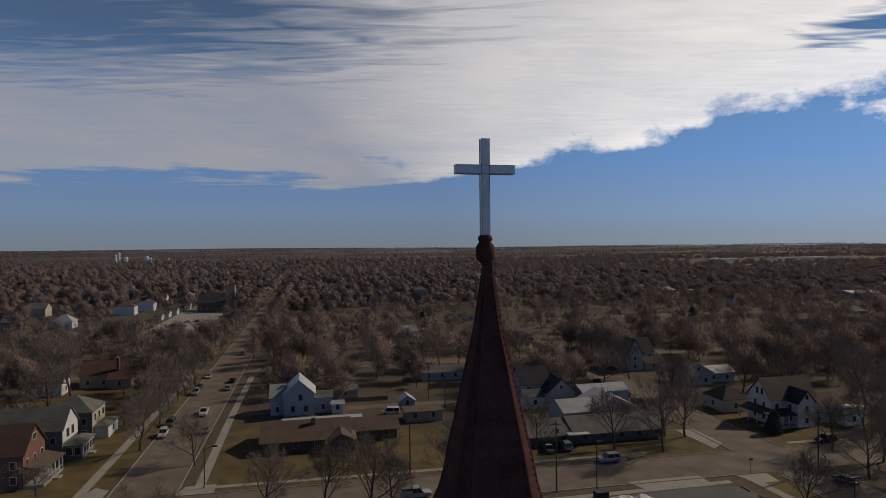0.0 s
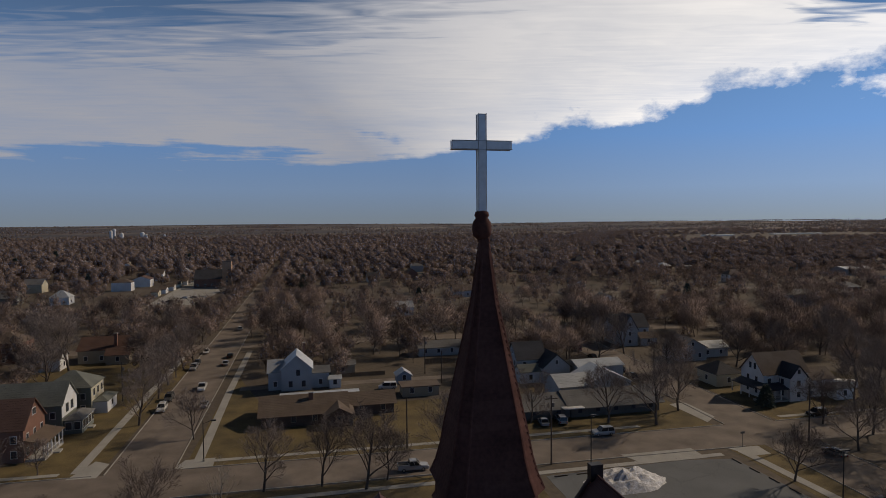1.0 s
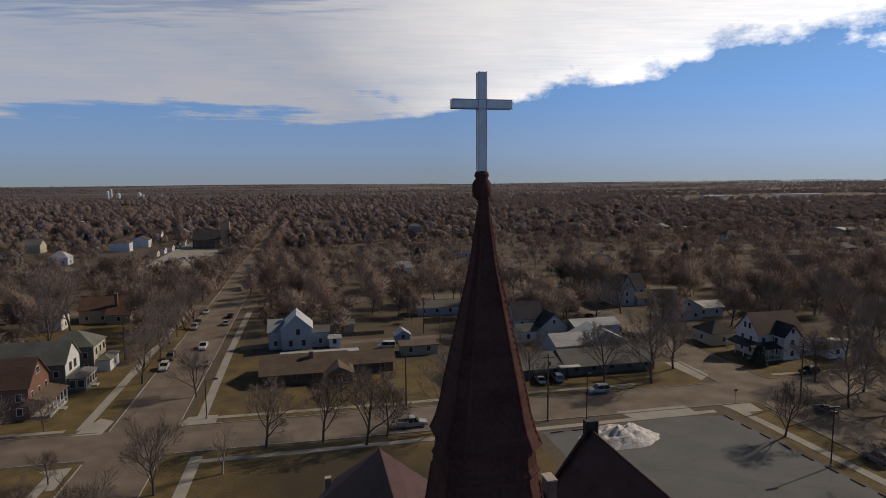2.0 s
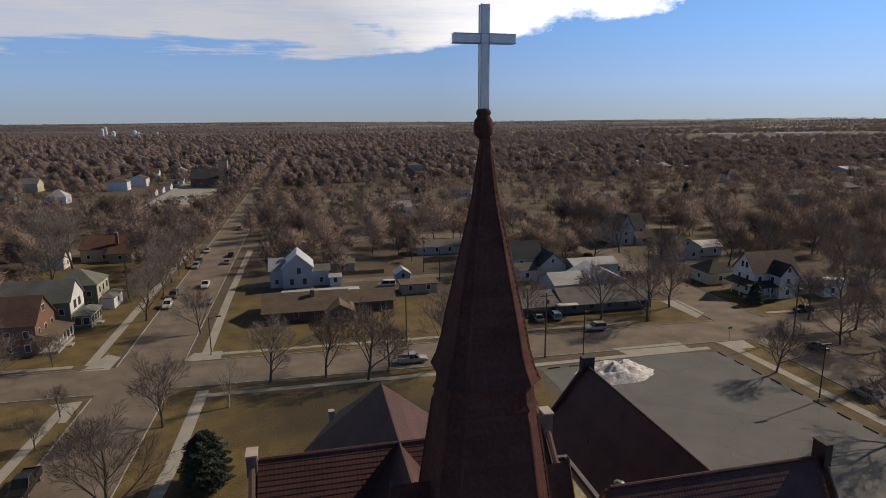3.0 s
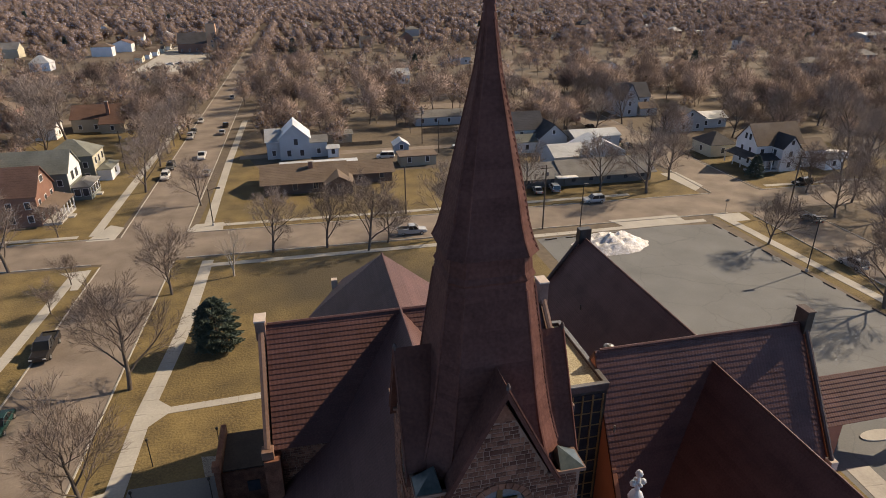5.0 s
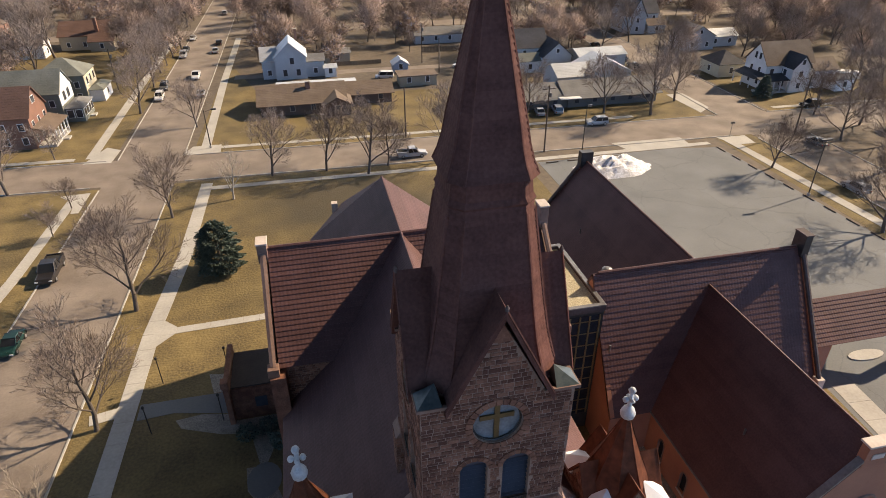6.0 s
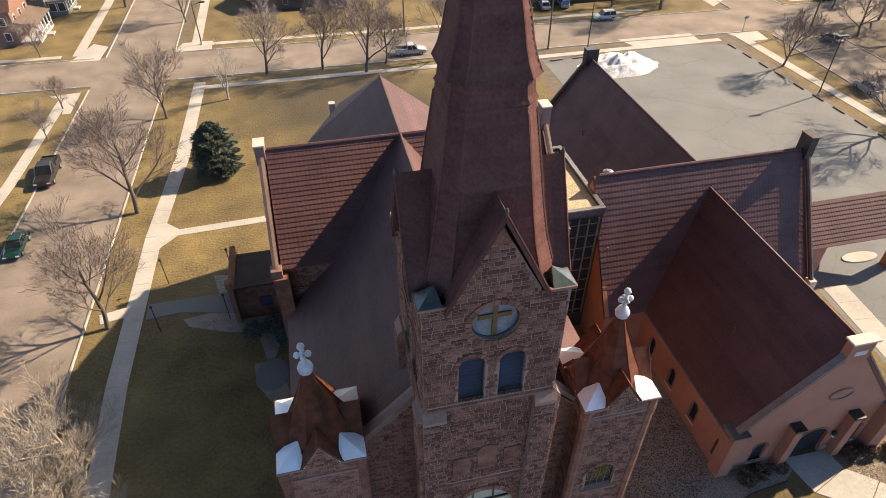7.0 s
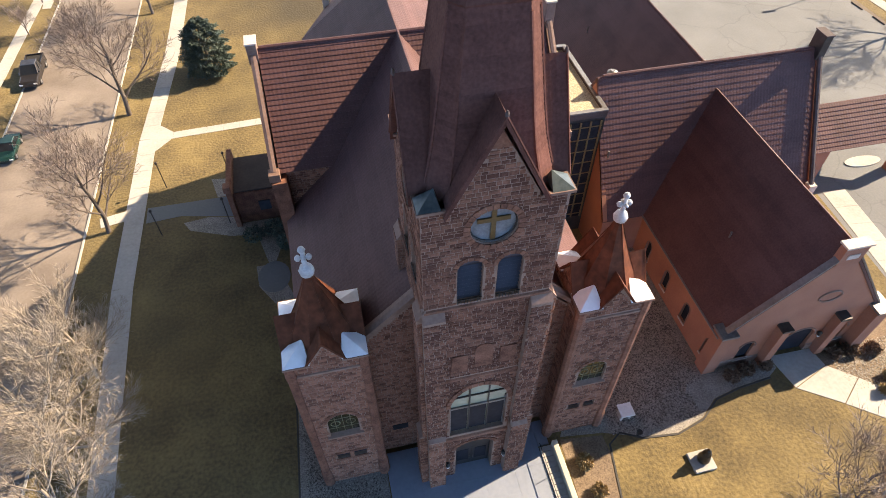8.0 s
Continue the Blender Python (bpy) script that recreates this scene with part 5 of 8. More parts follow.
# rear hall
for s in (-1, 1):
    slope(hall, (HX + 0.3 + s * (HW + 0.3), WY, HE), (HX + 0.3 + s * (HW + 0.3), 67.0, HE), (HX + 0.3, WY, 14.3), (HX + 0.3, 67.0, 14.3), 23, 0.05)
    hall_wall("rear_wall", frame_of((HX + 0.3 + s * HW, 57), (0, s)), rect(-10, 10, 0, HE))
    coping(hall, (HX + 0.3 + s * (HW + 0.3), 67.1, HE + 0.1), (HX + 0.3, 67.1, 14.6), 0.25, 0.25, EDGEMETAL)
hall_wall("rear_gable", frame_of((HX + 0.3, 67.3), (-1, 0)), [(-HW, 0), (HW, 0), (HW, HE), (0, 14.4), (-HW, HE)])
part("gable_chimney", Shape().box(HX + 0.3 - 0.8, HX + 0.3 + 0.8, 66.6, 67.6, 13.6, 15.6), DARKMETAL, hall, "square near-black block at the far gable peak", 0.03)
ridge_roll(hall, (HX + 0.3, WY, 14.35), (HX + 0.3, 66.6, 14.35))
# low east wing with a drive-through
for s in (-1, 1):
    slope(hall, (WX1, 42.2 + s * 3.6, 4.3), (61, 42.2 + s * 3.6, 4.3), (WX1, 42.2, 7.6), (61, 42.2, 7.6), 11, 0.06)
    hall_wall("east_wing_wall", frame_of((49.5 if s > 0 else 46.5, 42.2 + s * 3.3), (-s, 0)), rect(-6 if s > 0 else -3, 6 if s > 0 else 3, 0, 4.2))
part("carport_pillar", Shape().box(58.1, 59.2, 38.2, 39.2, 0, 4.2), BRICK, hall, "brick carport pillar", 0.04)
part("carport_pillar", Shape().box(58.1, 59.2, 44.9, 45.7, 0, 4.2), BRICK, hall, "brick carport pillar", 0.04)
# flat-roofed link with gravel and a metal parapet
FX0, FX1, FY0, FY1, FZ = 18.0, 22.35, 37.9, 48.1, 14.4
# dark metal colour stands in for the deep shade on the link's walls
part("link_wall", Shape().box(FX0, FX1, FY0, FY1, 0, FZ - 0.6), DARKMETAL, hall, "tall link between church and hall, coloured dark for shade")
part("link_roof", slab([(FX0, FY0 + 0.3), (FX1 - 0.3, FY0 + 0.3), (FX1 - 0.3, FY1 - 0.3), (FX0, FY1 - 0.3)], FZ - 0.35, 0.2), ROOFGRAVEL, hall, "flat roof of pale yellowish gravel")
for x0, x1, y0, y1 in ((FX0, FX1 + 0.1, FY0 - 0.1, FY0 + 0.3), (FX0, FX1 + 0.1, FY1 - 0.3, FY1 + 0.1), (FX1 - 0.3, FX1 + 0.1, FY0 + 0.3, FY1 - 0.3)):
    part("parapet", Shape().box(x0 + 0.03, x1 - 0.03, y0 + 0.03, y1 - 0.03, FZ - 0.7, FZ - 0.12), EDGEMETAL, hall, "dark parapet face")
    part("parapet_cap", Shape().box(x0, x1, y0, y1, FZ - 0.12, FZ), GREYMETAL, hall, "", 0.02)
# tall dark window grid on the link's front
lw = part("link_window", Shape().box(FX0 + 0.3, FX1 - 0.25, FY0 - 0.05, FY0 + 0.02, 2.0, FZ - 1.0), DIMPANE, hall, "tall dark window with bronze bars")
for i in range(5):
    x = FX0 + 0.35 + i * 0.9
    part("mullion", Shape().box(x, x + 0.12, FY0 - 0.14, FY0 - 0.05, 2.0, FZ - 1.0), BRONZEBAR, lw)
for i in range(9):
    part("transom", Shape().box(FX0 + 0.3, FX1 - 0.25, FY0 - 0.12, FY0 - 0.06, 2.4 + i * 1.3, 2.48 + i * 1.3), BRONZEBAR, lw)
for p in ((22.9, 36.9, 9.9), (29.35, 27.0, 8.6), (29.5, 58.0, 9.2)):
    part("roof_vent_pipe", Shape().tube(p, (p[0], p[1], p[2] + 0.7), 0.07, 0.09, 8), GREYMETAL, hall)
part("roof_ventilator", Shape().turned([(0.36, 10.8), (0.36, 13.3), (0.5, 13.35), (0.5, 13.6), (0.2, 13.75)], (25.6, 44.0, 0), 12), GREYMETAL, hall, "round metal roof ventilator")

# ---- houses ----


def siding(name, c, k=0.8):
    return material(name, tuple(v * k for v in c), c, 0.75, 0.15, 2.5, 0.15)


WHITE_S, CREAM_S, GREY_S = siding("white_siding", (0.74, 0.75, 0.76)), siding("cream_siding", (0.58, 0.54, 0.42)), siding("grey_siding", (0.42, 0.45, 0.48))
TAN_S, GREEN_S, HBRICK = siding("tan_siding", (0.36, 0.31, 0.24)), siding("grey_green_siding", (0.17, 0.185, 0.165)), siding("house_brick", (0.25, 0.125, 0.09), 0.65)
BLUE_S = siding("blue_grey_siding", (0.28, 0.34, 0.42))
R_BROWN = material("brown_shingle", (0.11, 0.078, 0.060), (0.18, 0.135, 0.105), 0.9, 0.3, 3.0, 0.3)
R_GREY = material("grey_shingle", (0.13, 0.13, 0.13), (0.22, 0.22, 0.22), 0.9, 0.3, 3.0, 0.3)
R_DARK = material("dark_shingle", (0.035, 0.036, 0.042), (0.075, 0.075, 0.085), 0.9, 0.3, 3.0, 0.3)
R_RED = material("red_shingle", (0.098, 0.054, 0.043), (0.162, 0.092, 0.073), 0.9, 0.3, 3.0, 0.3)
R_GREEN = material("green_grey_shingle", (0.115, 0.125, 0.112), (0.20, 0.212, 0.190), 0.9, 0.3, 3.0, 0.3)
R_WHITE = material("pale_metal_roof", (0.45, 0.48, 0.50), (0.66, 0.68, 0.70), 0.45, 0.3, 3.0, 0.1, metal=0.3)
DARKBRICK = siding("dark_house_brick", (0.115, 0.072, 0.055), 0.65)
# siding darkened so that the shop's shaded front is already in its colour
SHADE_S = siding("dark_grey_siding", (0.125, 0.12, 0.112))
WOODFENCE = material("fence_wood", (0.10, 0.07, 0.05), (0.19, 0.14, 0.10), 0.9, 0.2, 2.0, 0.3)


def shingles(parent, e0, e1, r0, r1, rows, mat):
    """A thin roof slope with rows of shingles, as one part with fine steps."""
    e0, e1, r0, r1 = (Vector(p) for p in (e0, e1, r0, r1))
    n = ((e1 - e0).cross(r0 - e0)).normalized()
    if n.z < 0:
        n = -n
    pts = []
    for k in range(rows):
        pts += [(k / rows, 0.022), ((k + 1) / rows, 0.004)]
    top = [[e0.lerp(r0, f) + n * h, e1.lerp(r1, f) + n * h] for f, h in pts]
    rings = [[e0 - n * 0.12, e1 - n * 0.12]] + top + [[r0 - n * 0.12, r1 - n * 0.12]]
    s = Shape().loft(rings, close=False)
    s.add([e0 - n * 0.12, e1 - n * 0.12, r1 - n * 0.12, r0 - n * 0.12], [(0, 1, 2, 3)])
    m = len(rings)
    s.f += [tuple(2 * i for i in range(m)), tuple(2 * i + 1 for i in range(m))]
    return part("roof", s, mat, parent)


def add_window(parent, x, y, z, w, h, side, trim):
    """A framed window on a wall that faces side: 'f' (-y), 'b', 'l' (-x) or 'r'."""
    ox, oy = {"f": (0, -1), "b": (0, 1), "l": (-1, 0), "r": (1, 0)}[side]
    t = 0.06
    if ox == 0:
        fr = Shape().box(x - w / 2 - 0.1, x + w / 2 + 0.1, y + min(0, oy * t), y + max(0, oy * t), z - 0.1, z + h + 0.1)
        pn = Shape().box(x - w / 2, x + w / 2, y + min(oy * 0.03, oy * 0.08), y + max(oy * 0.03, oy * 0.08), z, z + h)
    else:
        fr = Shape().box(x + min(0, ox * t), x + max(0, ox * t), y - w / 2 - 0.1, y + w / 2 + 0.1, z - 0.1, z + h + 0.1)
        pn = Shape().box(x + min(ox * 0.03, ox * 0.08), x + max(ox * 0.03, ox * 0.08), y - w / 2, y + w / 2, z, z + h)
    o = part("window", fr, trim, parent)
    part("pane", pn, PANE, o)


def volume(ho, x0, x1, y0, y1, h, rise, ridge, wall, roof, wins="fl", floors=1, trim=None, over=0.4, base=0.0, windows=True):
    """Walls and roof of one block of a house; ridge 'x', 'y', 'hip' or 'flat'."""
    trim = trim or WHITEPAINT
    xm, ym = (x0 + x1) / 2, (y0 + y1) / 2
    s = Shape().box(x0, x1, y0, y1, base, h)
    if ridge == "x":
        for x in (x0, x1):
            s.prism([(x, y0, h), (x, y1, h), (x, ym, h + rise)], (0.2 if x == x0 else -0.2, 0, 0))
    if ridge == "y":
        for y in (y0, y1):
            s.prism([(x0, y, h), (x1, y, h), (xm, y, h + rise)], (0, 0.2 if y == y0 else -0.2, 0))
    part("wall", s, wall, ho)
    o = over
    if ridge == "x":
        q = rise * o / (ym - y0)
        n = max(4, int(math.hypot(ym - y0, rise) / 0.5))
        shingles(ho, (x0 - o, y0 - o, h - q), (x1 + o, y0 - o, h - q), (x0 - o, ym, h + rise), (x1 + o, ym, h + rise), n, roof)
        shingles(ho, (x0 - o, y1 + o, h - q), (x1 + o, y1 + o, h - q), (x0 - o, ym, h + rise), (x1 + o, ym, h + rise), n, roof)
    elif ridge == "y":
        q = rise * o / (xm - x0)
        n = max(4, int(math.hypot(xm - x0, rise) / 0.5))
        shingles(ho, (x0 - o, y0 - o, h - q), (x0 - o, y1 + o, h - q), (xm, y0 - o, h + rise), (xm, y1 + o, h + rise), n, roof)
        shingles(ho, (x1 + o, y0 - o, h - q), (x1 + o, y1 + o, h - q), (xm, y0 - o, h + rise), (xm, y1 + o, h + rise), n, roof)
    elif ridge == "hip":
        k = min(x1 - x0, y1 - y0) / 2
        a, b = ((x0 + k, ym, h + rise), (x1 - k + 0.01, ym, h + rise)) if x1 - x0 >= y1 - y0 else ((xm, y0 + k, h + rise), (xm, y1 - k + 0.01, h + rise))
        c = [(x0 - o, y0 - o, h - 0.1), (x1 + o, y0 - o, h - 0.1), (x1 + o, y1 + o, h - 0.1), (x0 - o, y1 + o, h - 0.1)]
        n = max(4, int(math.hypot(k, rise) / 0.5))
        if x1 - x0 >= y1 - y0:
            four = ((c[0], c[1], a, b), (c[2], c[3], b, a), (c[1], c[2], b, b), (c[3], c[0], a, a))
        else:
            four = ((c[0], c[1], a, a), (c[1], c[2], a, b), (c[2], c[3], b, b), (c[3], c[0], b, a))
        for e0, e1, r0, r1 in four:
            shingles(ho, e0, e1, r0, Vector(r1) + Vector((0.004, 0.004, 0)), n, roof)
    else:
        part("roof", Shape().box(x0 - o, x1 + o, y0 - o, y1 + o, h, h + 0.25), roof, ho)
    if not windows:
        return
    for side in wins:
        length = x1 - x0 if side in "fb" else y1 - y0
        n = max(1, int(length / (3.1 if floors > 1 else 4.4)))
        for fl in range(floors):
            z = base + 1.0 + fl * 2.75
            if z + 1.3 > h:
                break
            for i in range(n):
                u = (i + 0.5) * length / n
                x, y = {"f": (x0 + u, y0), "b": (x0 + u, y1), "l": (x0, y0 + u), "r": (x1, y0 + u)}[side]
                add_window(ho, x, y, z, 0.95, 1.35, side, trim)
    if ridge == "y" and "f" in wins and rise > 2.2:
        add_window(ho, xm, y0, h + rise * 0.2, 0.8, 1.1, "f", trim)
    if ridge == "x" and "l" in wins and rise > 2.2:
        add_window(ho, x0, ym, h + rise * 0.2, 0.8, 1.1, "l", trim)


def chimney(ho, x, y, z0, z1, w=0.7, mat=None):
    c = part("chimney", Shape().box(x - w / 2, x + w / 2, y - w / 2, y + w / 2, z0, z1), mat or HBRICK, ho)
    part("chimney_cap", Shape().box(x - w / 2 - 0.08, x + w / 2 + 0.08, y - w / 2 - 0.08, y + w / 2 + 0.08, z1, z1 + 0.14), CONCRETE, c)


def porch(ho, x0, x1, y0, y1, h, roof, posts, side, wall=None):
    """A porch roof on posts over a low deck, falling towards side 'f' or 'r'."""
    wall = wall or WHITEPAINT
    part("porch_floor", Shape().box(x0, x1, y0, y1, 0, 0.5), CONCRETE, ho)
    up = 0.9
    if side == "f":
        e = ((x0 - 0.3, y0 - 0.3, h), (x1 + 0.3, y0 - 0.3, h), (x0 - 0.3, y1, h + up), (x1 + 0.3, y1, h + up))
    else:
        e = ((x1 + 0.3, y0 - 0.3, h), (x1 + 0.3, y1 + 0.3, h), (x0, y0 - 0.3, h + up), (x0, y1 + 0.3, h + up))
    shingles(ho, *e, 5, roof)
    for i in range(posts):
        t = i / (posts - 1)
        px, py = (x0 + 0.15 + t * (x1 - x0 - 0.3), y0 + 0.15) if side == "f" else (x1 - 0.15, y0 + 0.15 + t * (y1 - y0 - 0.3))
        part("porch_post", Shape().box(px - 0.1, px + 0.1, py - 0.1, py + 0.1, 0.5, h), wall, ho)
    if side == "f":
        part("porch_rail", Shape().box(x0, x1, y0 + 0.05, y0 + 0.15, 1.2, 1.3), wall, ho)
    else:
        part("porch_rail", Shape().box(x1 - 0.15, x1 - 0.05, y0, y1, 1.2, 1.3), wall, ho)


h = thing("house", "pale blue-grey clapboard gabled house with lower rear wings", "house", "houses of the town")
volume(h, -7.0, 1.0, 167, 176, 6.0, 3.6, "y", GREY_S, R_WHITE, "l", 2)
for wx, wz in ((-2.6, 4.0), (-4.6, 1.0), (-1.2, 1.0)):
    add_window(h, wx, 167, wz, 1.0, 1.6, "f", GREY_S)
volume(h, -10.4, -6.8, 168.5, 176, 5.0, 2.6, "x", GREY_S, R_WHITE, "fl", 2)
volume(h, 1.0, 5.6, 168.5, 174, 4.3, 1.2, "x", GREY_S, R_GREY, "f", 1)
volume(h, 5.6, 8.6, 167, 171, 2.6, 0.5, "x", WHITE_S, R_WHITE, "f", 1)
chimney(h, -1.0, 173, 9, 11.6)

h = thing("house", "low brown ranch house with a wide shallow roof", "house", "houses of the town")
volume(h, -10.2, 8.2, 137.4, 150, 2.9, 2.5, "x", DARKBRICK, R_BROWN, "fl", 1, TAN_S, over=0.8)
volume(h, 3.6, 9.4, 134.8, 141, 2.8, 1.5, "y", DARKBRICK, R_BROWN, "f", 1, TAN_S, over=0.6)
volume(h, 9.4, 19.6, 142, 150.5, 2.7, 1.7, "x", DARKBRICK, R_BROWN, "f", 1, TAN_S, over=0.7)
volume(h, -6.5, 12, 150.3, 154, 2.7, 0.2, "flat", TAN_S, R_WHITE, "", 1, windows=False)
chimney(h, 0.5, 142, 3.8, 6.1, 1.0)

h = thing("garden_shed", "small blue garden shed with a pale roof", "shed")
volume(h, 24.0, 28.0, 167, 171, 2.4, 1.3, "y", BLUE_S, R_WHITE, "f", 1)
h = thing("garage", "low brown garage beside the alley", "garage")
volume(h, 23.5, 33, 153.5, 159, 2.5, 0.3, "flat", TAN_S, R_BROWN, "f", 1)
h = thing("house", "long low grey house behind the alley", "house", "houses of the town")
volume(h, 36, 54, 199, 207, 2.9, 1.6, "x", GREY_S, R_GREY, "f", 1)
h = thing("garage", "small garage with a rusty lean-to", "garage")
volume(h, 6.5, 13.5, 181, 187, 3.0, 0.6, "x", TAN_S, R_GREY, "f", 1)
h = thing("garage", "pale blue-grey garage by the drive", "garage")
volume(h, 52, 57, 178, 184, 2.6, 1.6, "y", WHITE_S, R_GREY, "f", 1)

h = thing("house", "pale grey-green house with a dark shingled gable roof", "house", "houses of the town")
volume(h, 57.5, 66, 162.5, 171, 6.0, 4.0, "x", GREY_S, R_DARK, "fl", 2)
volume(h, 63, 71, 157, 166, 4.6, 3.4, "y", GREY_S, R_DARK, "fr", 2)
volume(h, 57.0, 63, 158.5, 163, 3.4, 1.5, "x", WHITE_S, R_GREEN, "f", 1)
h = thing("workshop", "workshop with a pale metal roof", "workshop")
volume(h, 72.5, 86, 155, 163, 4.6, 1.2, "x", GREY_S, R_WHITE, "f", 1)
h = thing("workshop", "low building with grey metal roof sheets", "workshop")
volume(h, 60.5, 72, 140, 150, 3.8, 2.0, "x", GREY_S, R_WHITE, "f", 1, windows=False)
volume(h, 68, 79.5, 139.5, 150, 4.4, 2.7, "y", GREY_S, R_WHITE, "f", 1, windows=False)
h = thing("workshop", "long low shop with a broad dark roof", "workshop")
volume(h, 46.5, 58.2, 128.5, 138.3, 2.7, 2.0, "x", SHADE_S, R_GREY, "f", 1, SHADE_S, over=1.0)
volume(h, 58.2, 80.5, 128.2, 138.0, 2.7, 2.3, "x", SHADE_S, R_GREY, "f", 1, SHADE_S, over=1.0)
part("awning", Shape().box(55.8, 60.8, 126.4, 128.6, 2.5, 2.65), WHITEPAINT, h, "pale flat awning")

h = thing("house", "white two-storey farmhouse with steep gables and a dark porch roof", "house", "houses of the town")
volume(h, 110.4, 123.5, 130, 138, 6.4, 4.4, "x", WHITE_S, R_BROWN, "f", 2)
for wy, wz in ((133.0, 6.9), (134.6, 6.9), (132.4, 3.6), (135.4, 3.6), (132.4, 1.0), (135.4, 1.0)):
    add_window(h, 110.4, wy, wz, 0.8, 1.5, "l", WHITE_S)
volume(h, 115.0, 119.8, 126.4, 131.5, 6.2, 2.7, "y", WHITE_S, R_DARK, "flr", 2)
volume(h, 123.4, 130, 128.6, 135, 4.6, 2.2, "x", WHITE_S, R_BROWN, "f", 1)
volume(h, 127, 132, 124.8, 128.8, 3.0, 0.8, "x", WHITE_S, R_GREY, "f", 1)
porch(h, 107.4, 114.9, 126.8, 129.9, 3.1, R_DARK, 5, "f")
shingles(h, (107.2, 138.0, 3.1), (107.2, 129.6, 3.1), (110.4, 138.0, 4.0), (110.4, 129.6, 4.0), 5, R_DARK)
for py in (131.5, 134.5, 137.8):
    part("porch_post", Shape().box(107.5, 107.7, py - 0.1, py + 0.1, 0.3, 3.1), WHITEPAINT, h)
h = thing("house", "small dark-roofed bungalow beside the farmhouse", "house", "houses of the town")
volume(h, 106.5, 114, 142.5, 151, 3.4, 2.6, "hip", CREAM_S, R_DARK, "fl", 1)
h = thing("house", "grey house with steep dark blue gables", "house", "houses of the town")
volume(h, 108, 121, 200, 209, 6.2, 4.2, "x", GREY_S, R_DARK, "fl", 2)
volume(h, 108.6, 114.6, 196.5, 203, 6.2, 5.0, "y", GREY_S, R_DARK, "f", 2)
volume(h, 115.5, 122, 196, 200, 3.0, 1.6, "x", GREY_S, R_BROWN, "f", 1)
h = thing("house", "grey-roofed low house half hidden by trees", "house", "houses of the town")
volume(h, 114, 124, 171, 180, 4.2, 2.8, "y", GREY_S, R_GREY, "fl", 1)
volume(h, 124, 134, 174, 181, 3.2, 1.6, "x", GREY_S, R_WHITE, "f", 1)
h = thing("house", "pale house beyond the side street", "house", "houses of the town")
volume(h, 121, 131, 92, 101, 5.4, 2.6, "y", CREAM_S, R_BROWN, "fl", 2)

h = thing("house", "red brick house with red-brown gabled roof and white porch", "house", "houses of the town")
volume(h, -66, -52.6, 128.6, 138.4, 6.6, 4.5, "x", HBRICK, R_RED, "fr", 2)
add_window(h, -52.6, 133.5, 7.9, 1.5, 1.2, "r", WHITEPAINT)
porch(h, -52.5, -49.2, 128.8, 138.2, 3.3, R_BROWN, 6, "r")
part("porch_step", Shape().box(-49.2, -48.0, 132.6, 134.4, 0, 0.3), CONCRETE, h)
h = thing("house", "grey-green two-storey house with gabled roof and glazed porch", "house", "houses of the town")
volume(h, -65, -51.2, 143.2, 152.0, 6.9, 3.9, "x", GREEN_S, R_GREEN, "f", 2)
part("gable_siding", Shape().prism([(-51.19, 143.3, 3.8), (-51.19, 151.9, 3.8), (-51.19, 151.9, 6.8), (-51.19, 147.6, 10.4), (-51.19, 143.3, 6.8)], (0.06, 0, 0)), WHITE_S, h, "white upper siding of the gable")
for wy in (146.2, 149.0):
    add_window(h, -51.13, wy, 4.5, 1.3, 1.7, "r", GREEN_S)
volume(h, -51.1, -47.6, 144, 151.4, 3.2, 0.9, "hip", GREEN_S, R_GREY, "", 1, windows=False)
for wy in (145.2, 147.0, 148.8, 150.5):
    add_window(h, -47.6, wy, 1.0, 1.3, 1.6, "r", WHITEPAINT)
for wx in (-50.2, -48.5):
    add_window(h, wx, 144, 1.0, 1.2, 1.6, "f", WHITEPAINT)
part("step", Shape().box(-47.6, -46.4, 147.2, 148.8, 0, 0.35), CONCRETE, h)
h = thing("house", "pale two-storey house with a green-grey hipped roof and white trim", "house", "houses of the town")
volume(h, -60.5, -50.0, 157.6, 167, 6.7, 3.1, "hip", GREEN_S, R_GREEN, "f", 2)
# sunny street wall gets a paler sheet: lit and shaded sides by colour
part("siding", Shape().box(-49.99, -49.92, 157.7, 166.9, 0.4, 6.5), CREAM_S, h, "street side made paler for the sun on it")
for wy in (159.5, 162.3, 165.1):
    add_window(h, -49.92, wy, 4.2, 1.1, 1.6, "r", WHITEPAINT)
volume(h, -49.9, -46.8, 158.6, 166, 3.0, 0.8, "hip", WHITE_S, R_GREEN, "r", 1)
h = thing("house", "bungalow with a rust-red roof and brick chimney", "house", "houses of the town")
volume(h, -72, -58, 216, 227, 4.4, 3.4, "x", TAN_S, R_RED, "fr", 1)
volume(h, -63, -56, 213, 218, 3.2, 1.6, "x", TAN_S, R_RED, "f", 1)
chimney(h, -61, 217.5, 3, 9.2, 0.9)
h = thing("house", "small white house behind a tree", "house", "houses of the town")
volume(h, -82, -74, 207, 214, 4.2, 2.2, "x", WHITE_S, R_GREY, "fr", 1)
h = thing("house", "brick house with white trim", "house", "houses of the town")
volume(h, -100, -90, 221, 231, 7.0, 3.0, "hip", HBRICK, R_BROWN, "fr", 2)
h = thing("garage", "small pale garage between the houses", "garage")
volume(h, -66, -59, 153, 157, 2.6, 0.4, "flat", TAN_S, R_GREY, "f", 1)

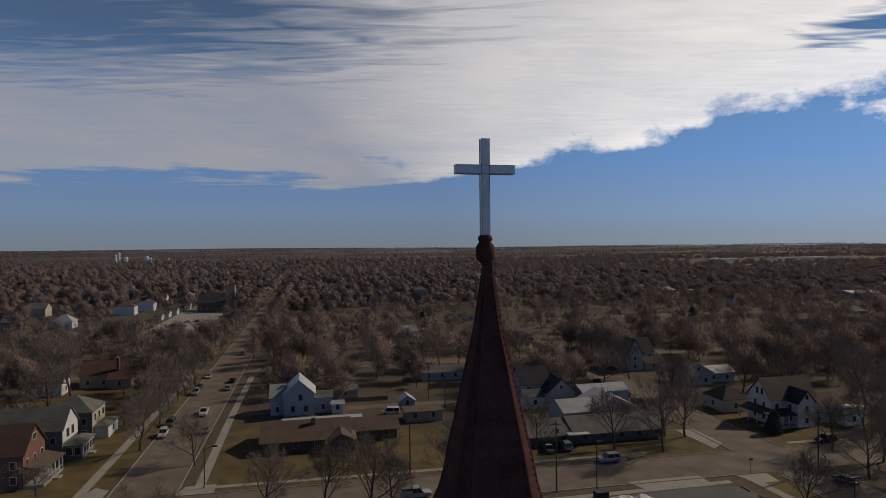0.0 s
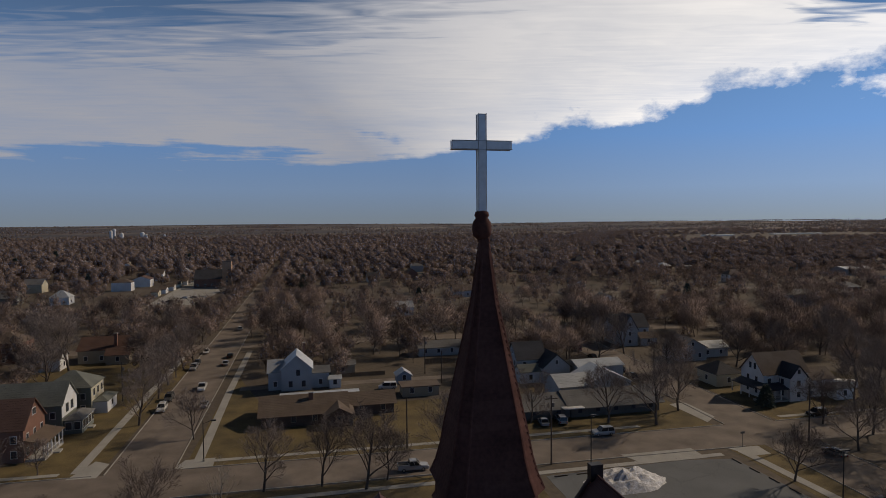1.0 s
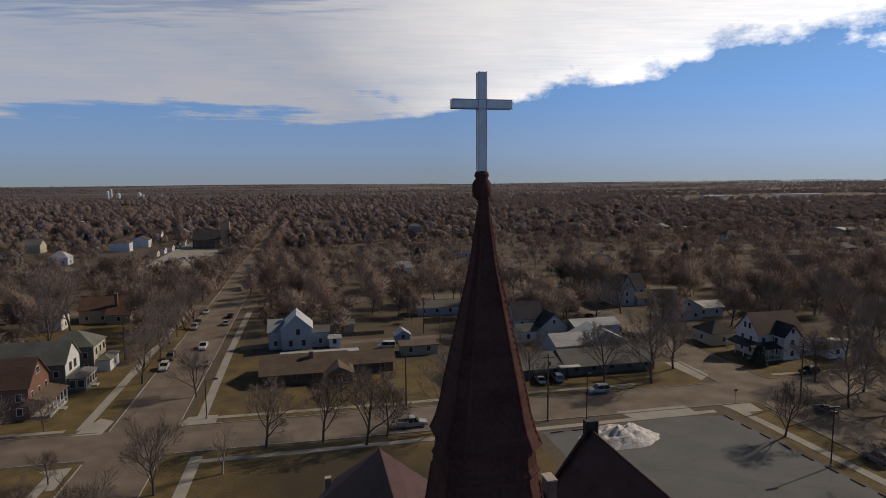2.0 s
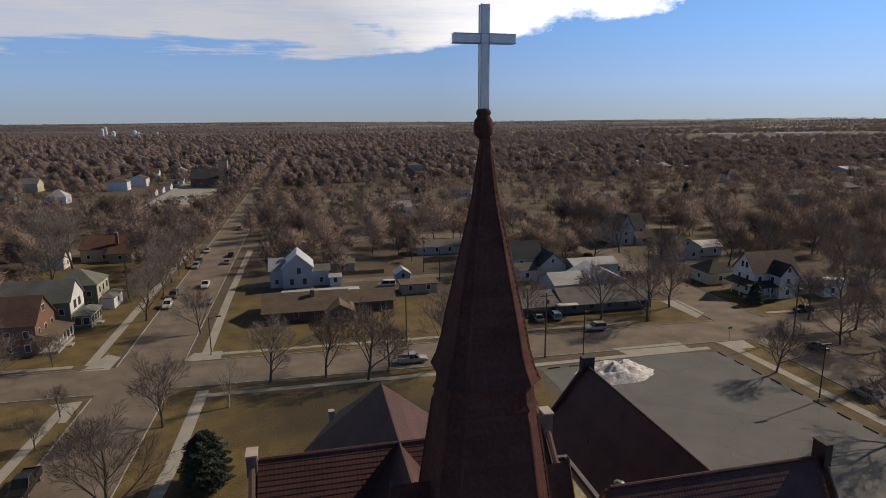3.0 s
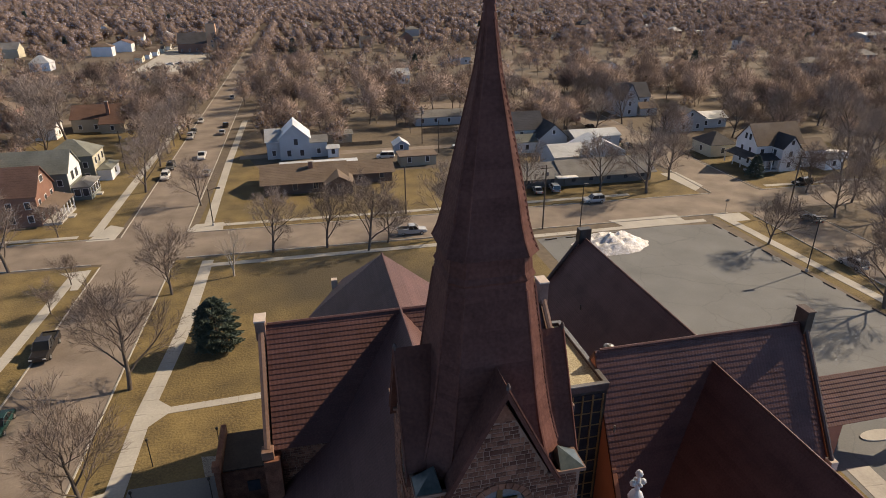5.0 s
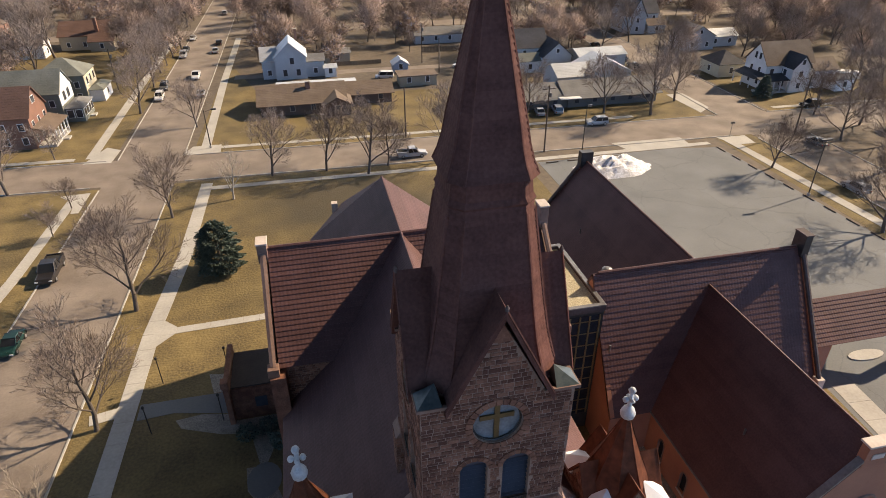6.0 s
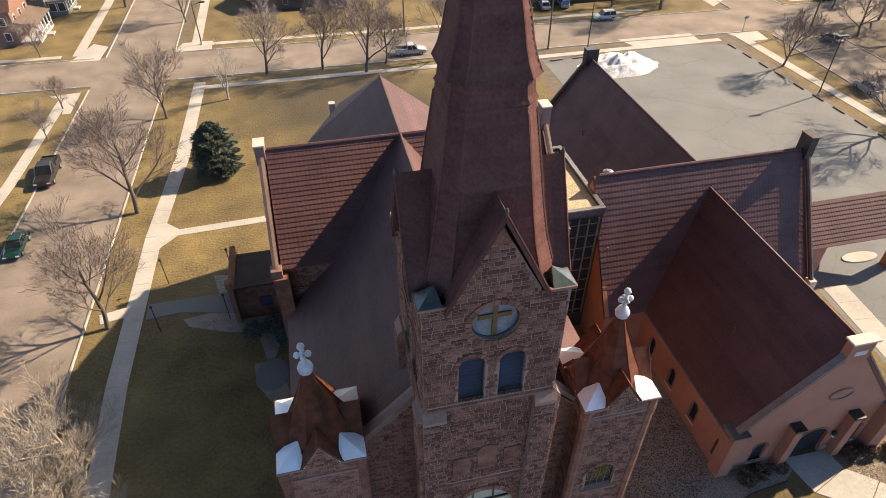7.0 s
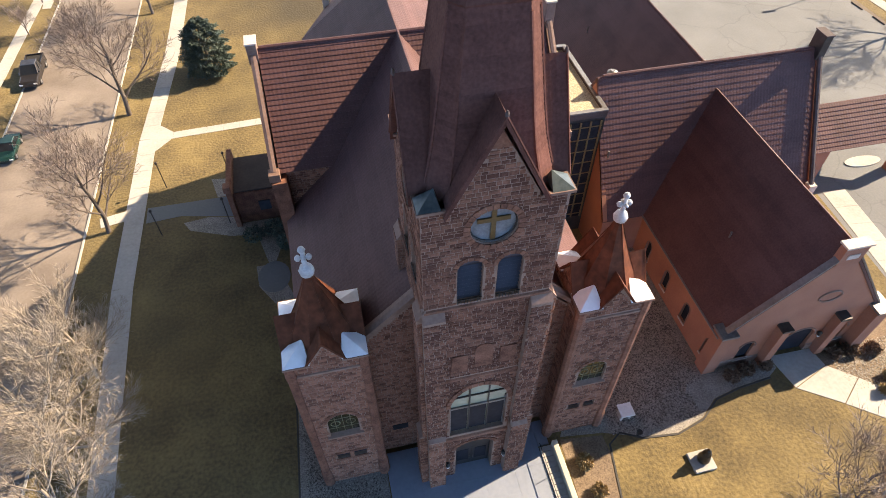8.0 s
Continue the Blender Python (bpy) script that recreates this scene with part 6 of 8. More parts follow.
# far brick church with its tower, pale garages, silos, long white sheds
h = thing("brick_church", "far dark brick church with a square tower", "church")
volume(h, -76, -57, 452, 468, 6.0, 6.0, "x", HBRICK, R_DARK, "fr", 1)
# tower brick paler than the nave's, with the sun on its side painted in
volume(h, -56.8, -50.8, 448, 454, 18.0, 0.4, "flat", siding("pale_tower_brick", (0.50, 0.30, 0.19), 0.75), R_DARK, "fr", 3, over=0.2)
for k, (x, y, w, m) in enumerate([(-93, 404, 4.2, CREAM_S), (-92, 420, 4.2, WHITE_S), (-91, 437, 4.6, WHITE_S), (-90, 455, 4.2, CREAM_S), (-89, 474, 4.4, WHITE_S)]):
    h = thing("garage", "small pale garage in a row far along the street", "garage", "row of pale garages")
    volume(h, x, x + w, y, y + 8, 2.9, 1.5 + 0.2 * k, "x", m, R_BROWN, "r", 1)
pl = part("pavement_far_lot", slab([(-86, 350), (-60, 350), (-54, 440), (-56, 500), (-86, 500)], 0.03, 0.05), CONCRETE)
tagged(pl, "far pale parking area beside the brick church", "pavement", kind="structure")
for x, y, r, z in ((-517, 1830, 4, 24), (-507, 1824, 4, 29), (-490, 1830, 5, 17), (-438, 1830, 6, 18), (-428, 1830, 4, 13), (-381, 1830, 4, 12)):
    so = thing("silo", "far white grain silo above the trees", "silo", "far white silos")
    part("body", Shape().turned([(r, 0), (r, z), (r * 0.4, z + r * 0.5), (0.5, z + r * 0.55)], (x, y, 0), 16), WHITEPAINT, so)
for x0, x1, y, hh in ((960, 1040, 1330, 4), (1180, 1330, 1360, 4.5), (690, 740, 1150, 4), (640, 670, 800, 4)):
    so = thing("warehouse", "long low white warehouse near the edge of town", "warehouse", "far white warehouses")
    volume(so, x0, x1, y, y + 22, hh, 1.2, "x", WHITE_S, R_WHITE, "", 1, windows=False)
so = thing("apartment_building", "low grey apartment building with rows of windows", "apartment building")
volume(so, 236, 276, 262, 276, 6.5, 1.6, "hip", GREY_S, R_GREY, "fl", 2)
so = thing("workshop", "flat white-roofed building among the trees", "workshop")
volume(so, 306, 330, 436, 452, 6.0, 0.3, "flat", CREAM_S, R_WHITE, "fl", 1)
so = thing("workshop", "shining metal-roofed shed among the trees", "workshop")
volume(so, 408, 434, 394, 412, 5.0, 1.5, "x", GREY_S, R_WHITE, "fl", 1)

rh = random.Random(21)
HOUSE_SPOTS = []
for row in range(7):
    for col in range(30):
        y = 252 + row * 92 + rh.uniform(-14, 40)
        x = -430 + col * 36 + rh.uniform(-9, 9) + row * 3
        if abs(x - left_street(y)) < 17 or abs(x - (93 + 0.03 * (y - 60))) < 15 or x < -0.62 * y - 40 or x > 1.05 * y + 50:
            continue
        if rh.random() < 0.34 or (-125 < x < -45 and 325 < y < 475) or (225 < x < 285 and y < 400):
            continue
        HOUSE_SPOTS.append((x, y))
PALE_SPOTS = [(-126, 442), (-119, 467), (-181, 605), (-175, 715), (-173, 639), (-120, 517)]
HOUSE_SPOTS += PALE_SPOTS
for x, y in HOUSE_SPOTS:
    wall = WHITE_S if (x, y) in PALE_SPOTS else rh.choice((WHITE_S, WHITE_S, CREAM_S, GREY_S, TAN_S, GREEN_S, HBRICK))
    roof = rh.choice((R_BROWN, R_GREY, R_DARK, R_BROWN, R_GREY, R_RED, R_WHITE))
    word = {WHITE_S.name: "white", CREAM_S.name: "cream", GREY_S.name: "grey", TAN_S.name: "tan", GREEN_S.name: "grey-green", HBRICK.name: "red brick"}[wall.name]
    rw = {R_BROWN.name: "brown", R_GREY.name: "grey", R_DARK.name: "dark", R_RED.name: "red", R_WHITE.name: "pale metal"}[roof.name]
    h = thing("house", f"{word} house with a {rw} roof among bare trees", "house", "houses of the town")
    w, d, hh = rh.uniform(8, 13), rh.uniform(8, 11), rh.choice((3.2, 4.2, 5.6, 6.0))
    volume(h, x, x + w, y, y + d, hh, rh.uniform(2.0, 3.8), rh.choice(("x", "y", "hip")), wall, roof, "fl" if x > 0 else "fr", 2 if hh > 5 else 1, windows=y < 420)

# ---- trees ----


def tube_mesh(segs, sides=3):
    """Tapered three-sided twigs as one vertex and face array."""
    segs = np.array(segs, float)
    a, b, ra, rb = segs[:, 0:3], segs[:, 3:6], segs[:, 6], segs[:, 7]
    w = b - a
    w /= np.linalg.norm(w, axis=1)[:, None] + 1e-9
    ref = np.where(np.abs(w[:, 2:3]) < 0.9, np.array([[0, 0, 1.0]]), np.array([[1.0, 0, 0]]))
    u = np.cross(w, ref)
    u /= np.linalg.norm(u, axis=1)[:, None]
    s = np.cross(w, u)
    verts, n = [], len(segs)
    for base, r in ((a, ra), (b, rb)):
        for i in range(sides):
            t = 2 * math.pi * i / sides
            verts.append(base + (u * math.cos(t) + s * math.sin(t)) * r[:, None])
    v = np.stack(verts, 1).reshape(-1, 3)
    k = np.arange(n)[:, None] * 2 * sides
    faces = []
    for i in range(sides):
        j = (i + 1) % sides
        faces.append(np.concatenate([k + i, k + j, k + sides + j, k + sides + i], 1))
    return v, np.concatenate(faces)


def ribbon_mesh(segs):
    """Flat tapering twigs, two triangles each, turned every way."""
    segs = np.array(segs, float)
    a, b, ra, rb = segs[:, 0:3], segs[:, 3:6], segs[:, 6], segs[:, 7]
    rs0 = np.random.RandomState(len(segs))
    side = np.cross(b - a, rs0.normal(size=a.shape))
    side /= np.linalg.norm(side, axis=1)[:, None] + 1e-9
    v = np.stack([a - side * ra[:, None], a + side * ra[:, None], b + side * rb[:, None], b - side * rb[:, None]], 1).reshape(-1, 3)
    return v, np.arange(len(v)).reshape(-1, 4)


def array_mesh(name, v, f, mat):
    me = bpy.data.meshes.new(name)
    me.vertices.add(len(v))
    me.vertices.foreach_set("co", np.asarray(v, np.float32).ravel())
    me.loops.add(f.size)
    me.loops.foreach_set("vertex_index", np.asarray(f, np.int32).ravel())
    me.polygons.add(len(f))
    me.polygons.foreach_set("loop_start", np.arange(0, f.size, f.shape[1], dtype=np.int32))
    me.update(calc_edges=True)
    me.materials.append(mat)
    return me


def grow(seed, height, spread, levels, limbs, kids, low=0.25, twig=0.02, upright=0.5):
    """Segments of a bare tree: (trunk and limbs, twigs)."""
    rng = random.Random(seed)
    wood, fine = [], []

    def shoot(p, d, length, r, level):
        steps = 4 if level < 2 else (3 if level < levels - 1 else (2 if level < levels else 1))
        pts, dirs = [p], []
        for i in range(steps):
            wig = 0.11 if level < 2 else 0.07
            d = (d + Vector((rng.gauss(0, wig), rng.gauss(0, wig), rng.gauss(0.06 * upright, wig * 0.7)))).normalized()
            q = p + d * (length / steps)
            r1 = max(r * (1 - 0.62 * (i + 1) / steps), twig * 0.55)
            r0 = max(r * (1 - 0.62 * i / steps), twig * 0.55)
            (wood if level < 2 else fine).append((*p, *q, r0, r1))
            p = q
            pts.append(p)
            dirs.append((d.copy(), r1))
        if level >= levels:
            return
        n = limbs if level == 0 else kids[level - 1]
        for k in range(n):
            t = low + (1 - low) * (k + rng.random()) / n if level == 0 else 0.25 + 0.75 * (k + rng.random()) / n
            i = min(int(t * steps), steps - 1)
            base = pts[i].lerp(pts[i + 1], t * steps - i)
            d0, rr = dirs[i]
            side = d0.orthogonal().normalized()
            side.rotate(Matrix.Rotation(k * 2.4 + rng.random() * 1.2, 3, d0))
            lean = (0.75 + 0.5 * rng.random()) * (spread if level == 0 else 0.62)
            nd = (d0 + side * lean + Vector((0, 0, 0.22 * upright))).normalized()
            shoot(base, nd, length * (0.62 if level == 0 else 0.55) * (0.75 + 0.5 * rng.random()) * (1.15 - 0.4 * t), rr * (0.62 if level == 0 else 0.6), level + 1)

    shoot(Vector((0, 0, -0.1)), Vector((0, 0, 1)), height * 0.62, height * 0.0195, 0)
    return wood, fine


def sprays(ends, each, seed):
    """Short blades of the finest twigs beyond each twig's end."""
    r = np.random.RandomState(seed)
    e = np.repeat(np.array(ends, float), each, 0)
    a, b = e[:, 0:3], e[:, 3:6]
    w = b - a
    w /= np.linalg.norm(w, axis=1)[:, None] + 1e-9
    p = a + (b - a) * r.uniform(0.2, 1.0, (len(e), 1))
    w = w + r.normal(size=w.shape) * 0.45
    w /= np.linalg.norm(w, axis=1)[:, None]
    side = np.cross(w, r.normal(size=w.shape))
    side /= np.linalg.norm(side, axis=1)[:, None] + 1e-9
    wd, ln = r.uniform(0.009, 0.017, (len(e), 1)), r.uniform(0.5, 1.2, (len(e), 1))
    v = np.stack([p - side * wd, p + side * wd, p + w * ln], 1).reshape(-1, 3)
    return v, np.arange(len(v)).reshape(-1, 3)


def tree_kind(seed, height, spread, levels, limbs, kids, label, low=0.25, twig=0.02, bark=None, flat=False, upright=0.5, spray=0):
    wood, fine = grow(seed, height, spread, levels, limbs, kids, low, twig, upright)
    top = max(s[5] for s in fine)
    f = height / top
    wood = [tuple(c * f for c in s) for s in wood]
    fine = [tuple(c * f for c in s[:6]) + s[6:] for s in fine]
    v, fc = tube_mesh(wood, 6)
    if flat:
        v2, fc2 = ribbon_mesh(fine)
    else:
        stout, thin_ones = [q for q in fine if q[6] > twig * 0.8], [q for q in fine if q[6] <= twig * 0.8]
        va, fa = tube_mesh(stout, 3)
        vb, fb = ribbon_mesh(thin_ones)
        v2, fc2 = np.concatenate([va, vb]), np.concatenate([fa, fb + len(va)])
    ob = thing("tree", label, "tree", "bare trees of the town")
    part("trunk", array_mesh("trunk", v, fc, bark or BARK), None, ob)
    part("crown", array_mesh("crown", v2, fc2, TWIG if bark is None else bark), None, ob)
    if spray:
        part("twig_spray", array_mesh("twig_spray", *sprays([q for q in fine if q[7] < twig * 0.7], spray, seed), TWIG), None, ob)
    return ob


street_tree = [tree_kind(11 + k, 13, 0.95, 4, 10, (7, 6, 6), "tall bare street tree with a wide crown of fine twigs", 0.2, 0.027, spray=1) for k in range(4)]
small_tree = [tree_kind(41 + k, 8, 0.9, 4, 9, (6, 5, 5), "small bare tree with a round twiggy crown", 0.2, 0.020, spray=1) for k in range(2)]
birch = tree_kind(77, 10, 0.5, 4, 9, (5, 4, 3), "bare pale-barked tree beside the church lawn", 0.2, 0.016, PALEBARK, upright=1.0)
shrub_tree = tree_kind(123, 10, 1.5, 4, 13, (8, 8, 7), "bare multi-stemmed tree with many pale fine twigs", 0.06, 0.014, SHRUBBARK, upright=0.6)
made_trees = set()


def plant(kind, x, y, size, turn):
    m = Matrix.Translation((x, y, 0)) @ Matrix.Rotation(turn, 4, "Z") @ Matrix.Diagonal((size, size, size, 1))
    if kind.name not in made_trees:
        made_trees.add(kind.name)
        kind.matrix_basis = m
        kind.scale = (size, size, size)
        return kind
    ob = copy_thing(kind, Matrix.Translation((x, y, 0)) @ Matrix.Rotation(turn, 4, "Z"))
    ob.scale = (size, size, size)
    return ob


rt = random.Random(5)
NEAR = [(0, -7.6, 105.0, 0.95), (1, 2.0, 104.8, 0.93), (2, 9.2, 101.8, 1.12), (3, 13.1, 104.6, 0.85), (1, 23.5, 104.0, 1.15), (2, -23.4, 67.4, 1.12), (3, -23.4, 47.8, 1.05),
        (0, -37.0, 146.7, 1.1), (1, -23.4, 134.3, 0.8), (3, 48.1, 127.0, 0.95), (2, 64.7, 122.9, 1.05), (0, 74.2, 119.2, 1.26), (3, 84.7, 127.0, 1.2), (2, 103.5, 96.4, 0.95), (0, 114, 103, 1.05), (1, 121, 88, 1.05),
        (0, -50.7, 106.8, 1.15), (2, -37.2, 199.7, 1.15), (1, -35.5, 206, 1.1), (3, 101.3, 213.6, 1.15), (0, 103.6, 212.6, 1.1), (1, 77.2, 219.0, 1.1), (2, -79.0, 209.4, 1.55), (1, -71.5, 207.0, 1.5), (1, 164, 168, 1.25), (3, 80.9, 63.0, 1.25), (0, 101.8, 82.0, 1.1), (2, 102.5, 68.0, 1.2), (1, 109.5, 111.0, 0.95), (3, 124, 116.5, 1.1), (2, 112, 92, 1.2), (0, 120, 76, 1.25),
        (0, 140, 126, 1.25), (1, 150, 141, 1.3), (2, 134, 152, 1.2), (3, 127, 161, 1.15), (0, 101, 158, 1.1), (1, 103.5, 186, 1.15), (2, 90, 178, 1.1), (3, 72, 182, 1.0),
        (2, -70, 141, 1.2), (0, -67, 178, 1.3), (1, -82, 158, 1.3), (2, -45.5, 228.5, 1.3), (0, -90, 135, 1.3), (3, -37.6, 168, 1.1), (2, -38, 182, 1.15)]
for k, x, y, s in NEAR:
    plant(street_tree[k], x, y, s, rt.random() * 6.28)
plant(street_tree[3], -22.6, 92.0, 0.95, 1.1)
plant(street_tree[1], 80.9, 87.6, 0.82, 2.1)
for k, x, y, s in [(1, -47.7, 121.6, 0.9), (0, -38.9, 89.6, 0.75), (1, -38.9, 99.1, 0.7), (0, 32.5, 190, 0.9), (1, 29.0, 7.4, 1.15), (0, 33.8, 9.4, 0.8)]:
    plant(small_tree[k], x, y, s, rt.random() * 6.28)
plant(birch, -13.7, 96.6, 1.0, 0.4)
plant(shrub_tree, -22.2, 31.0, 1.25, 0.7)
plant(shrub_tree, -21.4, 24.6, 1.35, 2.7)
plant(shrub_tree, -21.0, 18.6, 1.3, 4.4)
plant(shrub_tree, -25.6, 27.2, 1.2, 5.3)

# trees of the yards, kept off streets and houses
TAKEN = [(-22, -17, 118, 232), (-43, -38, 118, 232), (-76, -52, 176, 214), (-10, 23, 134, 178), (22, 34, 152, 190), (36, 56, 176, 212), (46, 88, 126, 172), (106, 134, 122, 153), (107, 135, 169, 211), (-66, -46, 126, 170), (-74, -55, 211, 229), (-84, -72, 204, 216), (-118, -52, 330, 470)]
TAKEN += [(x - 3, x + 14, y - 12, y + 12) for x, y in HOUSE_SPOTS]


def free(x, y, gap=2.0):
    if abs(x - left_street(y)) < 8 or (y < 330 and abs(x - (93 + 0.03 * (y - 60))) < 8):
        return False
    if abs(y - cross_street(x)) < 8 or abs(y - (233 - 0.024 * x)) < 6 or abs(y - (352 - 0.024 * x)) < 5:
        return False
    return not any(a - gap < x < b + gap and c - gap < y < d + gap for a, b, c, d in TAKEN)


# crowns of many loose twigs
rw = np.random.RandomState(8)


GOLD_CUT = (1 + 5 ** 0.5) / 2
LUMP = np.array([(s * a, t * b, 0.0) for a, b in ((1.0, GOLD_CUT),) for s in (-1, 1) for t in (-1, 1)])
LUMP = np.concatenate([LUMP, LUMP[:, [2, 0, 1]], LUMP[:, [1, 2, 0]]]) / math.hypot(1, GOLD_CUT)
LUMP_FACES = np.array([f for f in itertools.combinations(range(12), 3)
                       if all(abs(np.linalg.norm(LUMP[p] - LUMP[q]) - 2 / math.hypot(1, GOLD_CUT)) < 0.01 for p, q in ((f[0], f[1]), (f[1], f[2]), (f[0], f[2])))])
for row in LUMP_FACES:
    if np.dot(np.cross(LUMP[row[1]] - LUMP[row[0]], LUMP[row[2]] - LUMP[row[0]]), LUMP[row[0]]) < 0:
        row[1], row[2] = row[2], row[1]


def wood_patch(cx, cy, crown, twigs, width, clumps=6, lump=0.0):
    """Many crowns at (cx, cy): thin blades gathered in clumps round limb ends, with limbs and a stem; lump gives each clump a dense uneven core."""
    n = len(cx)
    k = np.repeat(np.arange(n), twigs)
    m = len(k)
    way = rw.normal(size=(n, clumps, 3))
    way[:, :, 2] = way[:, :, 2] * 0.75 + 0.30
    way /= np.linalg.norm(way, axis=2)[:, :, None]
    far_out = rw.uniform(0.34, 0.74, (n, clumps, 1))
    shape = np.array([0.76, 0.76, 0.80])
    centre = np.stack([cx, cy, crown * 0.78], 1)
    knot = centre[:, None, :] + way * far_out * crown[:, None, None] * shape
    pick = rw.randint(0, clumps, m)
    c, q, r = centre[k], knot[k, pick], crown[k]
    off = rw.normal(size=(m, 3))
    off /= np.linalg.norm(off, axis=1)[:, None]
    off[:, 2] = off[:, 2] * 0.8 + 0.1
    p = q + off * (rw.uniform(0.0, 1.0, m) ** 0.45 * r * 0.36)[:, None]
    p[:, 2] = np.maximum(p[:, 2], r * 0.14)
    round_all, round_clump = (p - c) / r[:, None], (p - q) / (r * 0.36)[:, None]
    w = round_all + round_clump * 0.5 + np.array([0, 0, 0.35]) + rw.normal(size=(m, 3)) * 0.35
    w /= np.linalg.norm(w, axis=1)[:, None]
    side = np.cross(w, rw.normal(size=(m, 3)))
    side /= np.linalg.norm(side, axis=1)[:, None] + 1e-6
    ln = (r * rw.uniform(0.14, 0.30, m))[:, None]
    wd = (r * width * rw.uniform(0.6, 1.4, m))[:, None]
    tri = np.stack([p - side * wd, p + side * wd, p + w * ln], 1)
    out = round_all * 0.9 + round_clump * 0.9 + np.array([0, 0, 0.25])
    ng = np.cross(tri[:, 1] - tri[:, 0], tri[:, 2] - tri[:, 0])
    flip = (ng * out).sum(1) < 0
    tri[flip] = tri[flip][:, ::-1]
    out = out / (np.linalg.norm(out, axis=1)[:, None] + 1e-6) + rw.normal(size=(m, 3)) * 0.10
    foot = np.stack([cx, cy, crown * 0.30], 1)[:, None, :]
    thick = (crown * 0.02)[:, None, None] * np.array([1.0, 0.25, 0.0])
    limb = np.stack([foot - thick + knot * 0, foot + thick + knot * 0, knot], 2).reshape(-1, 3)
    stem = np.stack([np.stack([cx - 0.22, cy, np.zeros(n)], 1), np.stack([cx + 0.22, cy, np.zeros(n)], 1), np.stack([cx, cy, crown * 0.9], 1)], 1).reshape(-1, 3)
    bare = np.concatenate([limb, stem])
    v = np.concatenate([tri.reshape(-1, 3), bare])
    nor = np.concatenate([np.repeat(out, 3, 0), np.tile([0.5, -0.8, 0.2], (len(bare), 1))])
    counts = [m, len(bare) // 3]
    if lump:
        e = rw.uniform(0.70, 1.30, (n * clumps, 12, 1)) * LUMP * (crown.repeat(clumps) * lump)[:, None, None] * rw.uniform(0.75, 1.2, (n * clumps, 1, 1))
        core = e + knot.reshape(-1, 1, 3)
        core[:, :, 2] = np.maximum(core[:, :, 2], 0.5)
        swell = e / np.linalg.norm(e, axis=2)[:, :, None] + (core - np.repeat(centre, clumps, 0)[:, None, :]) / crown.repeat(clumps)[:, None, None] * 0.5
        v = np.concatenate([v, core[:, LUMP_FACES].reshape(-1, 3)])
        nor = np.concatenate([nor, swell[:, LUMP_FACES].reshape(-1, 3)])
        counts.append(len(e) * 20)
    return v, nor / np.linalg.norm(nor, axis=1)[:, None], counts


def wood_mesh(name, v, nor, counts):
    """Loose blades, bare limbs and dense cores, shaded as round crowns."""
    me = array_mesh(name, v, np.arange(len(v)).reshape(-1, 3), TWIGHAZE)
    me.materials.append(BARK)
    me.materials.append(TWIGMASS)
    me.polygons.foreach_set("material_index", np.repeat(np.arange(len(counts)), counts).astype(np.int32))
    me.shade_smooth()
    me.normals_split_custom_set_from_vertices(nor)
    return me


def yard_kind(seed, height, spread):
    """A bare tree seen from afar: trunk and limbs carrying a dense round haze of twigs."""
    wood, fine = grow(seed, height * 0.9, spread, 2, 9, (6,), 0.25, 0.05)
    v, fc = tube_mesh(wood + [q for q in fine if q[6] > 0.03], 4)
    ob = thing("tree", "bare tree with a dense brown twiggy crown among the houses", "tree", "bare trees of the town")
    part("trunk", array_mesh("trunk", v, fc, BARK), None, ob)
    one = np.zeros(1)
    v2, nor, counts = wood_patch(one, one, np.full(1, height * 0.60), 1800, 0.0130, 17)
    part("crown", wood_mesh("crown", v2[:counts[0] * 3] + np.array([0, 0, height * 0.06]), nor[:counts[0] * 3], counts[:1]), None, ob)
    return ob


yard_tree = [yard_kind(90 + k, 11.5 + 1.2 * (k % 3), 0.7 + 0.1 * (k % 3)) for k in range(6)]
n_yard = 0
while n_yard < 258:
    y = rt.uniform(125, 320) if n_yard > 150 else rt.uniform(140, 255)
    x = rt.uniform(-0.68 * y - 20, 1.12 * y + 20)
    if not free(x, y, 0.8) or (-54 < x < -22 and y < 200) or (-20 < x < 92 and y < 176) or (92 < x < 126 and y < 150):
        continue
    plant(yard_tree[n_yard % 6], x, y, rt.uniform(0.6, 1.15), rt.random() * 6.28)
    n_yard += 1

def far_wood(name, y0, y1, step, twigs, width, clumps, seed, label, full=0.8, sizes=(4.2, 8.6), lump=0.0):
    r = np.random.RandomState(seed)
    pts = []
    y = y0
    while y < y1:
        x = -0.80 * y - 30
        while x < 1.25 * y + 40:
            px, py = x + r.uniform(-.6, .6) * step, y + r.uniform(-.6, .6) * step
            field = 760 < px < 1500 and 1020 < py < 1420
            if (py > 650 and not field) or (py <= 650 and free(px, py, 0.0)):
                thin = math.sin(px * 0.011 + 1.3) * math.sin(py * 0.008 + px * 0.004)
                edge = 0.0 if py < 1300 else (py - 1250) / 900 * 1.2
                if r.rand() < full + 0.32 * thin - edge:
                    pts.append((px, py))
            x += step
        y += step
    for y in np.arange(max(y0, 258), min(y1, 1000), 8.0):
        for side in (-8.4, 8.0):
            if name != "far_wood" and r.rand() < 0.85:
                pts.append((left_street(y) + side + r.uniform(-.8, .8), y + r.uniform(-2, 2)))
    a = np.array(pts)
    crown = r.uniform(*sizes, len(a))
    v, nor, counts = wood_patch(a[:, 0], a[:, 1], crown, twigs, width, clumps, lump)
    return tagged(part(name, wood_mesh(name, v, nor, counts), None), label, "trees", kind="stuff")


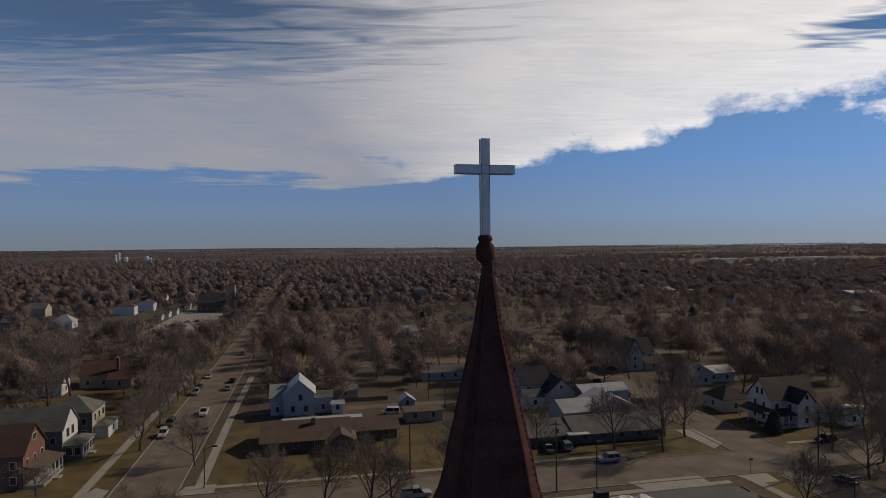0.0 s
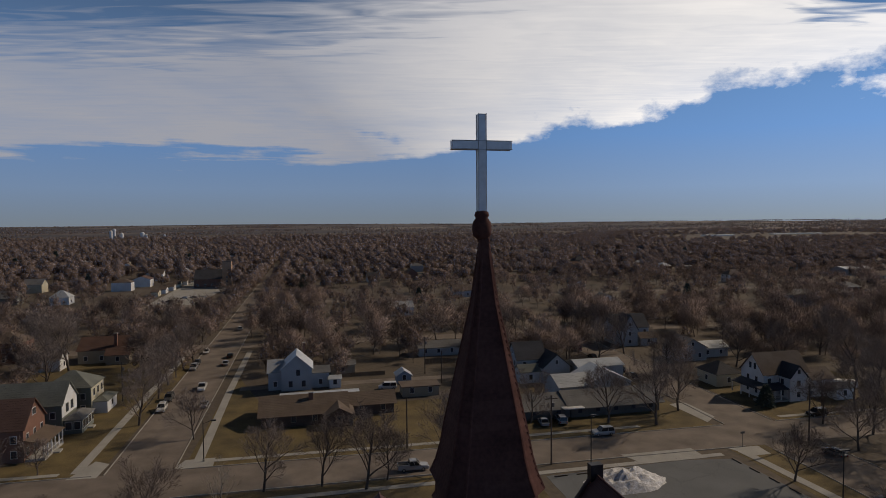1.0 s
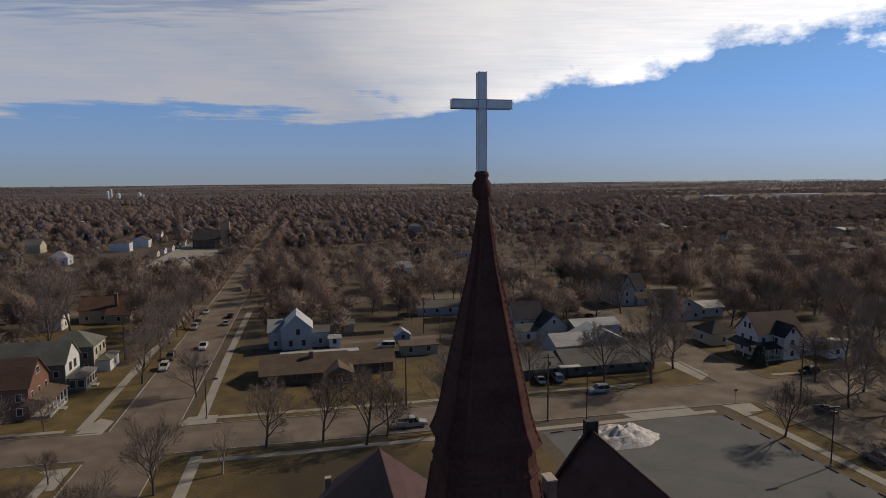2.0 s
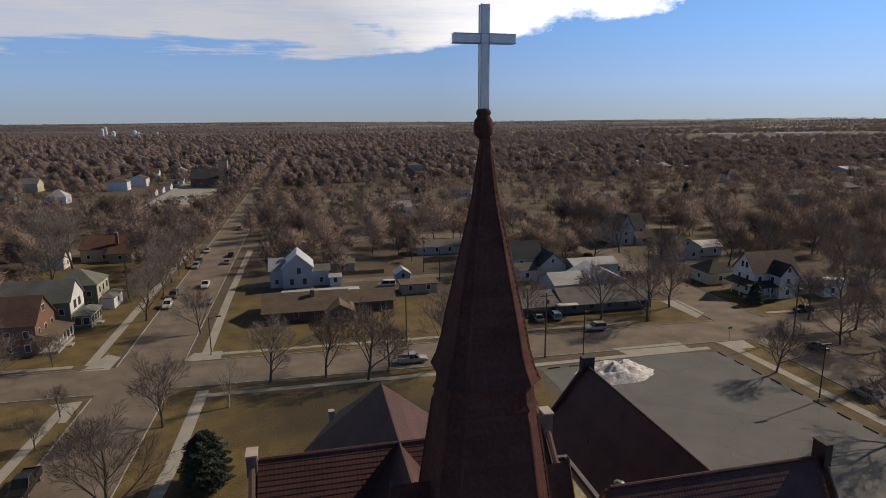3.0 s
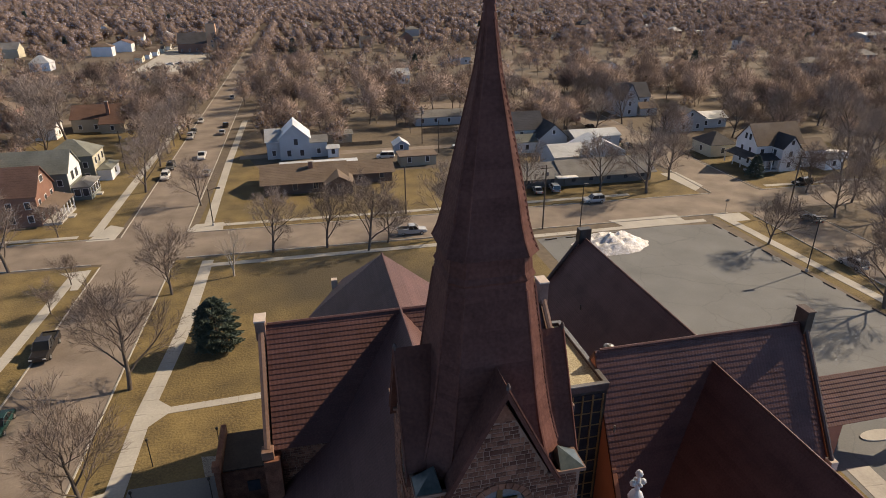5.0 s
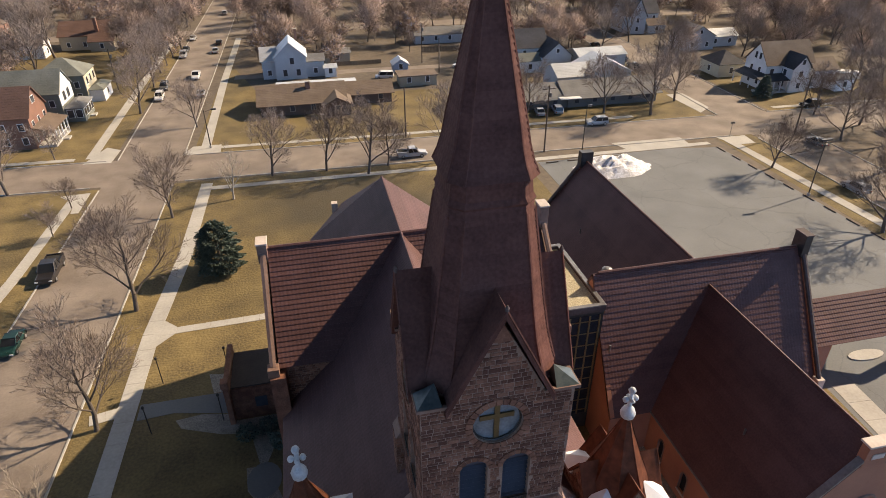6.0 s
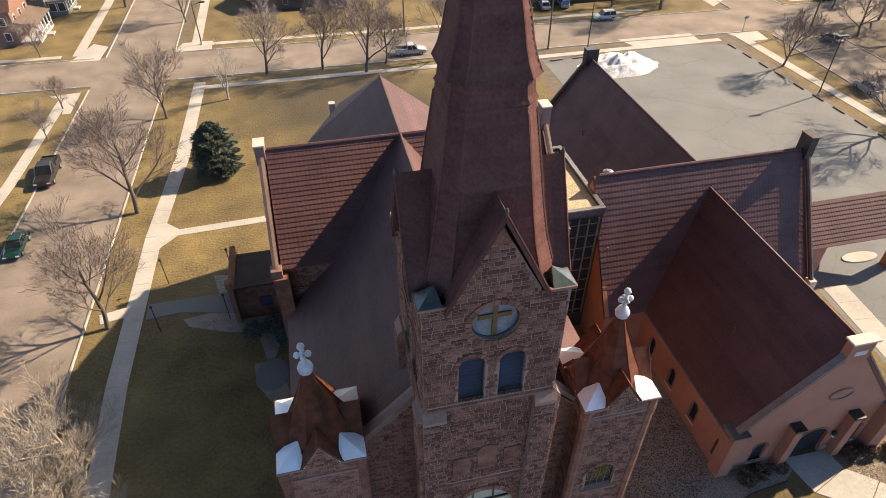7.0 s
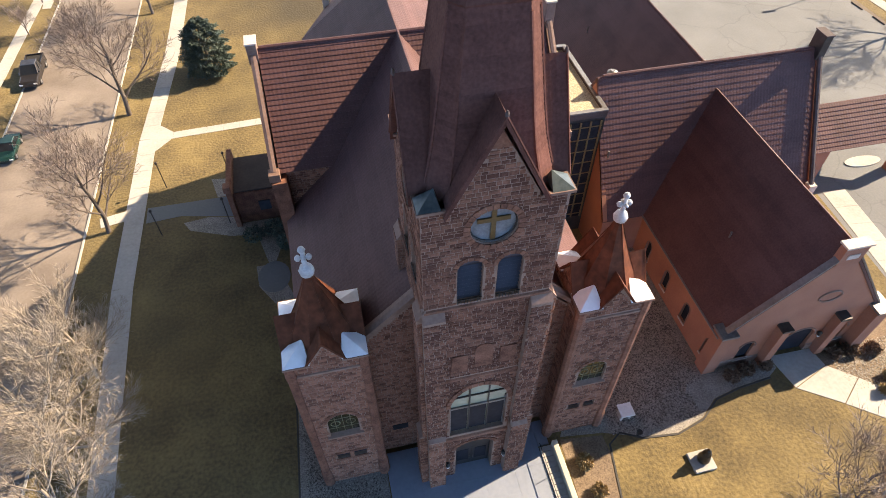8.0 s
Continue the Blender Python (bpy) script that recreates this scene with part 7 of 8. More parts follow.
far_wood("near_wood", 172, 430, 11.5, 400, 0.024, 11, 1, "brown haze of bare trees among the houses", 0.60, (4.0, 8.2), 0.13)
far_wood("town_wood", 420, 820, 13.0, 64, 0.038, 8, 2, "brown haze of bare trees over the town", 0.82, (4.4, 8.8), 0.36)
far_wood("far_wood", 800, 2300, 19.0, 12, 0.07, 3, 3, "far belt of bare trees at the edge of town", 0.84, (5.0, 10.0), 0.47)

# field trees and hedges near the horizon
pts = []
for hedge in range(230):
    y, long = 1500 + 2900 * rw.uniform() ** 1.3, rw.randint(12, 60)
    x = rw.uniform(-0.9, 1.25) * y
    pts += [(x + 9 * i + rw.uniform(-4, 4), y + rw.uniform(-8, 8)) for i in range(long)]
a = np.array(pts)
v, nor, counts = wood_patch(a[:, 0], a[:, 1], rw.uniform(3.5, 6.0, len(a)), 3, 0.1, 1, 0.7)
v[:, 2] += 27 * np.clip((np.linalg.norm(v[:, :2], axis=1) - 1500) / 3400, 0, 1) ** 1.1
tagged(part("field_trees", wood_mesh("field_trees", v, nor, counts), None), "far rows of trees between fields near the horizon", "trees", kind="stuff")

# ---- the church's grounds ----
DARKEDGE = material("dark_edging", (0.03, 0.028, 0.026), (0.06, 0.055, 0.05), 0.8, 0.2, 1.0, 0.2)
MULCH = material("bark_mulch", (0.10, 0.07, 0.05), (0.26, 0.19, 0.13), 0.95, 0.12, 0.8, 0.8, coarse=0.3, bump_size=0.03)
SHRUBTWIG = material("shrub_twigs", (0.085, 0.056, 0.042), (0.20, 0.138, 0.10), 0.9, 0.1, 0.5, 0.2)
STRAW = material("dry_tuft", (0.22, 0.15, 0.07), (0.40, 0.29, 0.15), 0.9, 0.1, 0.5, 0.2)


def bed(name, outline, z, mat, label):
    return tagged(part(name, slab(outline, z, 0.03), mat), label, "planting bed", kind="structure")


bed("gravel_bed_west", [(-6.9, 13), (-0.4, 14.5), (-0.3, 22), (-4.3, 24), (-4.4, 35), (-6.0, 36), (-7.4, 40), (-9.2, 40), (-9.0, 37.5), (-6.3, 33), (-6.4, 24)], 0.022, GRAVEL, "dark grey gravel bed along the church wall")
bed("gravel_bed_porch", [(-13.6, 53.5), (-11.0, 53.1), (-11.0, 50.5), (-12.9, 50.5)], 0.028, GRAVEL, "bed of loose grey stones beside the porch")
bed("gravel_bed_path", [(-10.9, 47.1), (-13.8, 47.7), (-16.2, 47.4), (-15.5, 46.2), (-11.6, 44.6), (-9.0, 44.2), (-8.0, 40.1), (-7.4, 40.1), (-5.4, 46.1), (-10.9, 46.1)], 0.028, GRAVEL, "bed of loose grey stones along the porch path")
bed("gravel_bed_east", [(13.0, 17.6), (16.3, 17.2), (19.2, 16.2), (22.0, 15.9), (24.4, 16.6), (26.2, 17.9), (28.5, 18.4), (31.6, 18.7), (32.6, 19.3), (32.6, 20.6), (26.6, 20.6), (26.6, 36), (16, 36), (16, 22)], 0.022, GRAVEL, "grey-brown gravel bed between church and hall")
bed("gravel_bed_south", [(12.6, 8), (15.0, 8.5), (15.6, 12), (16.3, 15.5), (16.2, 17.0), (12.9, 17.4)], 0.030, MULCH, "bed of pale mulch beside the entrance stairs")
bed("gravel_bed_hall", [(36.6, 20.6), (36.4, 19.2), (37.8, 17.5), (41, 15.5), (46, 14), (46, 22), (42, 24), (40.2, 20.6)], 0.022, MULCH, "pale stony bed along the hall front")
edge_line = [(15.2, 8.5), (15.7, 12), (16.5, 16.2), (17.6, 16.9), (19.2, 16.1), (22.0, 15.8), (24.5, 16.5), (26.3, 17.8), (28.6, 18.3), (31.6, 18.6)]
tagged(part("edging", strip(edge_line, 0.07, 0.07, 0.08), DARKEDGE), "dark curved edging between gravel and lawn", "edging", kind="structure")
tagged(part("edging_west", strip([(-6.95, 13), (-6.5, 24), (-6.35, 33)], 0.06, 0.06, 0.08), DARKEDGE), "dark edging between gravel and lawn", "edging", kind="structure")

# loose stones on the gravel, too many to count
rs = np.random.RandomState(4)


def scatter_stones(name, boxes, count, mat):
    v, f = [], []
    for x0, x1, y0, y1 in boxes:
        n = int(count * (x1 - x0) * (y1 - y0))
        for x, y, s in zip(rs.uniform(x0, x1, n), rs.uniform(y0, y1, n), rs.uniform(0.035, 0.085, n)):
            k = len(v)
            a = rs.uniform(0, 6.28, 4) * 0.12 + np.arange(4) * 1.57
            v += [(x + s * math.cos(t), y + s * math.sin(t), 0.02) for t in a] + [(x + rs.uniform(-.3, .3) * s, y + rs.uniform(-.3, .3) * s, 0.02 + s * 0.8)]
            f += [(k, k + 1, k + 4), (k + 1, k + 2, k + 4), (k + 2, k + 3, k + 4), (k + 3, k, k + 4)]
    return tagged(part(name, array_mesh(name, v, np.array(f), mat), None), "loose gravel stones", "gravel", kind="stuff")


scatter_stones("gravel_stones", [(16.5, 26, 19.5, 30), (17, 24.5, 16.8, 19.5), (-6.2, -1, 15, 17.6), (-6.2, -4.6, 17.6, 30), (37.5, 44, 16, 20)], 110, GRAVELSTONE)

# entrance platform of slabs, side steps and a pale wall
pf = thing("entrance_platform", "wide concrete entrance platform before the church door", "platform", kind="structure")
for i in range(5):
    for j in range(4):
        x0, y0 = -0.3 + i * 2.28, 6.0 + j * 3.3
        part("slab", Shape().box(x0 + 0.004, x0 + 2.276, y0 + 0.004, min(y0 + 3.296, 19.2), -0.02, 0.14), PLATFORM, pf)
part("slab", Shape().box(11.12, 11.96, 17.25, 19.2, -0.02, 0.14), PLATFORM, pf)
sp = thing("side_steps", "ribbed side steps along the entrance platform", "steps")
for j in range(26):
    y = 6.2 + j * 0.42
    part("step", Shape().box(11.15, 12.05, y, y + 0.38, 0, 0.30 - 0.002 * j), CONCRETE, sp)
wl2 = thing("low_wall", "pale yellowish low wall beside the steps", "wall")
part("body", Shape().box(12.1, 12.5, 6.0, 17.2, 0, 0.75), CREAM_S, wl2, "", 0.03)
rail = thing("handrail", "thin black metal handrail beside the entrance steps", "handrail")
for j in range(6):
    part("post", Shape().tube((11.08, 6.4 + j * 2.1, 0.1), (11.08, 6.4 + j * 2.1, 1.0), 0.025, 0.025, 6), DARKMETAL, rail)
part("rail", Shape().tube((11.08, 6.2, 1.0), (11.08, 17.1, 1.0), 0.03, 0.03, 6), DARKMETAL, rail)
hw = thing("pavement_hall", "pale concrete walk of large slabs before the hall door", "pavement", kind="structure")
for quad in ([(32.5, 20.4), (36.4, 20.35), (36.7, 18.6), (33.1, 17.3)], [(33.14, 17.25), (36.74, 18.55), (38.6, 17.0), (36.1, 15.2)], [(36.14, 15.15), (38.64, 16.95), (41.3, 14.7), (39.0, 12.9)], [(39.04, 12.85), (41.34, 14.65), (44.4, 12.0), (42.3, 10.2)], [(42.34, 10.15), (44.44, 11.95), (47.5, 9.0), (45.6, 7.2)]):
    part("slab", slab([(x * 0.998 + sum(q[0] for q in quad) * 0.0005, y * 0.998 + sum(q[1] for q in quad) * 0.0005) for x, y in quad], 0.055, 0.06), CONCRETE, hw)
walkway("pavement_east", [(50.6, 37), (49.6, 25), (48, 14)], 1.3, 0.05, 2.6)
bed("strip_of_grass", [(45.4, 37), (48.6, 37), (47.8, 22), (44.6, 22)], 0.026, LAWN, "narrow strip of golden dry grass")
# concrete pad given the darker asphalt colour to stand for wall shade
pad = part("round_pad", slab([(-7.6 + 1.5 * math.cos(t * math.pi / 8), 38.4 + 1.9 * math.sin(t * math.pi / 8)) for t in range(16)], 0.05, 0.06), LOT)
tagged(pad, "round concrete pad beside the church wall, coloured dark for shade", "pavement", kind="structure")
isl = part("drive_island", slab([(56.6 + 2.2 * math.cos(t * math.pi / 10), 40.4 + 0.8 * math.sin(t * math.pi / 10)) for t in range(20)], 0.14, 0.15), CONCRETE)
tagged(isl, "rounded pale concrete island in the drive", "kerb island", kind="structure")
isl = part("drive_island", slab([(47.5 + 2.4 * math.cos(t * math.pi / 10), 62.0 + 1.8 * math.sin(t * math.pi / 10)) for t in range(20)], 0.14, 0.15), CONCRETE)
tagged(isl, "rounded pale concrete island by the hall", "kerb island", kind="structure")


def leafy(cx, cy, z0, rx, ry, rz, n, size, seed, up=0.3):
    r = np.random.RandomState(seed)
    d = r.normal(size=(n, 3))
    d /= np.linalg.norm(d, axis=1)[:, None]
    rad = r.uniform(0.35, 1.0, n) ** 0.5
    p = np.stack([cx + d[:, 0] * rad * rx, cy + d[:, 1] * rad * ry, z0 + rz * (1 + d[:, 2] * rad) * 0.5], 1)
    a = r.normal(size=(n, 3)) + d * 0.8 + np.array([0, 0, up])
    a /= np.linalg.norm(a, axis=1)[:, None]
    b = np.cross(a, r.normal(size=(n, 3)))
    b /= np.linalg.norm(b, axis=1)[:, None]
    s = size * r.uniform(0.6, 1.3, n)[:, None]
    return np.stack([p - b * s * 0.35, p + b * s * 0.35, p + a * s], 1).reshape(-1, 3)


def shrub(x, y, r, hgt, mat, label, seed):
    v = leafy(x, y, 0.0, r, r, hgt, 520, 0.26, seed, 0.8)
    o = thing("shrub", label, "shrub", "shrubs by the church")
    part("foliage", array_mesh("foliage", v, np.arange(len(v)).reshape(-1, 3), mat), None, o)
    return o


for i, (x, y, r) in enumerate([(28.4, 19.3, 0.75), (29.8, 19.6, 0.8), (31.6, 19.6, 0.6), (37.8, 19.4, 0.75), (39.4, 19.3, 0.8), (41.3, 19.0, 0.75)]):
    shrub(x, y, r * 0.85, 0.8, SHRUBTWIG, "dark leafless rounded shrub by the hall front", i)
for i, (x, y, r) in enumerate([(41.0, 16.4, 0.5), (39.8, 15.4, 0.4), (42.5, 17.0, 0.45), (14.0, 15.2, 0.6), (14.3, 13.0, 0.5), (13.5, 10.8, 0.6)]):
    shrub(x, y, r, 0.9, STRAW, "dry straw-coloured grass tuft in the bed", 20 + i)
for i, (x, y, r) in enumerate([(-9.2, 43.6, 1.0), (-7.2, 44.0, 1.1), (-6.2, 42.0, 0.9)]):
    shrub(x, y, r, 1.4, NEEDLES, "dark evergreen shrub by the side porch", 40 + i)

# spruce on the lawn
sprucething = thing("spruce", "dense dark green spruce standing on the lawn", "tree")
SX, SY, SH, SR = -13.9, 74.8, 7.3, 3.25
part("trunk", Shape().tube((SX, SY, 0), (SX, SY, SH * 0.95), 0.2, 0.03, 7), BARK, sprucething)
r = np.random.RandomState(3)
n = 24000
t = r.uniform(0.03, 1.0, n) ** 1.25
ang = r.uniform(0, 2 * math.pi, n)
bough = 0.76 + 0.17 * np.sin(ang * 7 + t * 38) + 0.12 * np.sin(t * 50 + ang * 2)
rad = SR * np.minimum(np.sqrt(np.maximum(0.02, 1 - ((t - 0.24) / 0.775) ** 2)), 1.75 * (1.02 - t) ** 0.66) * bough * r.uniform(0.55, 1.0, n) ** 0.5
p = np.stack([SX + rad * np.cos(ang), SY + rad * np.sin(ang), 0.35 + t * (SH - 0.4)], 1)
a = np.stack([np.cos(ang), np.sin(ang), np.full(n, -0.15)], 1) + r.normal(size=(n, 3)) * 0.4
a /= np.linalg.norm(a, axis=1)[:, None]
b = np.cross(a, r.normal(size=(n, 3)))
b /= np.linalg.norm(b, axis=1)[:, None]
s = 0.27 * r.uniform(0.6, 1.3, n)[:, None]
v = np.stack([p - b * s * 0.28, p + b * s * 0.28, p + a * s], 1).reshape(-1, 3)
part("crown", array_mesh("crown", v, np.arange(len(v)).reshape(-1, 3), NEEDLES), None, sprucething)

# statue on a pale plinth
pl = thing("plinth", "square white concrete plinth on the lawn", "plinth")
part("base", Shape().box(21.75, 23.45, 12.65, 14.2, 0, 0.26), CONCRETE, pl, "", 0.03)
part("plaque", Shape().box(22.2, 22.8, 12.62, 12.65, 0.06, 0.2), DARKMETAL, pl)
st = part("statue", Shape().turned([(0.44, 0.26), (0.48, 0.5), (0.42, 0.8), (0.34, 1.1), (0.33, 1.35), (0.17, 1.5), (0.2, 1.66), (0.14, 1.84), (0.03, 1.9)], (22.7, 13.5, 0), 14), BRONZE, smooth=True)
st.scale = (1, 1, 1)
tagged(st, "dark bronze statue on a white plinth", "statue")
bn = thing("stone_bench", "small white stone slab bench beside the turret", "bench")
part("seat", Shape().box(17.9, 19.0, 17.6, 18.7, 0.9, 1.05), WHITEPAINT, bn, "", 0.02)
for x in (18.1, 18.8):
    part("leg", Shape().box(x - 0.1, x + 0.1, 17.8, 18.5, 0.02, 0.9), COPING, bn)
ur = thing("urn", "small dark planter urn on the gravel", "planter")
part("bowl", Shape().turned([(0.14, 0.02), (0.09, 0.16), (0.2, 0.4), (0.23, 0.6), (0.17, 0.57)], (18.9, 16.4, 0), 12), DARKMETAL, ur)


def lamp_post(x, y, hgt, label, arms=1, reach=0.0):
    o = thing("street_lamp", label, "street lamp", "lamps")
    part("pole", Shape().tube((x, y, 0), (x, y, hgt), 0.11 if hgt > 6 else 0.05, 0.07 if hgt > 6 else 0.04, 8), DARKMETAL, o)
    part("base", Shape().turned([(0.24, 0), (0.24, 0.5), (0.14, 0.55)], (x, y, 0), 10), CONCRETE, o)
    for k in range(arms):
        s = 1 - 2 * k
        hd = part("head", Shape().box(x + min(0, s * 0.95) + s * reach, x + max(0, s * 0.95) + s * reach, y - 0.22, y + 0.22, hgt - 0.1, hgt + 0.16), DARKMETAL, o, "", 0.04)
        part("lens", Shape().box(x + s * (0.5 + reach) - 0.3, x + s * (0.5 + reach) + 0.3, y - 0.16, y + 0.16, hgt - 0.13, hgt - 0.1), LAMPCLEAR, hd)
        if reach:
            part("arm", Shape().tube((x, y, hgt - 0.5), (x + s * reach, y, hgt), 0.04, 0.04, 6), DARKMETAL, o)
    return o


lamp_post(79.1, 76.2, 9.7, "tall dark parking-lot lamp with two flat heads", 2)
lamp_post(49.5, 100.5, 9.8, "tall dark parking-lot lamp by the pavement", 1)
lamp_post(-19.5, 121.2, 7.7, "grey street lamp with an arm at the corner", 1, 1.4)
lamp_post(80.9, 44.0, 9.7, "tall dark parking-lot lamp with two flat heads", 2)
for x, y in ((-18.2, 53.2), (-18.2, 46.2), (-11.6, 46.4), (-11.6, 53.4)):
    pth = thing("path_lamp", "slim black path lamp beside the side entrance", "lamp", "path lamps")
    part("pole", Shape().tube((x, y, 0), (x, y, 3.2), 0.055, 0.045, 8), DARKMETAL, pth)
    part("globe", Shape().turned([(0.06, 3.2), (0.13, 3.28), (0.15, 3.42), (0.08, 3.54)], (x, y, 0), 10), DARKMETAL, pth)


def utility_pole(x, y, hgt, arm=True):
    o = thing("utility_pole", "weathered wooden utility pole with a crossarm" if arm else "plain weathered wooden pole", "utility pole", "poles")
    part("pole", Shape().tube((x, y, 0), (x, y, hgt), 0.17, 0.12, 8), POLEWOOD, o)
    if arm:
        part("crossarm", Shape().box(x - 1.2, x + 1.2, y - 0.07, y + 0.07, hgt - 0.7, hgt - 0.55), POLEWOOD, o)
        for k in (-1.1, -0.5, 0.5, 1.1):
            part("insulator", Shape().turned([(0.05, 0), (0.07, 0.12), (0.03, 0.2)], (x + k, y, hgt - 0.55), 6), COPING, o)
        part("transformer", Shape().turned([(0.05, 0), (0.25, 0.04), (0.25, 0.8), (0.05, 0.85)], (x + 0.38, y, hgt - 2.2), 10), GREYMETAL, o)


for x, y, hh, arm in ((43.4, 104.2, 12.9, True), (18.9, 118.6, 10.2, False), (96.8, 101.4, 12.2, True), (33.6, 176, 11, True), (36.2, 165, 9, False), (-46, 168, 10, True), (90, 146, 10, False)):
    utility_pole(x, y, hh, arm)
sg = thing("street_sign", "thin grey sign post at the street corner", "street sign")
part("post", Shape().tube((83.2, 103.4, 0), (83.2, 103.4, 3.2), 0.05, 0.05, 6), GREYMETAL, sg)
part("plate", Shape().box(82.75, 83.65, 103.33, 103.38, 2.7, 3.1), GREYMETAL, sg)

# old snow in the lot's corner
sn = Shape()
N = 22
for i in range(N + 1):
    for j in range(N + 1):
        u, w = i / N * 2 - 1, j / N * 2 - 1
        rr = math.hypot(u, w)
        bumpy = noise.noise(Vector((u * 3, w * 3, 1.7))) * 0.55 + noise.noise(Vector((u * 8, w * 8, 4.0))) * 0.28
        z = max(-0.05, (1 - rr ** 2 * (1.2 + 0.5 * bumpy)) * (1.9 + bumpy * 1.9))
        sn.v.append((52.6 + u * 8.0, 94.0 + w * 4.9, z * 1.1))
for i in range(N):
    for j in range(N):
        k = i * (N + 1) + j
        sn.f.append((k, k + 1, k + N + 2, k + N + 1))
tagged(part("snow_mound", sn, SNOW), "mound of old dirty snow on the parking lot", "snow mound")
ws = data_of("wheel_stop", Shape().loft([[(-1.2, -0.1, 0), (-1.2, 0.1, 0), (-1.2, 0.07, 0.16), (-1.2, -0.07, 0.16)], [(1.2, -0.1, 0), (1.2, 0.1, 0), (1.2, 0.07, 0.16), (1.2, -0.07, 0.16)]]), POLEWOOD)
for i in range(9):
    o = new("wheel_stop", ws)
    o.matrix_basis = Matrix.Translation((77.2 + i * 0.26, 97.4 - i * 4.4, 0.02)) @ Matrix.Rotation(radians(-88), 4, "Z")
    tagged(o, "dark weathered wheel stop at the lot's edge", "wheel stop", "wheel stops")
for i in range(4):
    o = new("wheel_stop", ws)
    o.matrix_basis = Matrix.Translation((43 + i * 4.2, 98.9, 0.02))
    tagged(o, "dark weathered wheel stop at the lot's edge", "wheel stop", "wheel stops")

# ---- vehicles ----


def car_paint(name, c):
    return material(name, tuple(v * 0.9 for v in c), c, 0.25, 0.5, 2.0, 0.0, metal=0.2)


PAINTS = {k: car_paint(k + "_car_paint", c) for k, c in dict(white=(0.72, 0.72, 0.72), black=(0.030, 0.027, 0.028), silver=(0.36, 0.37, 0.39), green=(0.015, 0.06, 0.055), red=(0.16, 0.02, 0.02), blue=(0.10, 0.17, 0.27), grey=(0.10, 0.105, 0.11)).items()}


def ring_y(y, w, z0, z1, tuck=0.0):
    """Cross-section of a body at y: rounded box of half width w."""
    return [(-w + 0.06, y, z0), (w - 0.06, y, z0), (w, y, z0 + 0.15), (w - tuck * 0.4, y, (z0 + z1) / 2 + 0.1), (w - tuck - 0.03, y, z1 - 0.05), (w - tuck - 0.15, y, z1), (-w + tuck + 0.15, y, z1), (-w + tuck + 0.03, y, z1 - 0.05), (-w + tuck * 0.4, y, (z0 + z1) / 2 + 0.1), (-w, y, z0 + 0.15)]


WHEEL_TYRE = data_of("tyre", Shape().loft([[(x, r * math.cos(a * math.pi / 9), r * math.sin(a * math.pi / 9)) for a in range(18)] for x, r in ((-0.11, 0.30), (-0.10, 0.34), (0.10, 0.34), (0.11, 0.30))]), RUBBER)
WHEEL_RIM = data_of("rim", Shape().loft([[(x, r * math.cos(a * math.pi / 6), r * math.sin(a * math.pi / 6)) for a in range(12)] for x, r in ((-0.115, 0.2), (0.115, 0.2))]), HUB)


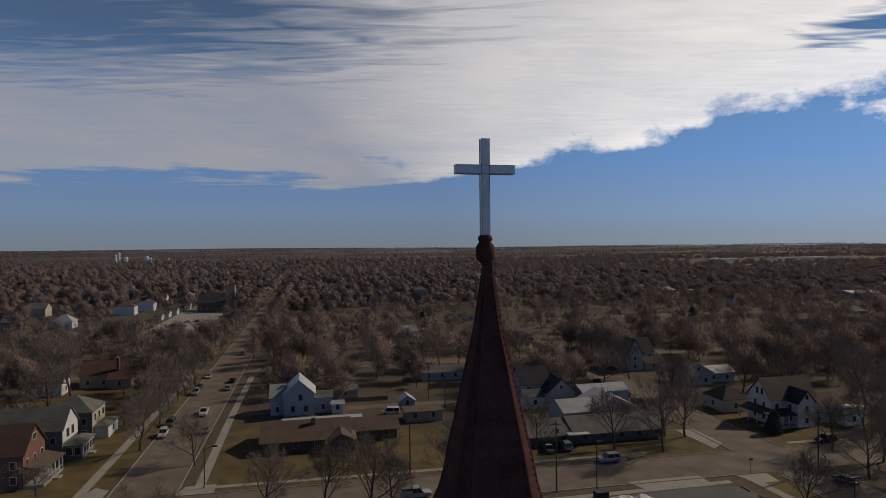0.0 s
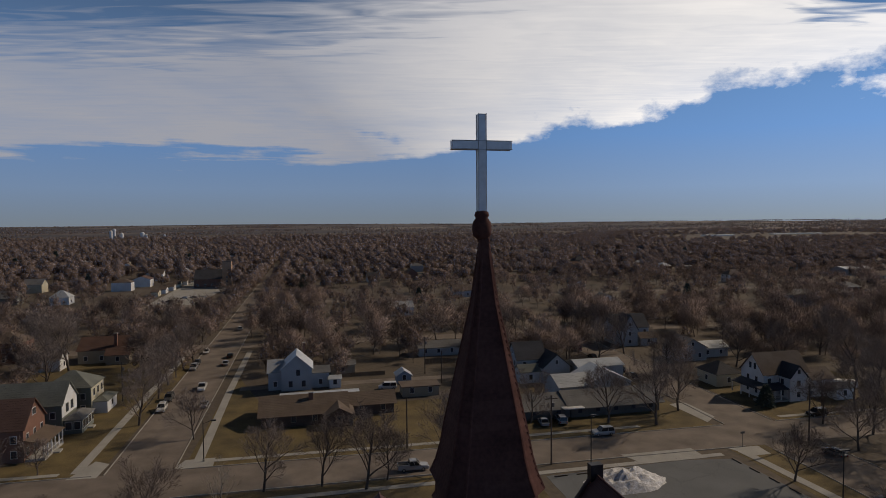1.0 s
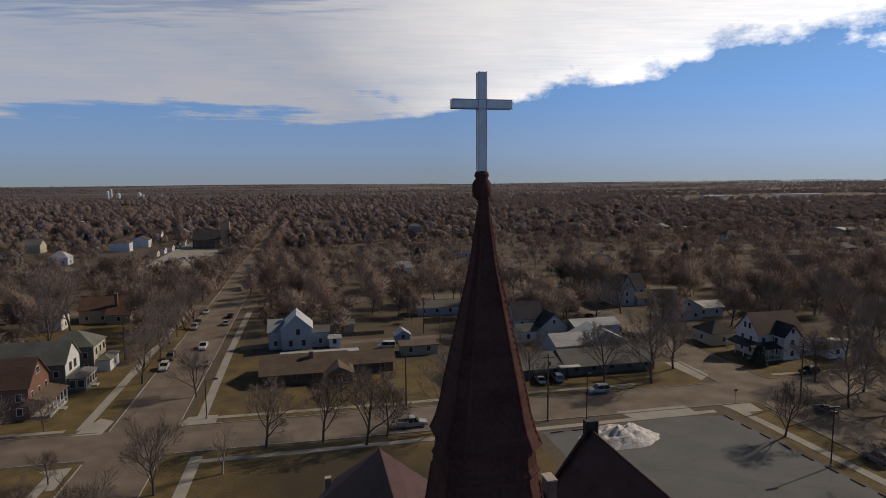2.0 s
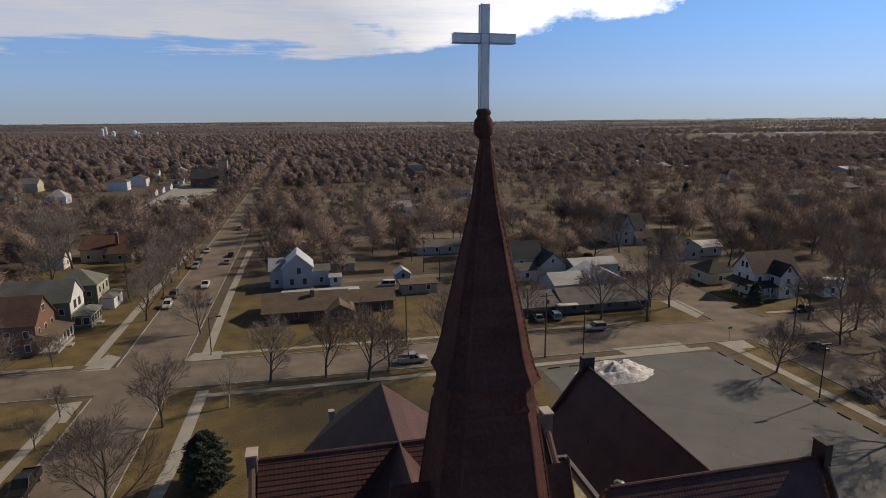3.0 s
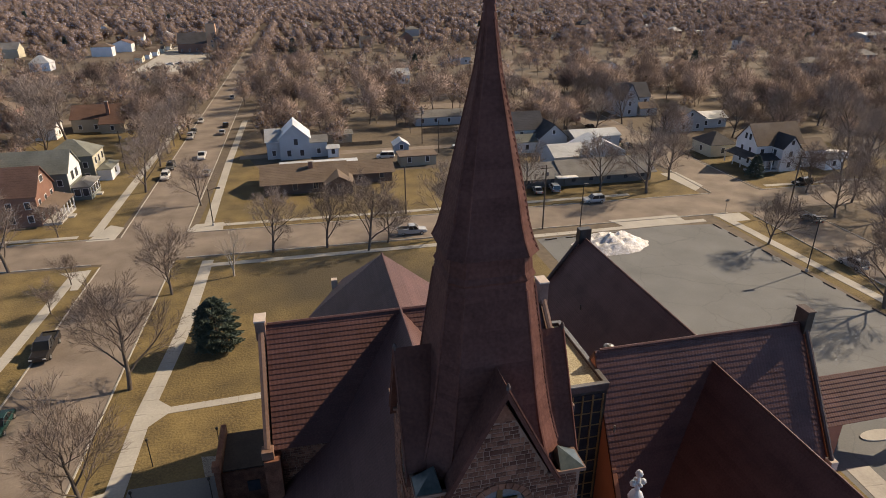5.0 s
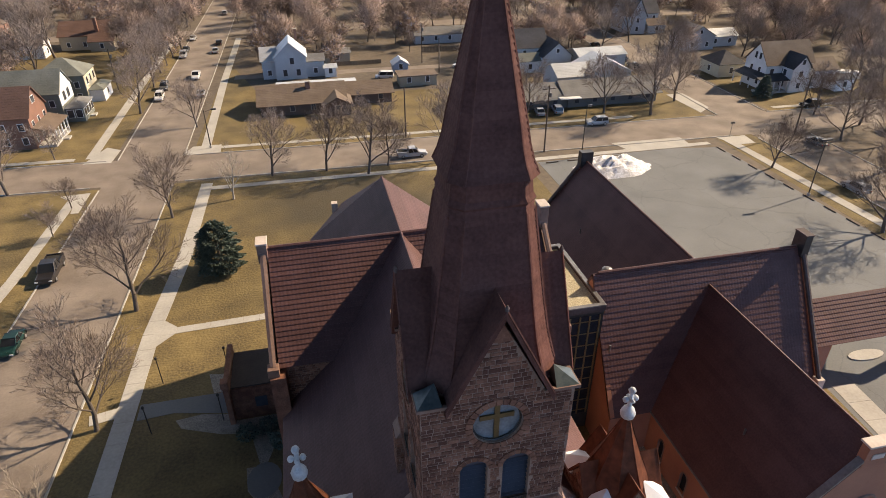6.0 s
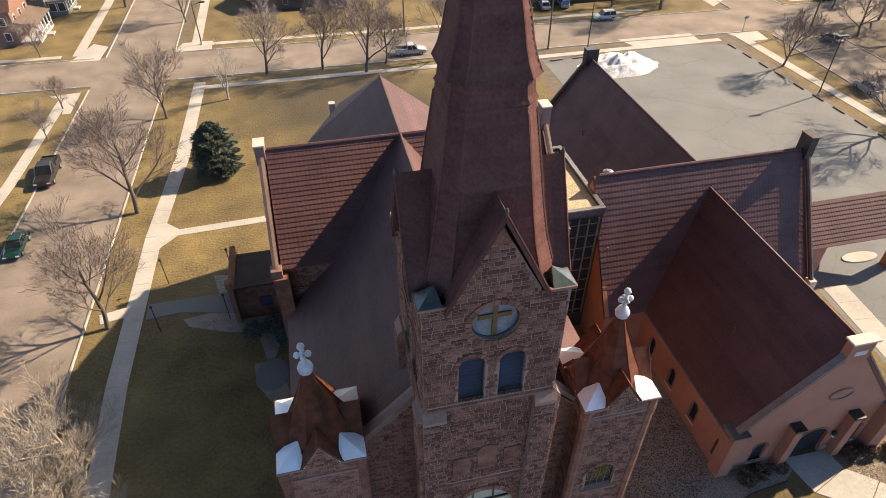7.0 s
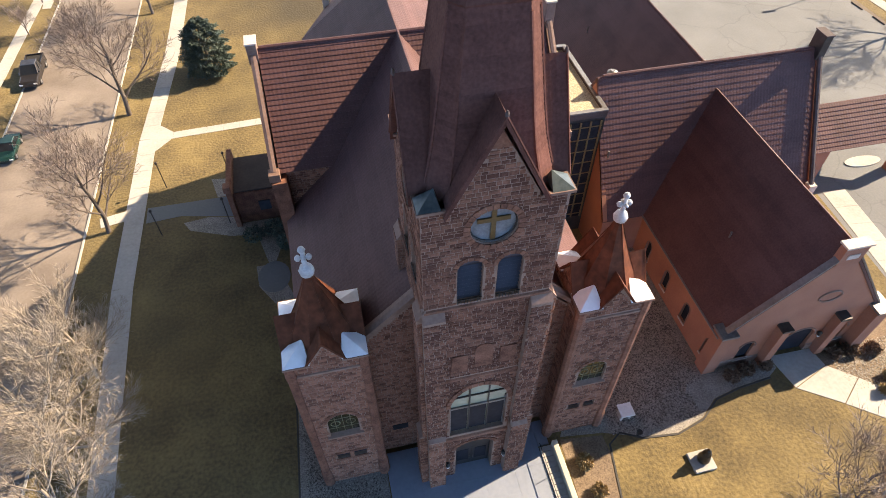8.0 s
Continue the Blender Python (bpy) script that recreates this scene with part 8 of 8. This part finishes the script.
def vehicle(kind, colour, x, y, turn):
    """A parked car along +y, turned by degrees: kind sedan, suv, pickup or van."""
    words = {"sedan": "parked sedan", "suv": "parked sport utility car", "pickup": "pickup truck with open bed", "van": "parked van"}[kind]
    o = thing({"pickup": "pickup_truck", "van": "van"}.get(kind, "car"), f"{colour} {words} on the street", "truck" if kind == "pickup" else "car", "cars of the street", pose(x, y, 0.03, 0, 0, turn))
    L, W = {"sedan": (2.3, 0.9), "suv": (2.35, 0.95), "pickup": (2.85, 1.0), "van": (2.5, 0.98)}[kind]
    belt = {"sedan": 0.92, "suv": 1.05, "pickup": 1.08, "van": 1.1}[kind]
    top = {"sedan": 1.45, "suv": 1.78, "pickup": 1.85, "van": 1.95}[kind]
    body = [ring_y(-L, W * 0.9, 0.42, belt - 0.14), ring_y(-L + 0.2, W, 0.3, belt - 0.03), ring_y(-L * 0.35, W, 0.28, belt, 0.03), ring_y(L * 0.4, W, 0.28, belt, 0.03), ring_y(L - 0.25, W, 0.3, belt - 0.14, 0.03), ring_y(L, W * 0.88, 0.42, belt - 0.3)]
    part("body", Shape().loft(body), PAINTS[colour], o, smooth=False, bevel=0.03)
    c0, c1, t0, t1 = {"sedan": (-1.55, 1.05, -0.85, 0.25), "suv": (-2.2, 1.0, -2.0, 0.3), "pickup": (-0.75, 1.35, -0.6, 0.6), "van": (-2.35, 1.6, -2.2, 1.0)}[kind]
    w0, w1 = W - 0.08, W - 0.2
    low, high = [(-w0, c0, belt - 0.02), (w0, c0, belt - 0.02), (w0, c1, belt - 0.02), (-w0, c1, belt - 0.02)], [(-w1, t0, top - 0.06), (w1, t0, top - 0.06), (w1, t1, top - 0.06), (-w1, t1, top - 0.06)]
    part("greenhouse", Shape().loft([low, high]), CARGLASS, o, "dark car windows")
    part("roof", Shape().loft([[(p[0] * 1.02, p[1] * 1.0, top - 0.06) for p in high], [(p[0] * 0.95, p[1] * 0.97, top) for p in high]]), PAINTS[colour], o)
    for sx in (-1, 1):
        for f in (0.0, 0.45, 1.0) if kind != "pickup" else (0.0, 0.5, 1.0):
            a = Vector((sx * w0, c0 + (c1 - c0) * f, belt))
            b = Vector((sx * w1, t0 + (t1 - t0) * f, top - 0.05))
            part("pillar", Shape().tube(a + Vector((sx * 0.012, 0, 0)), b + Vector((sx * 0.012, 0, 0)), 0.05, 0.045, 5), PAINTS[colour], o)
        for wy in (-L * 0.62, L * 0.62):
            wh = new("wheel", WHEEL_TYRE)
            wh.parent = o
            wh.matrix_basis = Matrix.Translation((sx * (W - 0.08), wy, 0.34))
            rm = new("rim", WHEEL_RIM)
            rm.parent = wh
        part("head_lamp", Shape().box(sx * W * 0.72 - 0.18, sx * W * 0.72 + 0.18, L - 0.06, L + 0.02, belt - 0.42, belt - 0.28), LAMPCLEAR, o)
        part("tail_lamp", Shape().box(sx * W * 0.78 - 0.1, sx * W * 0.78 + 0.1, -L - 0.03, -L + 0.05, belt - 0.4, belt - 0.16), LAMPRED, o)
        part("mirror", Shape().box(sx * (W + 0.02) - 0.09, sx * (W + 0.02) + 0.09, c1 - 0.35, c1 - 0.2, belt + 0.02, belt + 0.16), PAINTS[colour], o)
    if kind == "pickup":
        part("bed_floor", Shape().box(-W + 0.18, W - 0.18, -L + 0.12, c0 - 0.1, belt - 0.01, belt + 0.02), RUBBER, o, "dark open truck bed")
        for x0, x1, y0, y1 in ((-W + 0.03, -W + 0.16, -L + 0.05, c0 - 0.05), (W - 0.16, W - 0.03, -L + 0.05, c0 - 0.05), (-W + 0.05, W - 0.05, -L + 0.02, -L + 0.12)):
            part("bed_side", Shape().box(x0, x1, y0, y1, belt - 0.1, belt + 0.18), PAINTS[colour], o)
    return o


for kind, colour, x, y, turn in [
        ("suv", "white", -34.4, 156.8, 182), ("suv", "grey", -34.6, 165.6, 180), ("suv", "silver", -34.3, 199.0, 181), ("sedan", "grey", -34.4, 206.5, 180), ("sedan", "white", -34.2, 223.0, 181),
        ("sedan", "silver", -25.0, 157.8, 1), ("pickup", "white", -28.0, 174.5, 181), ("sedan", "silver", -25.4, 203.0, 1), ("sedan", "black", -25.3, 214.0, 1),
        ("pickup", "silver", 18.2, 107.9, -91.4), ("suv", "silver", 59.9, 116.2, 88.6), ("sedan", "silver", 50.4, 125.4, -8), ("suv", "silver", 54.7, 125.8, -8),
        ("suv", "red", 90.6, 195.0, 2), ("sedan", "black", 90.2, 182.5, 2), ("suv", "black", 89.6, 164.0, 2), ("sedan", "grey", 90.0, 157.4, 2),
        ("suv", "black", 112.7, 116.0, 88.6), ("sedan", "grey", 97.0, 95.6, 0), ("pickup", "black", -36.0, 78.6, 182), ("sedan", "green", -35.6, 63.2, 181),
        ("suv", "silver", 88.0, 76.0, 2), ("sedan", "white", 43.2, 168.6, 70), ("van", "white", 20.8, 162.4, 82), ("sedan", "white", -27.4, 268, 1), ("sedan", "grey", -76, 372, 60), ("sedan", "white", -71, 388, 80), ("sedan", "silver", -66, 390, 80)]:
    o = vehicle(kind, colour, x, y, turn)
    if kind == "pickup" and colour == "black":
        o.scale = (1.12, 1.12, 1.12)
tr = thing("boat_trailer", "white covered trailer parked beside the farmhouse", "trailer")
part("body", Shape().loft([[(-1.1, -3.5, 0.7), (1.1, -3.5, 0.7), (1.0, -3.3, 2.3), (-1.0, -3.3, 2.3)], [(-1.2, 3.0, 0.7), (1.2, 3.0, 0.7), (1.1, 2.6, 2.6), (-1.1, 2.6, 2.6)]]), WHITEPAINT, tr, "", 0.08)
part("wheel", Shape().tube((-1.15, 0, 0.35), (1.15, 0, 0.35), 0.34, 0.34, 12), RUBBER, tr)
tr.matrix_basis = pose(137, 133, 0, 0, 0, 70)

# yard fences
for x0, y0, x1, y1, hh in ((36, 188, 47.5, 187.5, 1.7), (8.5, 178, 22, 178, 1.2), (44.5, 146, 44.5, 164, 1.5)):
    fe = thing("fence", "weathered brown board fence around a yard", "fence", "yard fences")
    a, b = Vector((x0, y0, 0)), Vector((x1, y1, 0))
    n = int((b - a).length / 0.45)
    for i in range(n):
        c = a.lerp(b, (i + 0.5) / n)
        d = (b - a).normalized() * 0.2
        part("board", Shape().loft([[c - d + Vector((0, 0, 0.05)), c + d + Vector((0, 0, 0.05)), c + d + Vector((0.03, 0.03, 0.05)), c - d + Vector((0.03, 0.03, 0.05))],
                                    [c - d + Vector((0, 0, hh)), c + d + Vector((0, 0, hh)), c + d + Vector((0.03, 0.03, hh)), c - d + Vector((0.03, 0.03, hh))]]), WOODFENCE, fe)

# dark evergreens among the houses
def evergreen():
    o = thing("evergreen_tree", "dark green conifer among the bare trees and houses", "tree", "dark conifers of the town")
    part("trunk", Shape().tube((0, 0, -0.1), (0, 0, 7.5), 0.22, 0.04, 6), BARK, o)
    g = np.random.RandomState(31)
    n = 1500
    t = g.uniform(0.04, 1.0, n) ** 1.2
    ang = g.uniform(0, 2 * math.pi, n)
    rad = 2.6 * (1 - t) ** 0.8 * (0.85 + 0.2 * np.sin(ang * 7 + t * 40)) * g.uniform(0.5, 1.0, n) ** 0.5 + 0.08
    p = np.stack([rad * np.cos(ang), rad * np.sin(ang), 0.4 + t * 8.2], 1)
    a = np.stack([np.cos(ang), np.sin(ang), np.full(n, -0.2)], 1) + g.normal(size=(n, 3)) * 0.4
    a /= np.linalg.norm(a, axis=1)[:, None]
    b = np.cross(a, g.normal(size=(n, 3)))
    b /= np.linalg.norm(b, axis=1)[:, None]
    z = 0.8 * g.uniform(0.6, 1.3, n)[:, None]
    v = np.stack([p - b * z * 0.3, p + b * z * 0.3, p + a * z], 1).reshape(-1, 3)
    part("crown", array_mesh("crown", v, np.arange(len(v)).reshape(-1, 3), NEEDLES), None, o)
    return o


first = evergreen()
first.matrix_basis = Matrix.Translation((106.5, 124.5, 0))
first.scale = (0.8, 0.8, 0.62)
for x, y, k in ((-275, 769, 1.7), (-269, 655, 1.5), (-262, 650, 1.3), (334, 368, 1.2), (310, 373, 1.0), (-152, 482, 1.1), (205, 300, 1.1), (60, 330, 1.0), (-2, 420, 1.2), (150, 520, 1.4), (420, 620, 1.5), (-120, 690, 1.5)):
    c = copy_thing(first, Matrix.Translation((x, y, 0)))
    c.scale = (k, k, k)
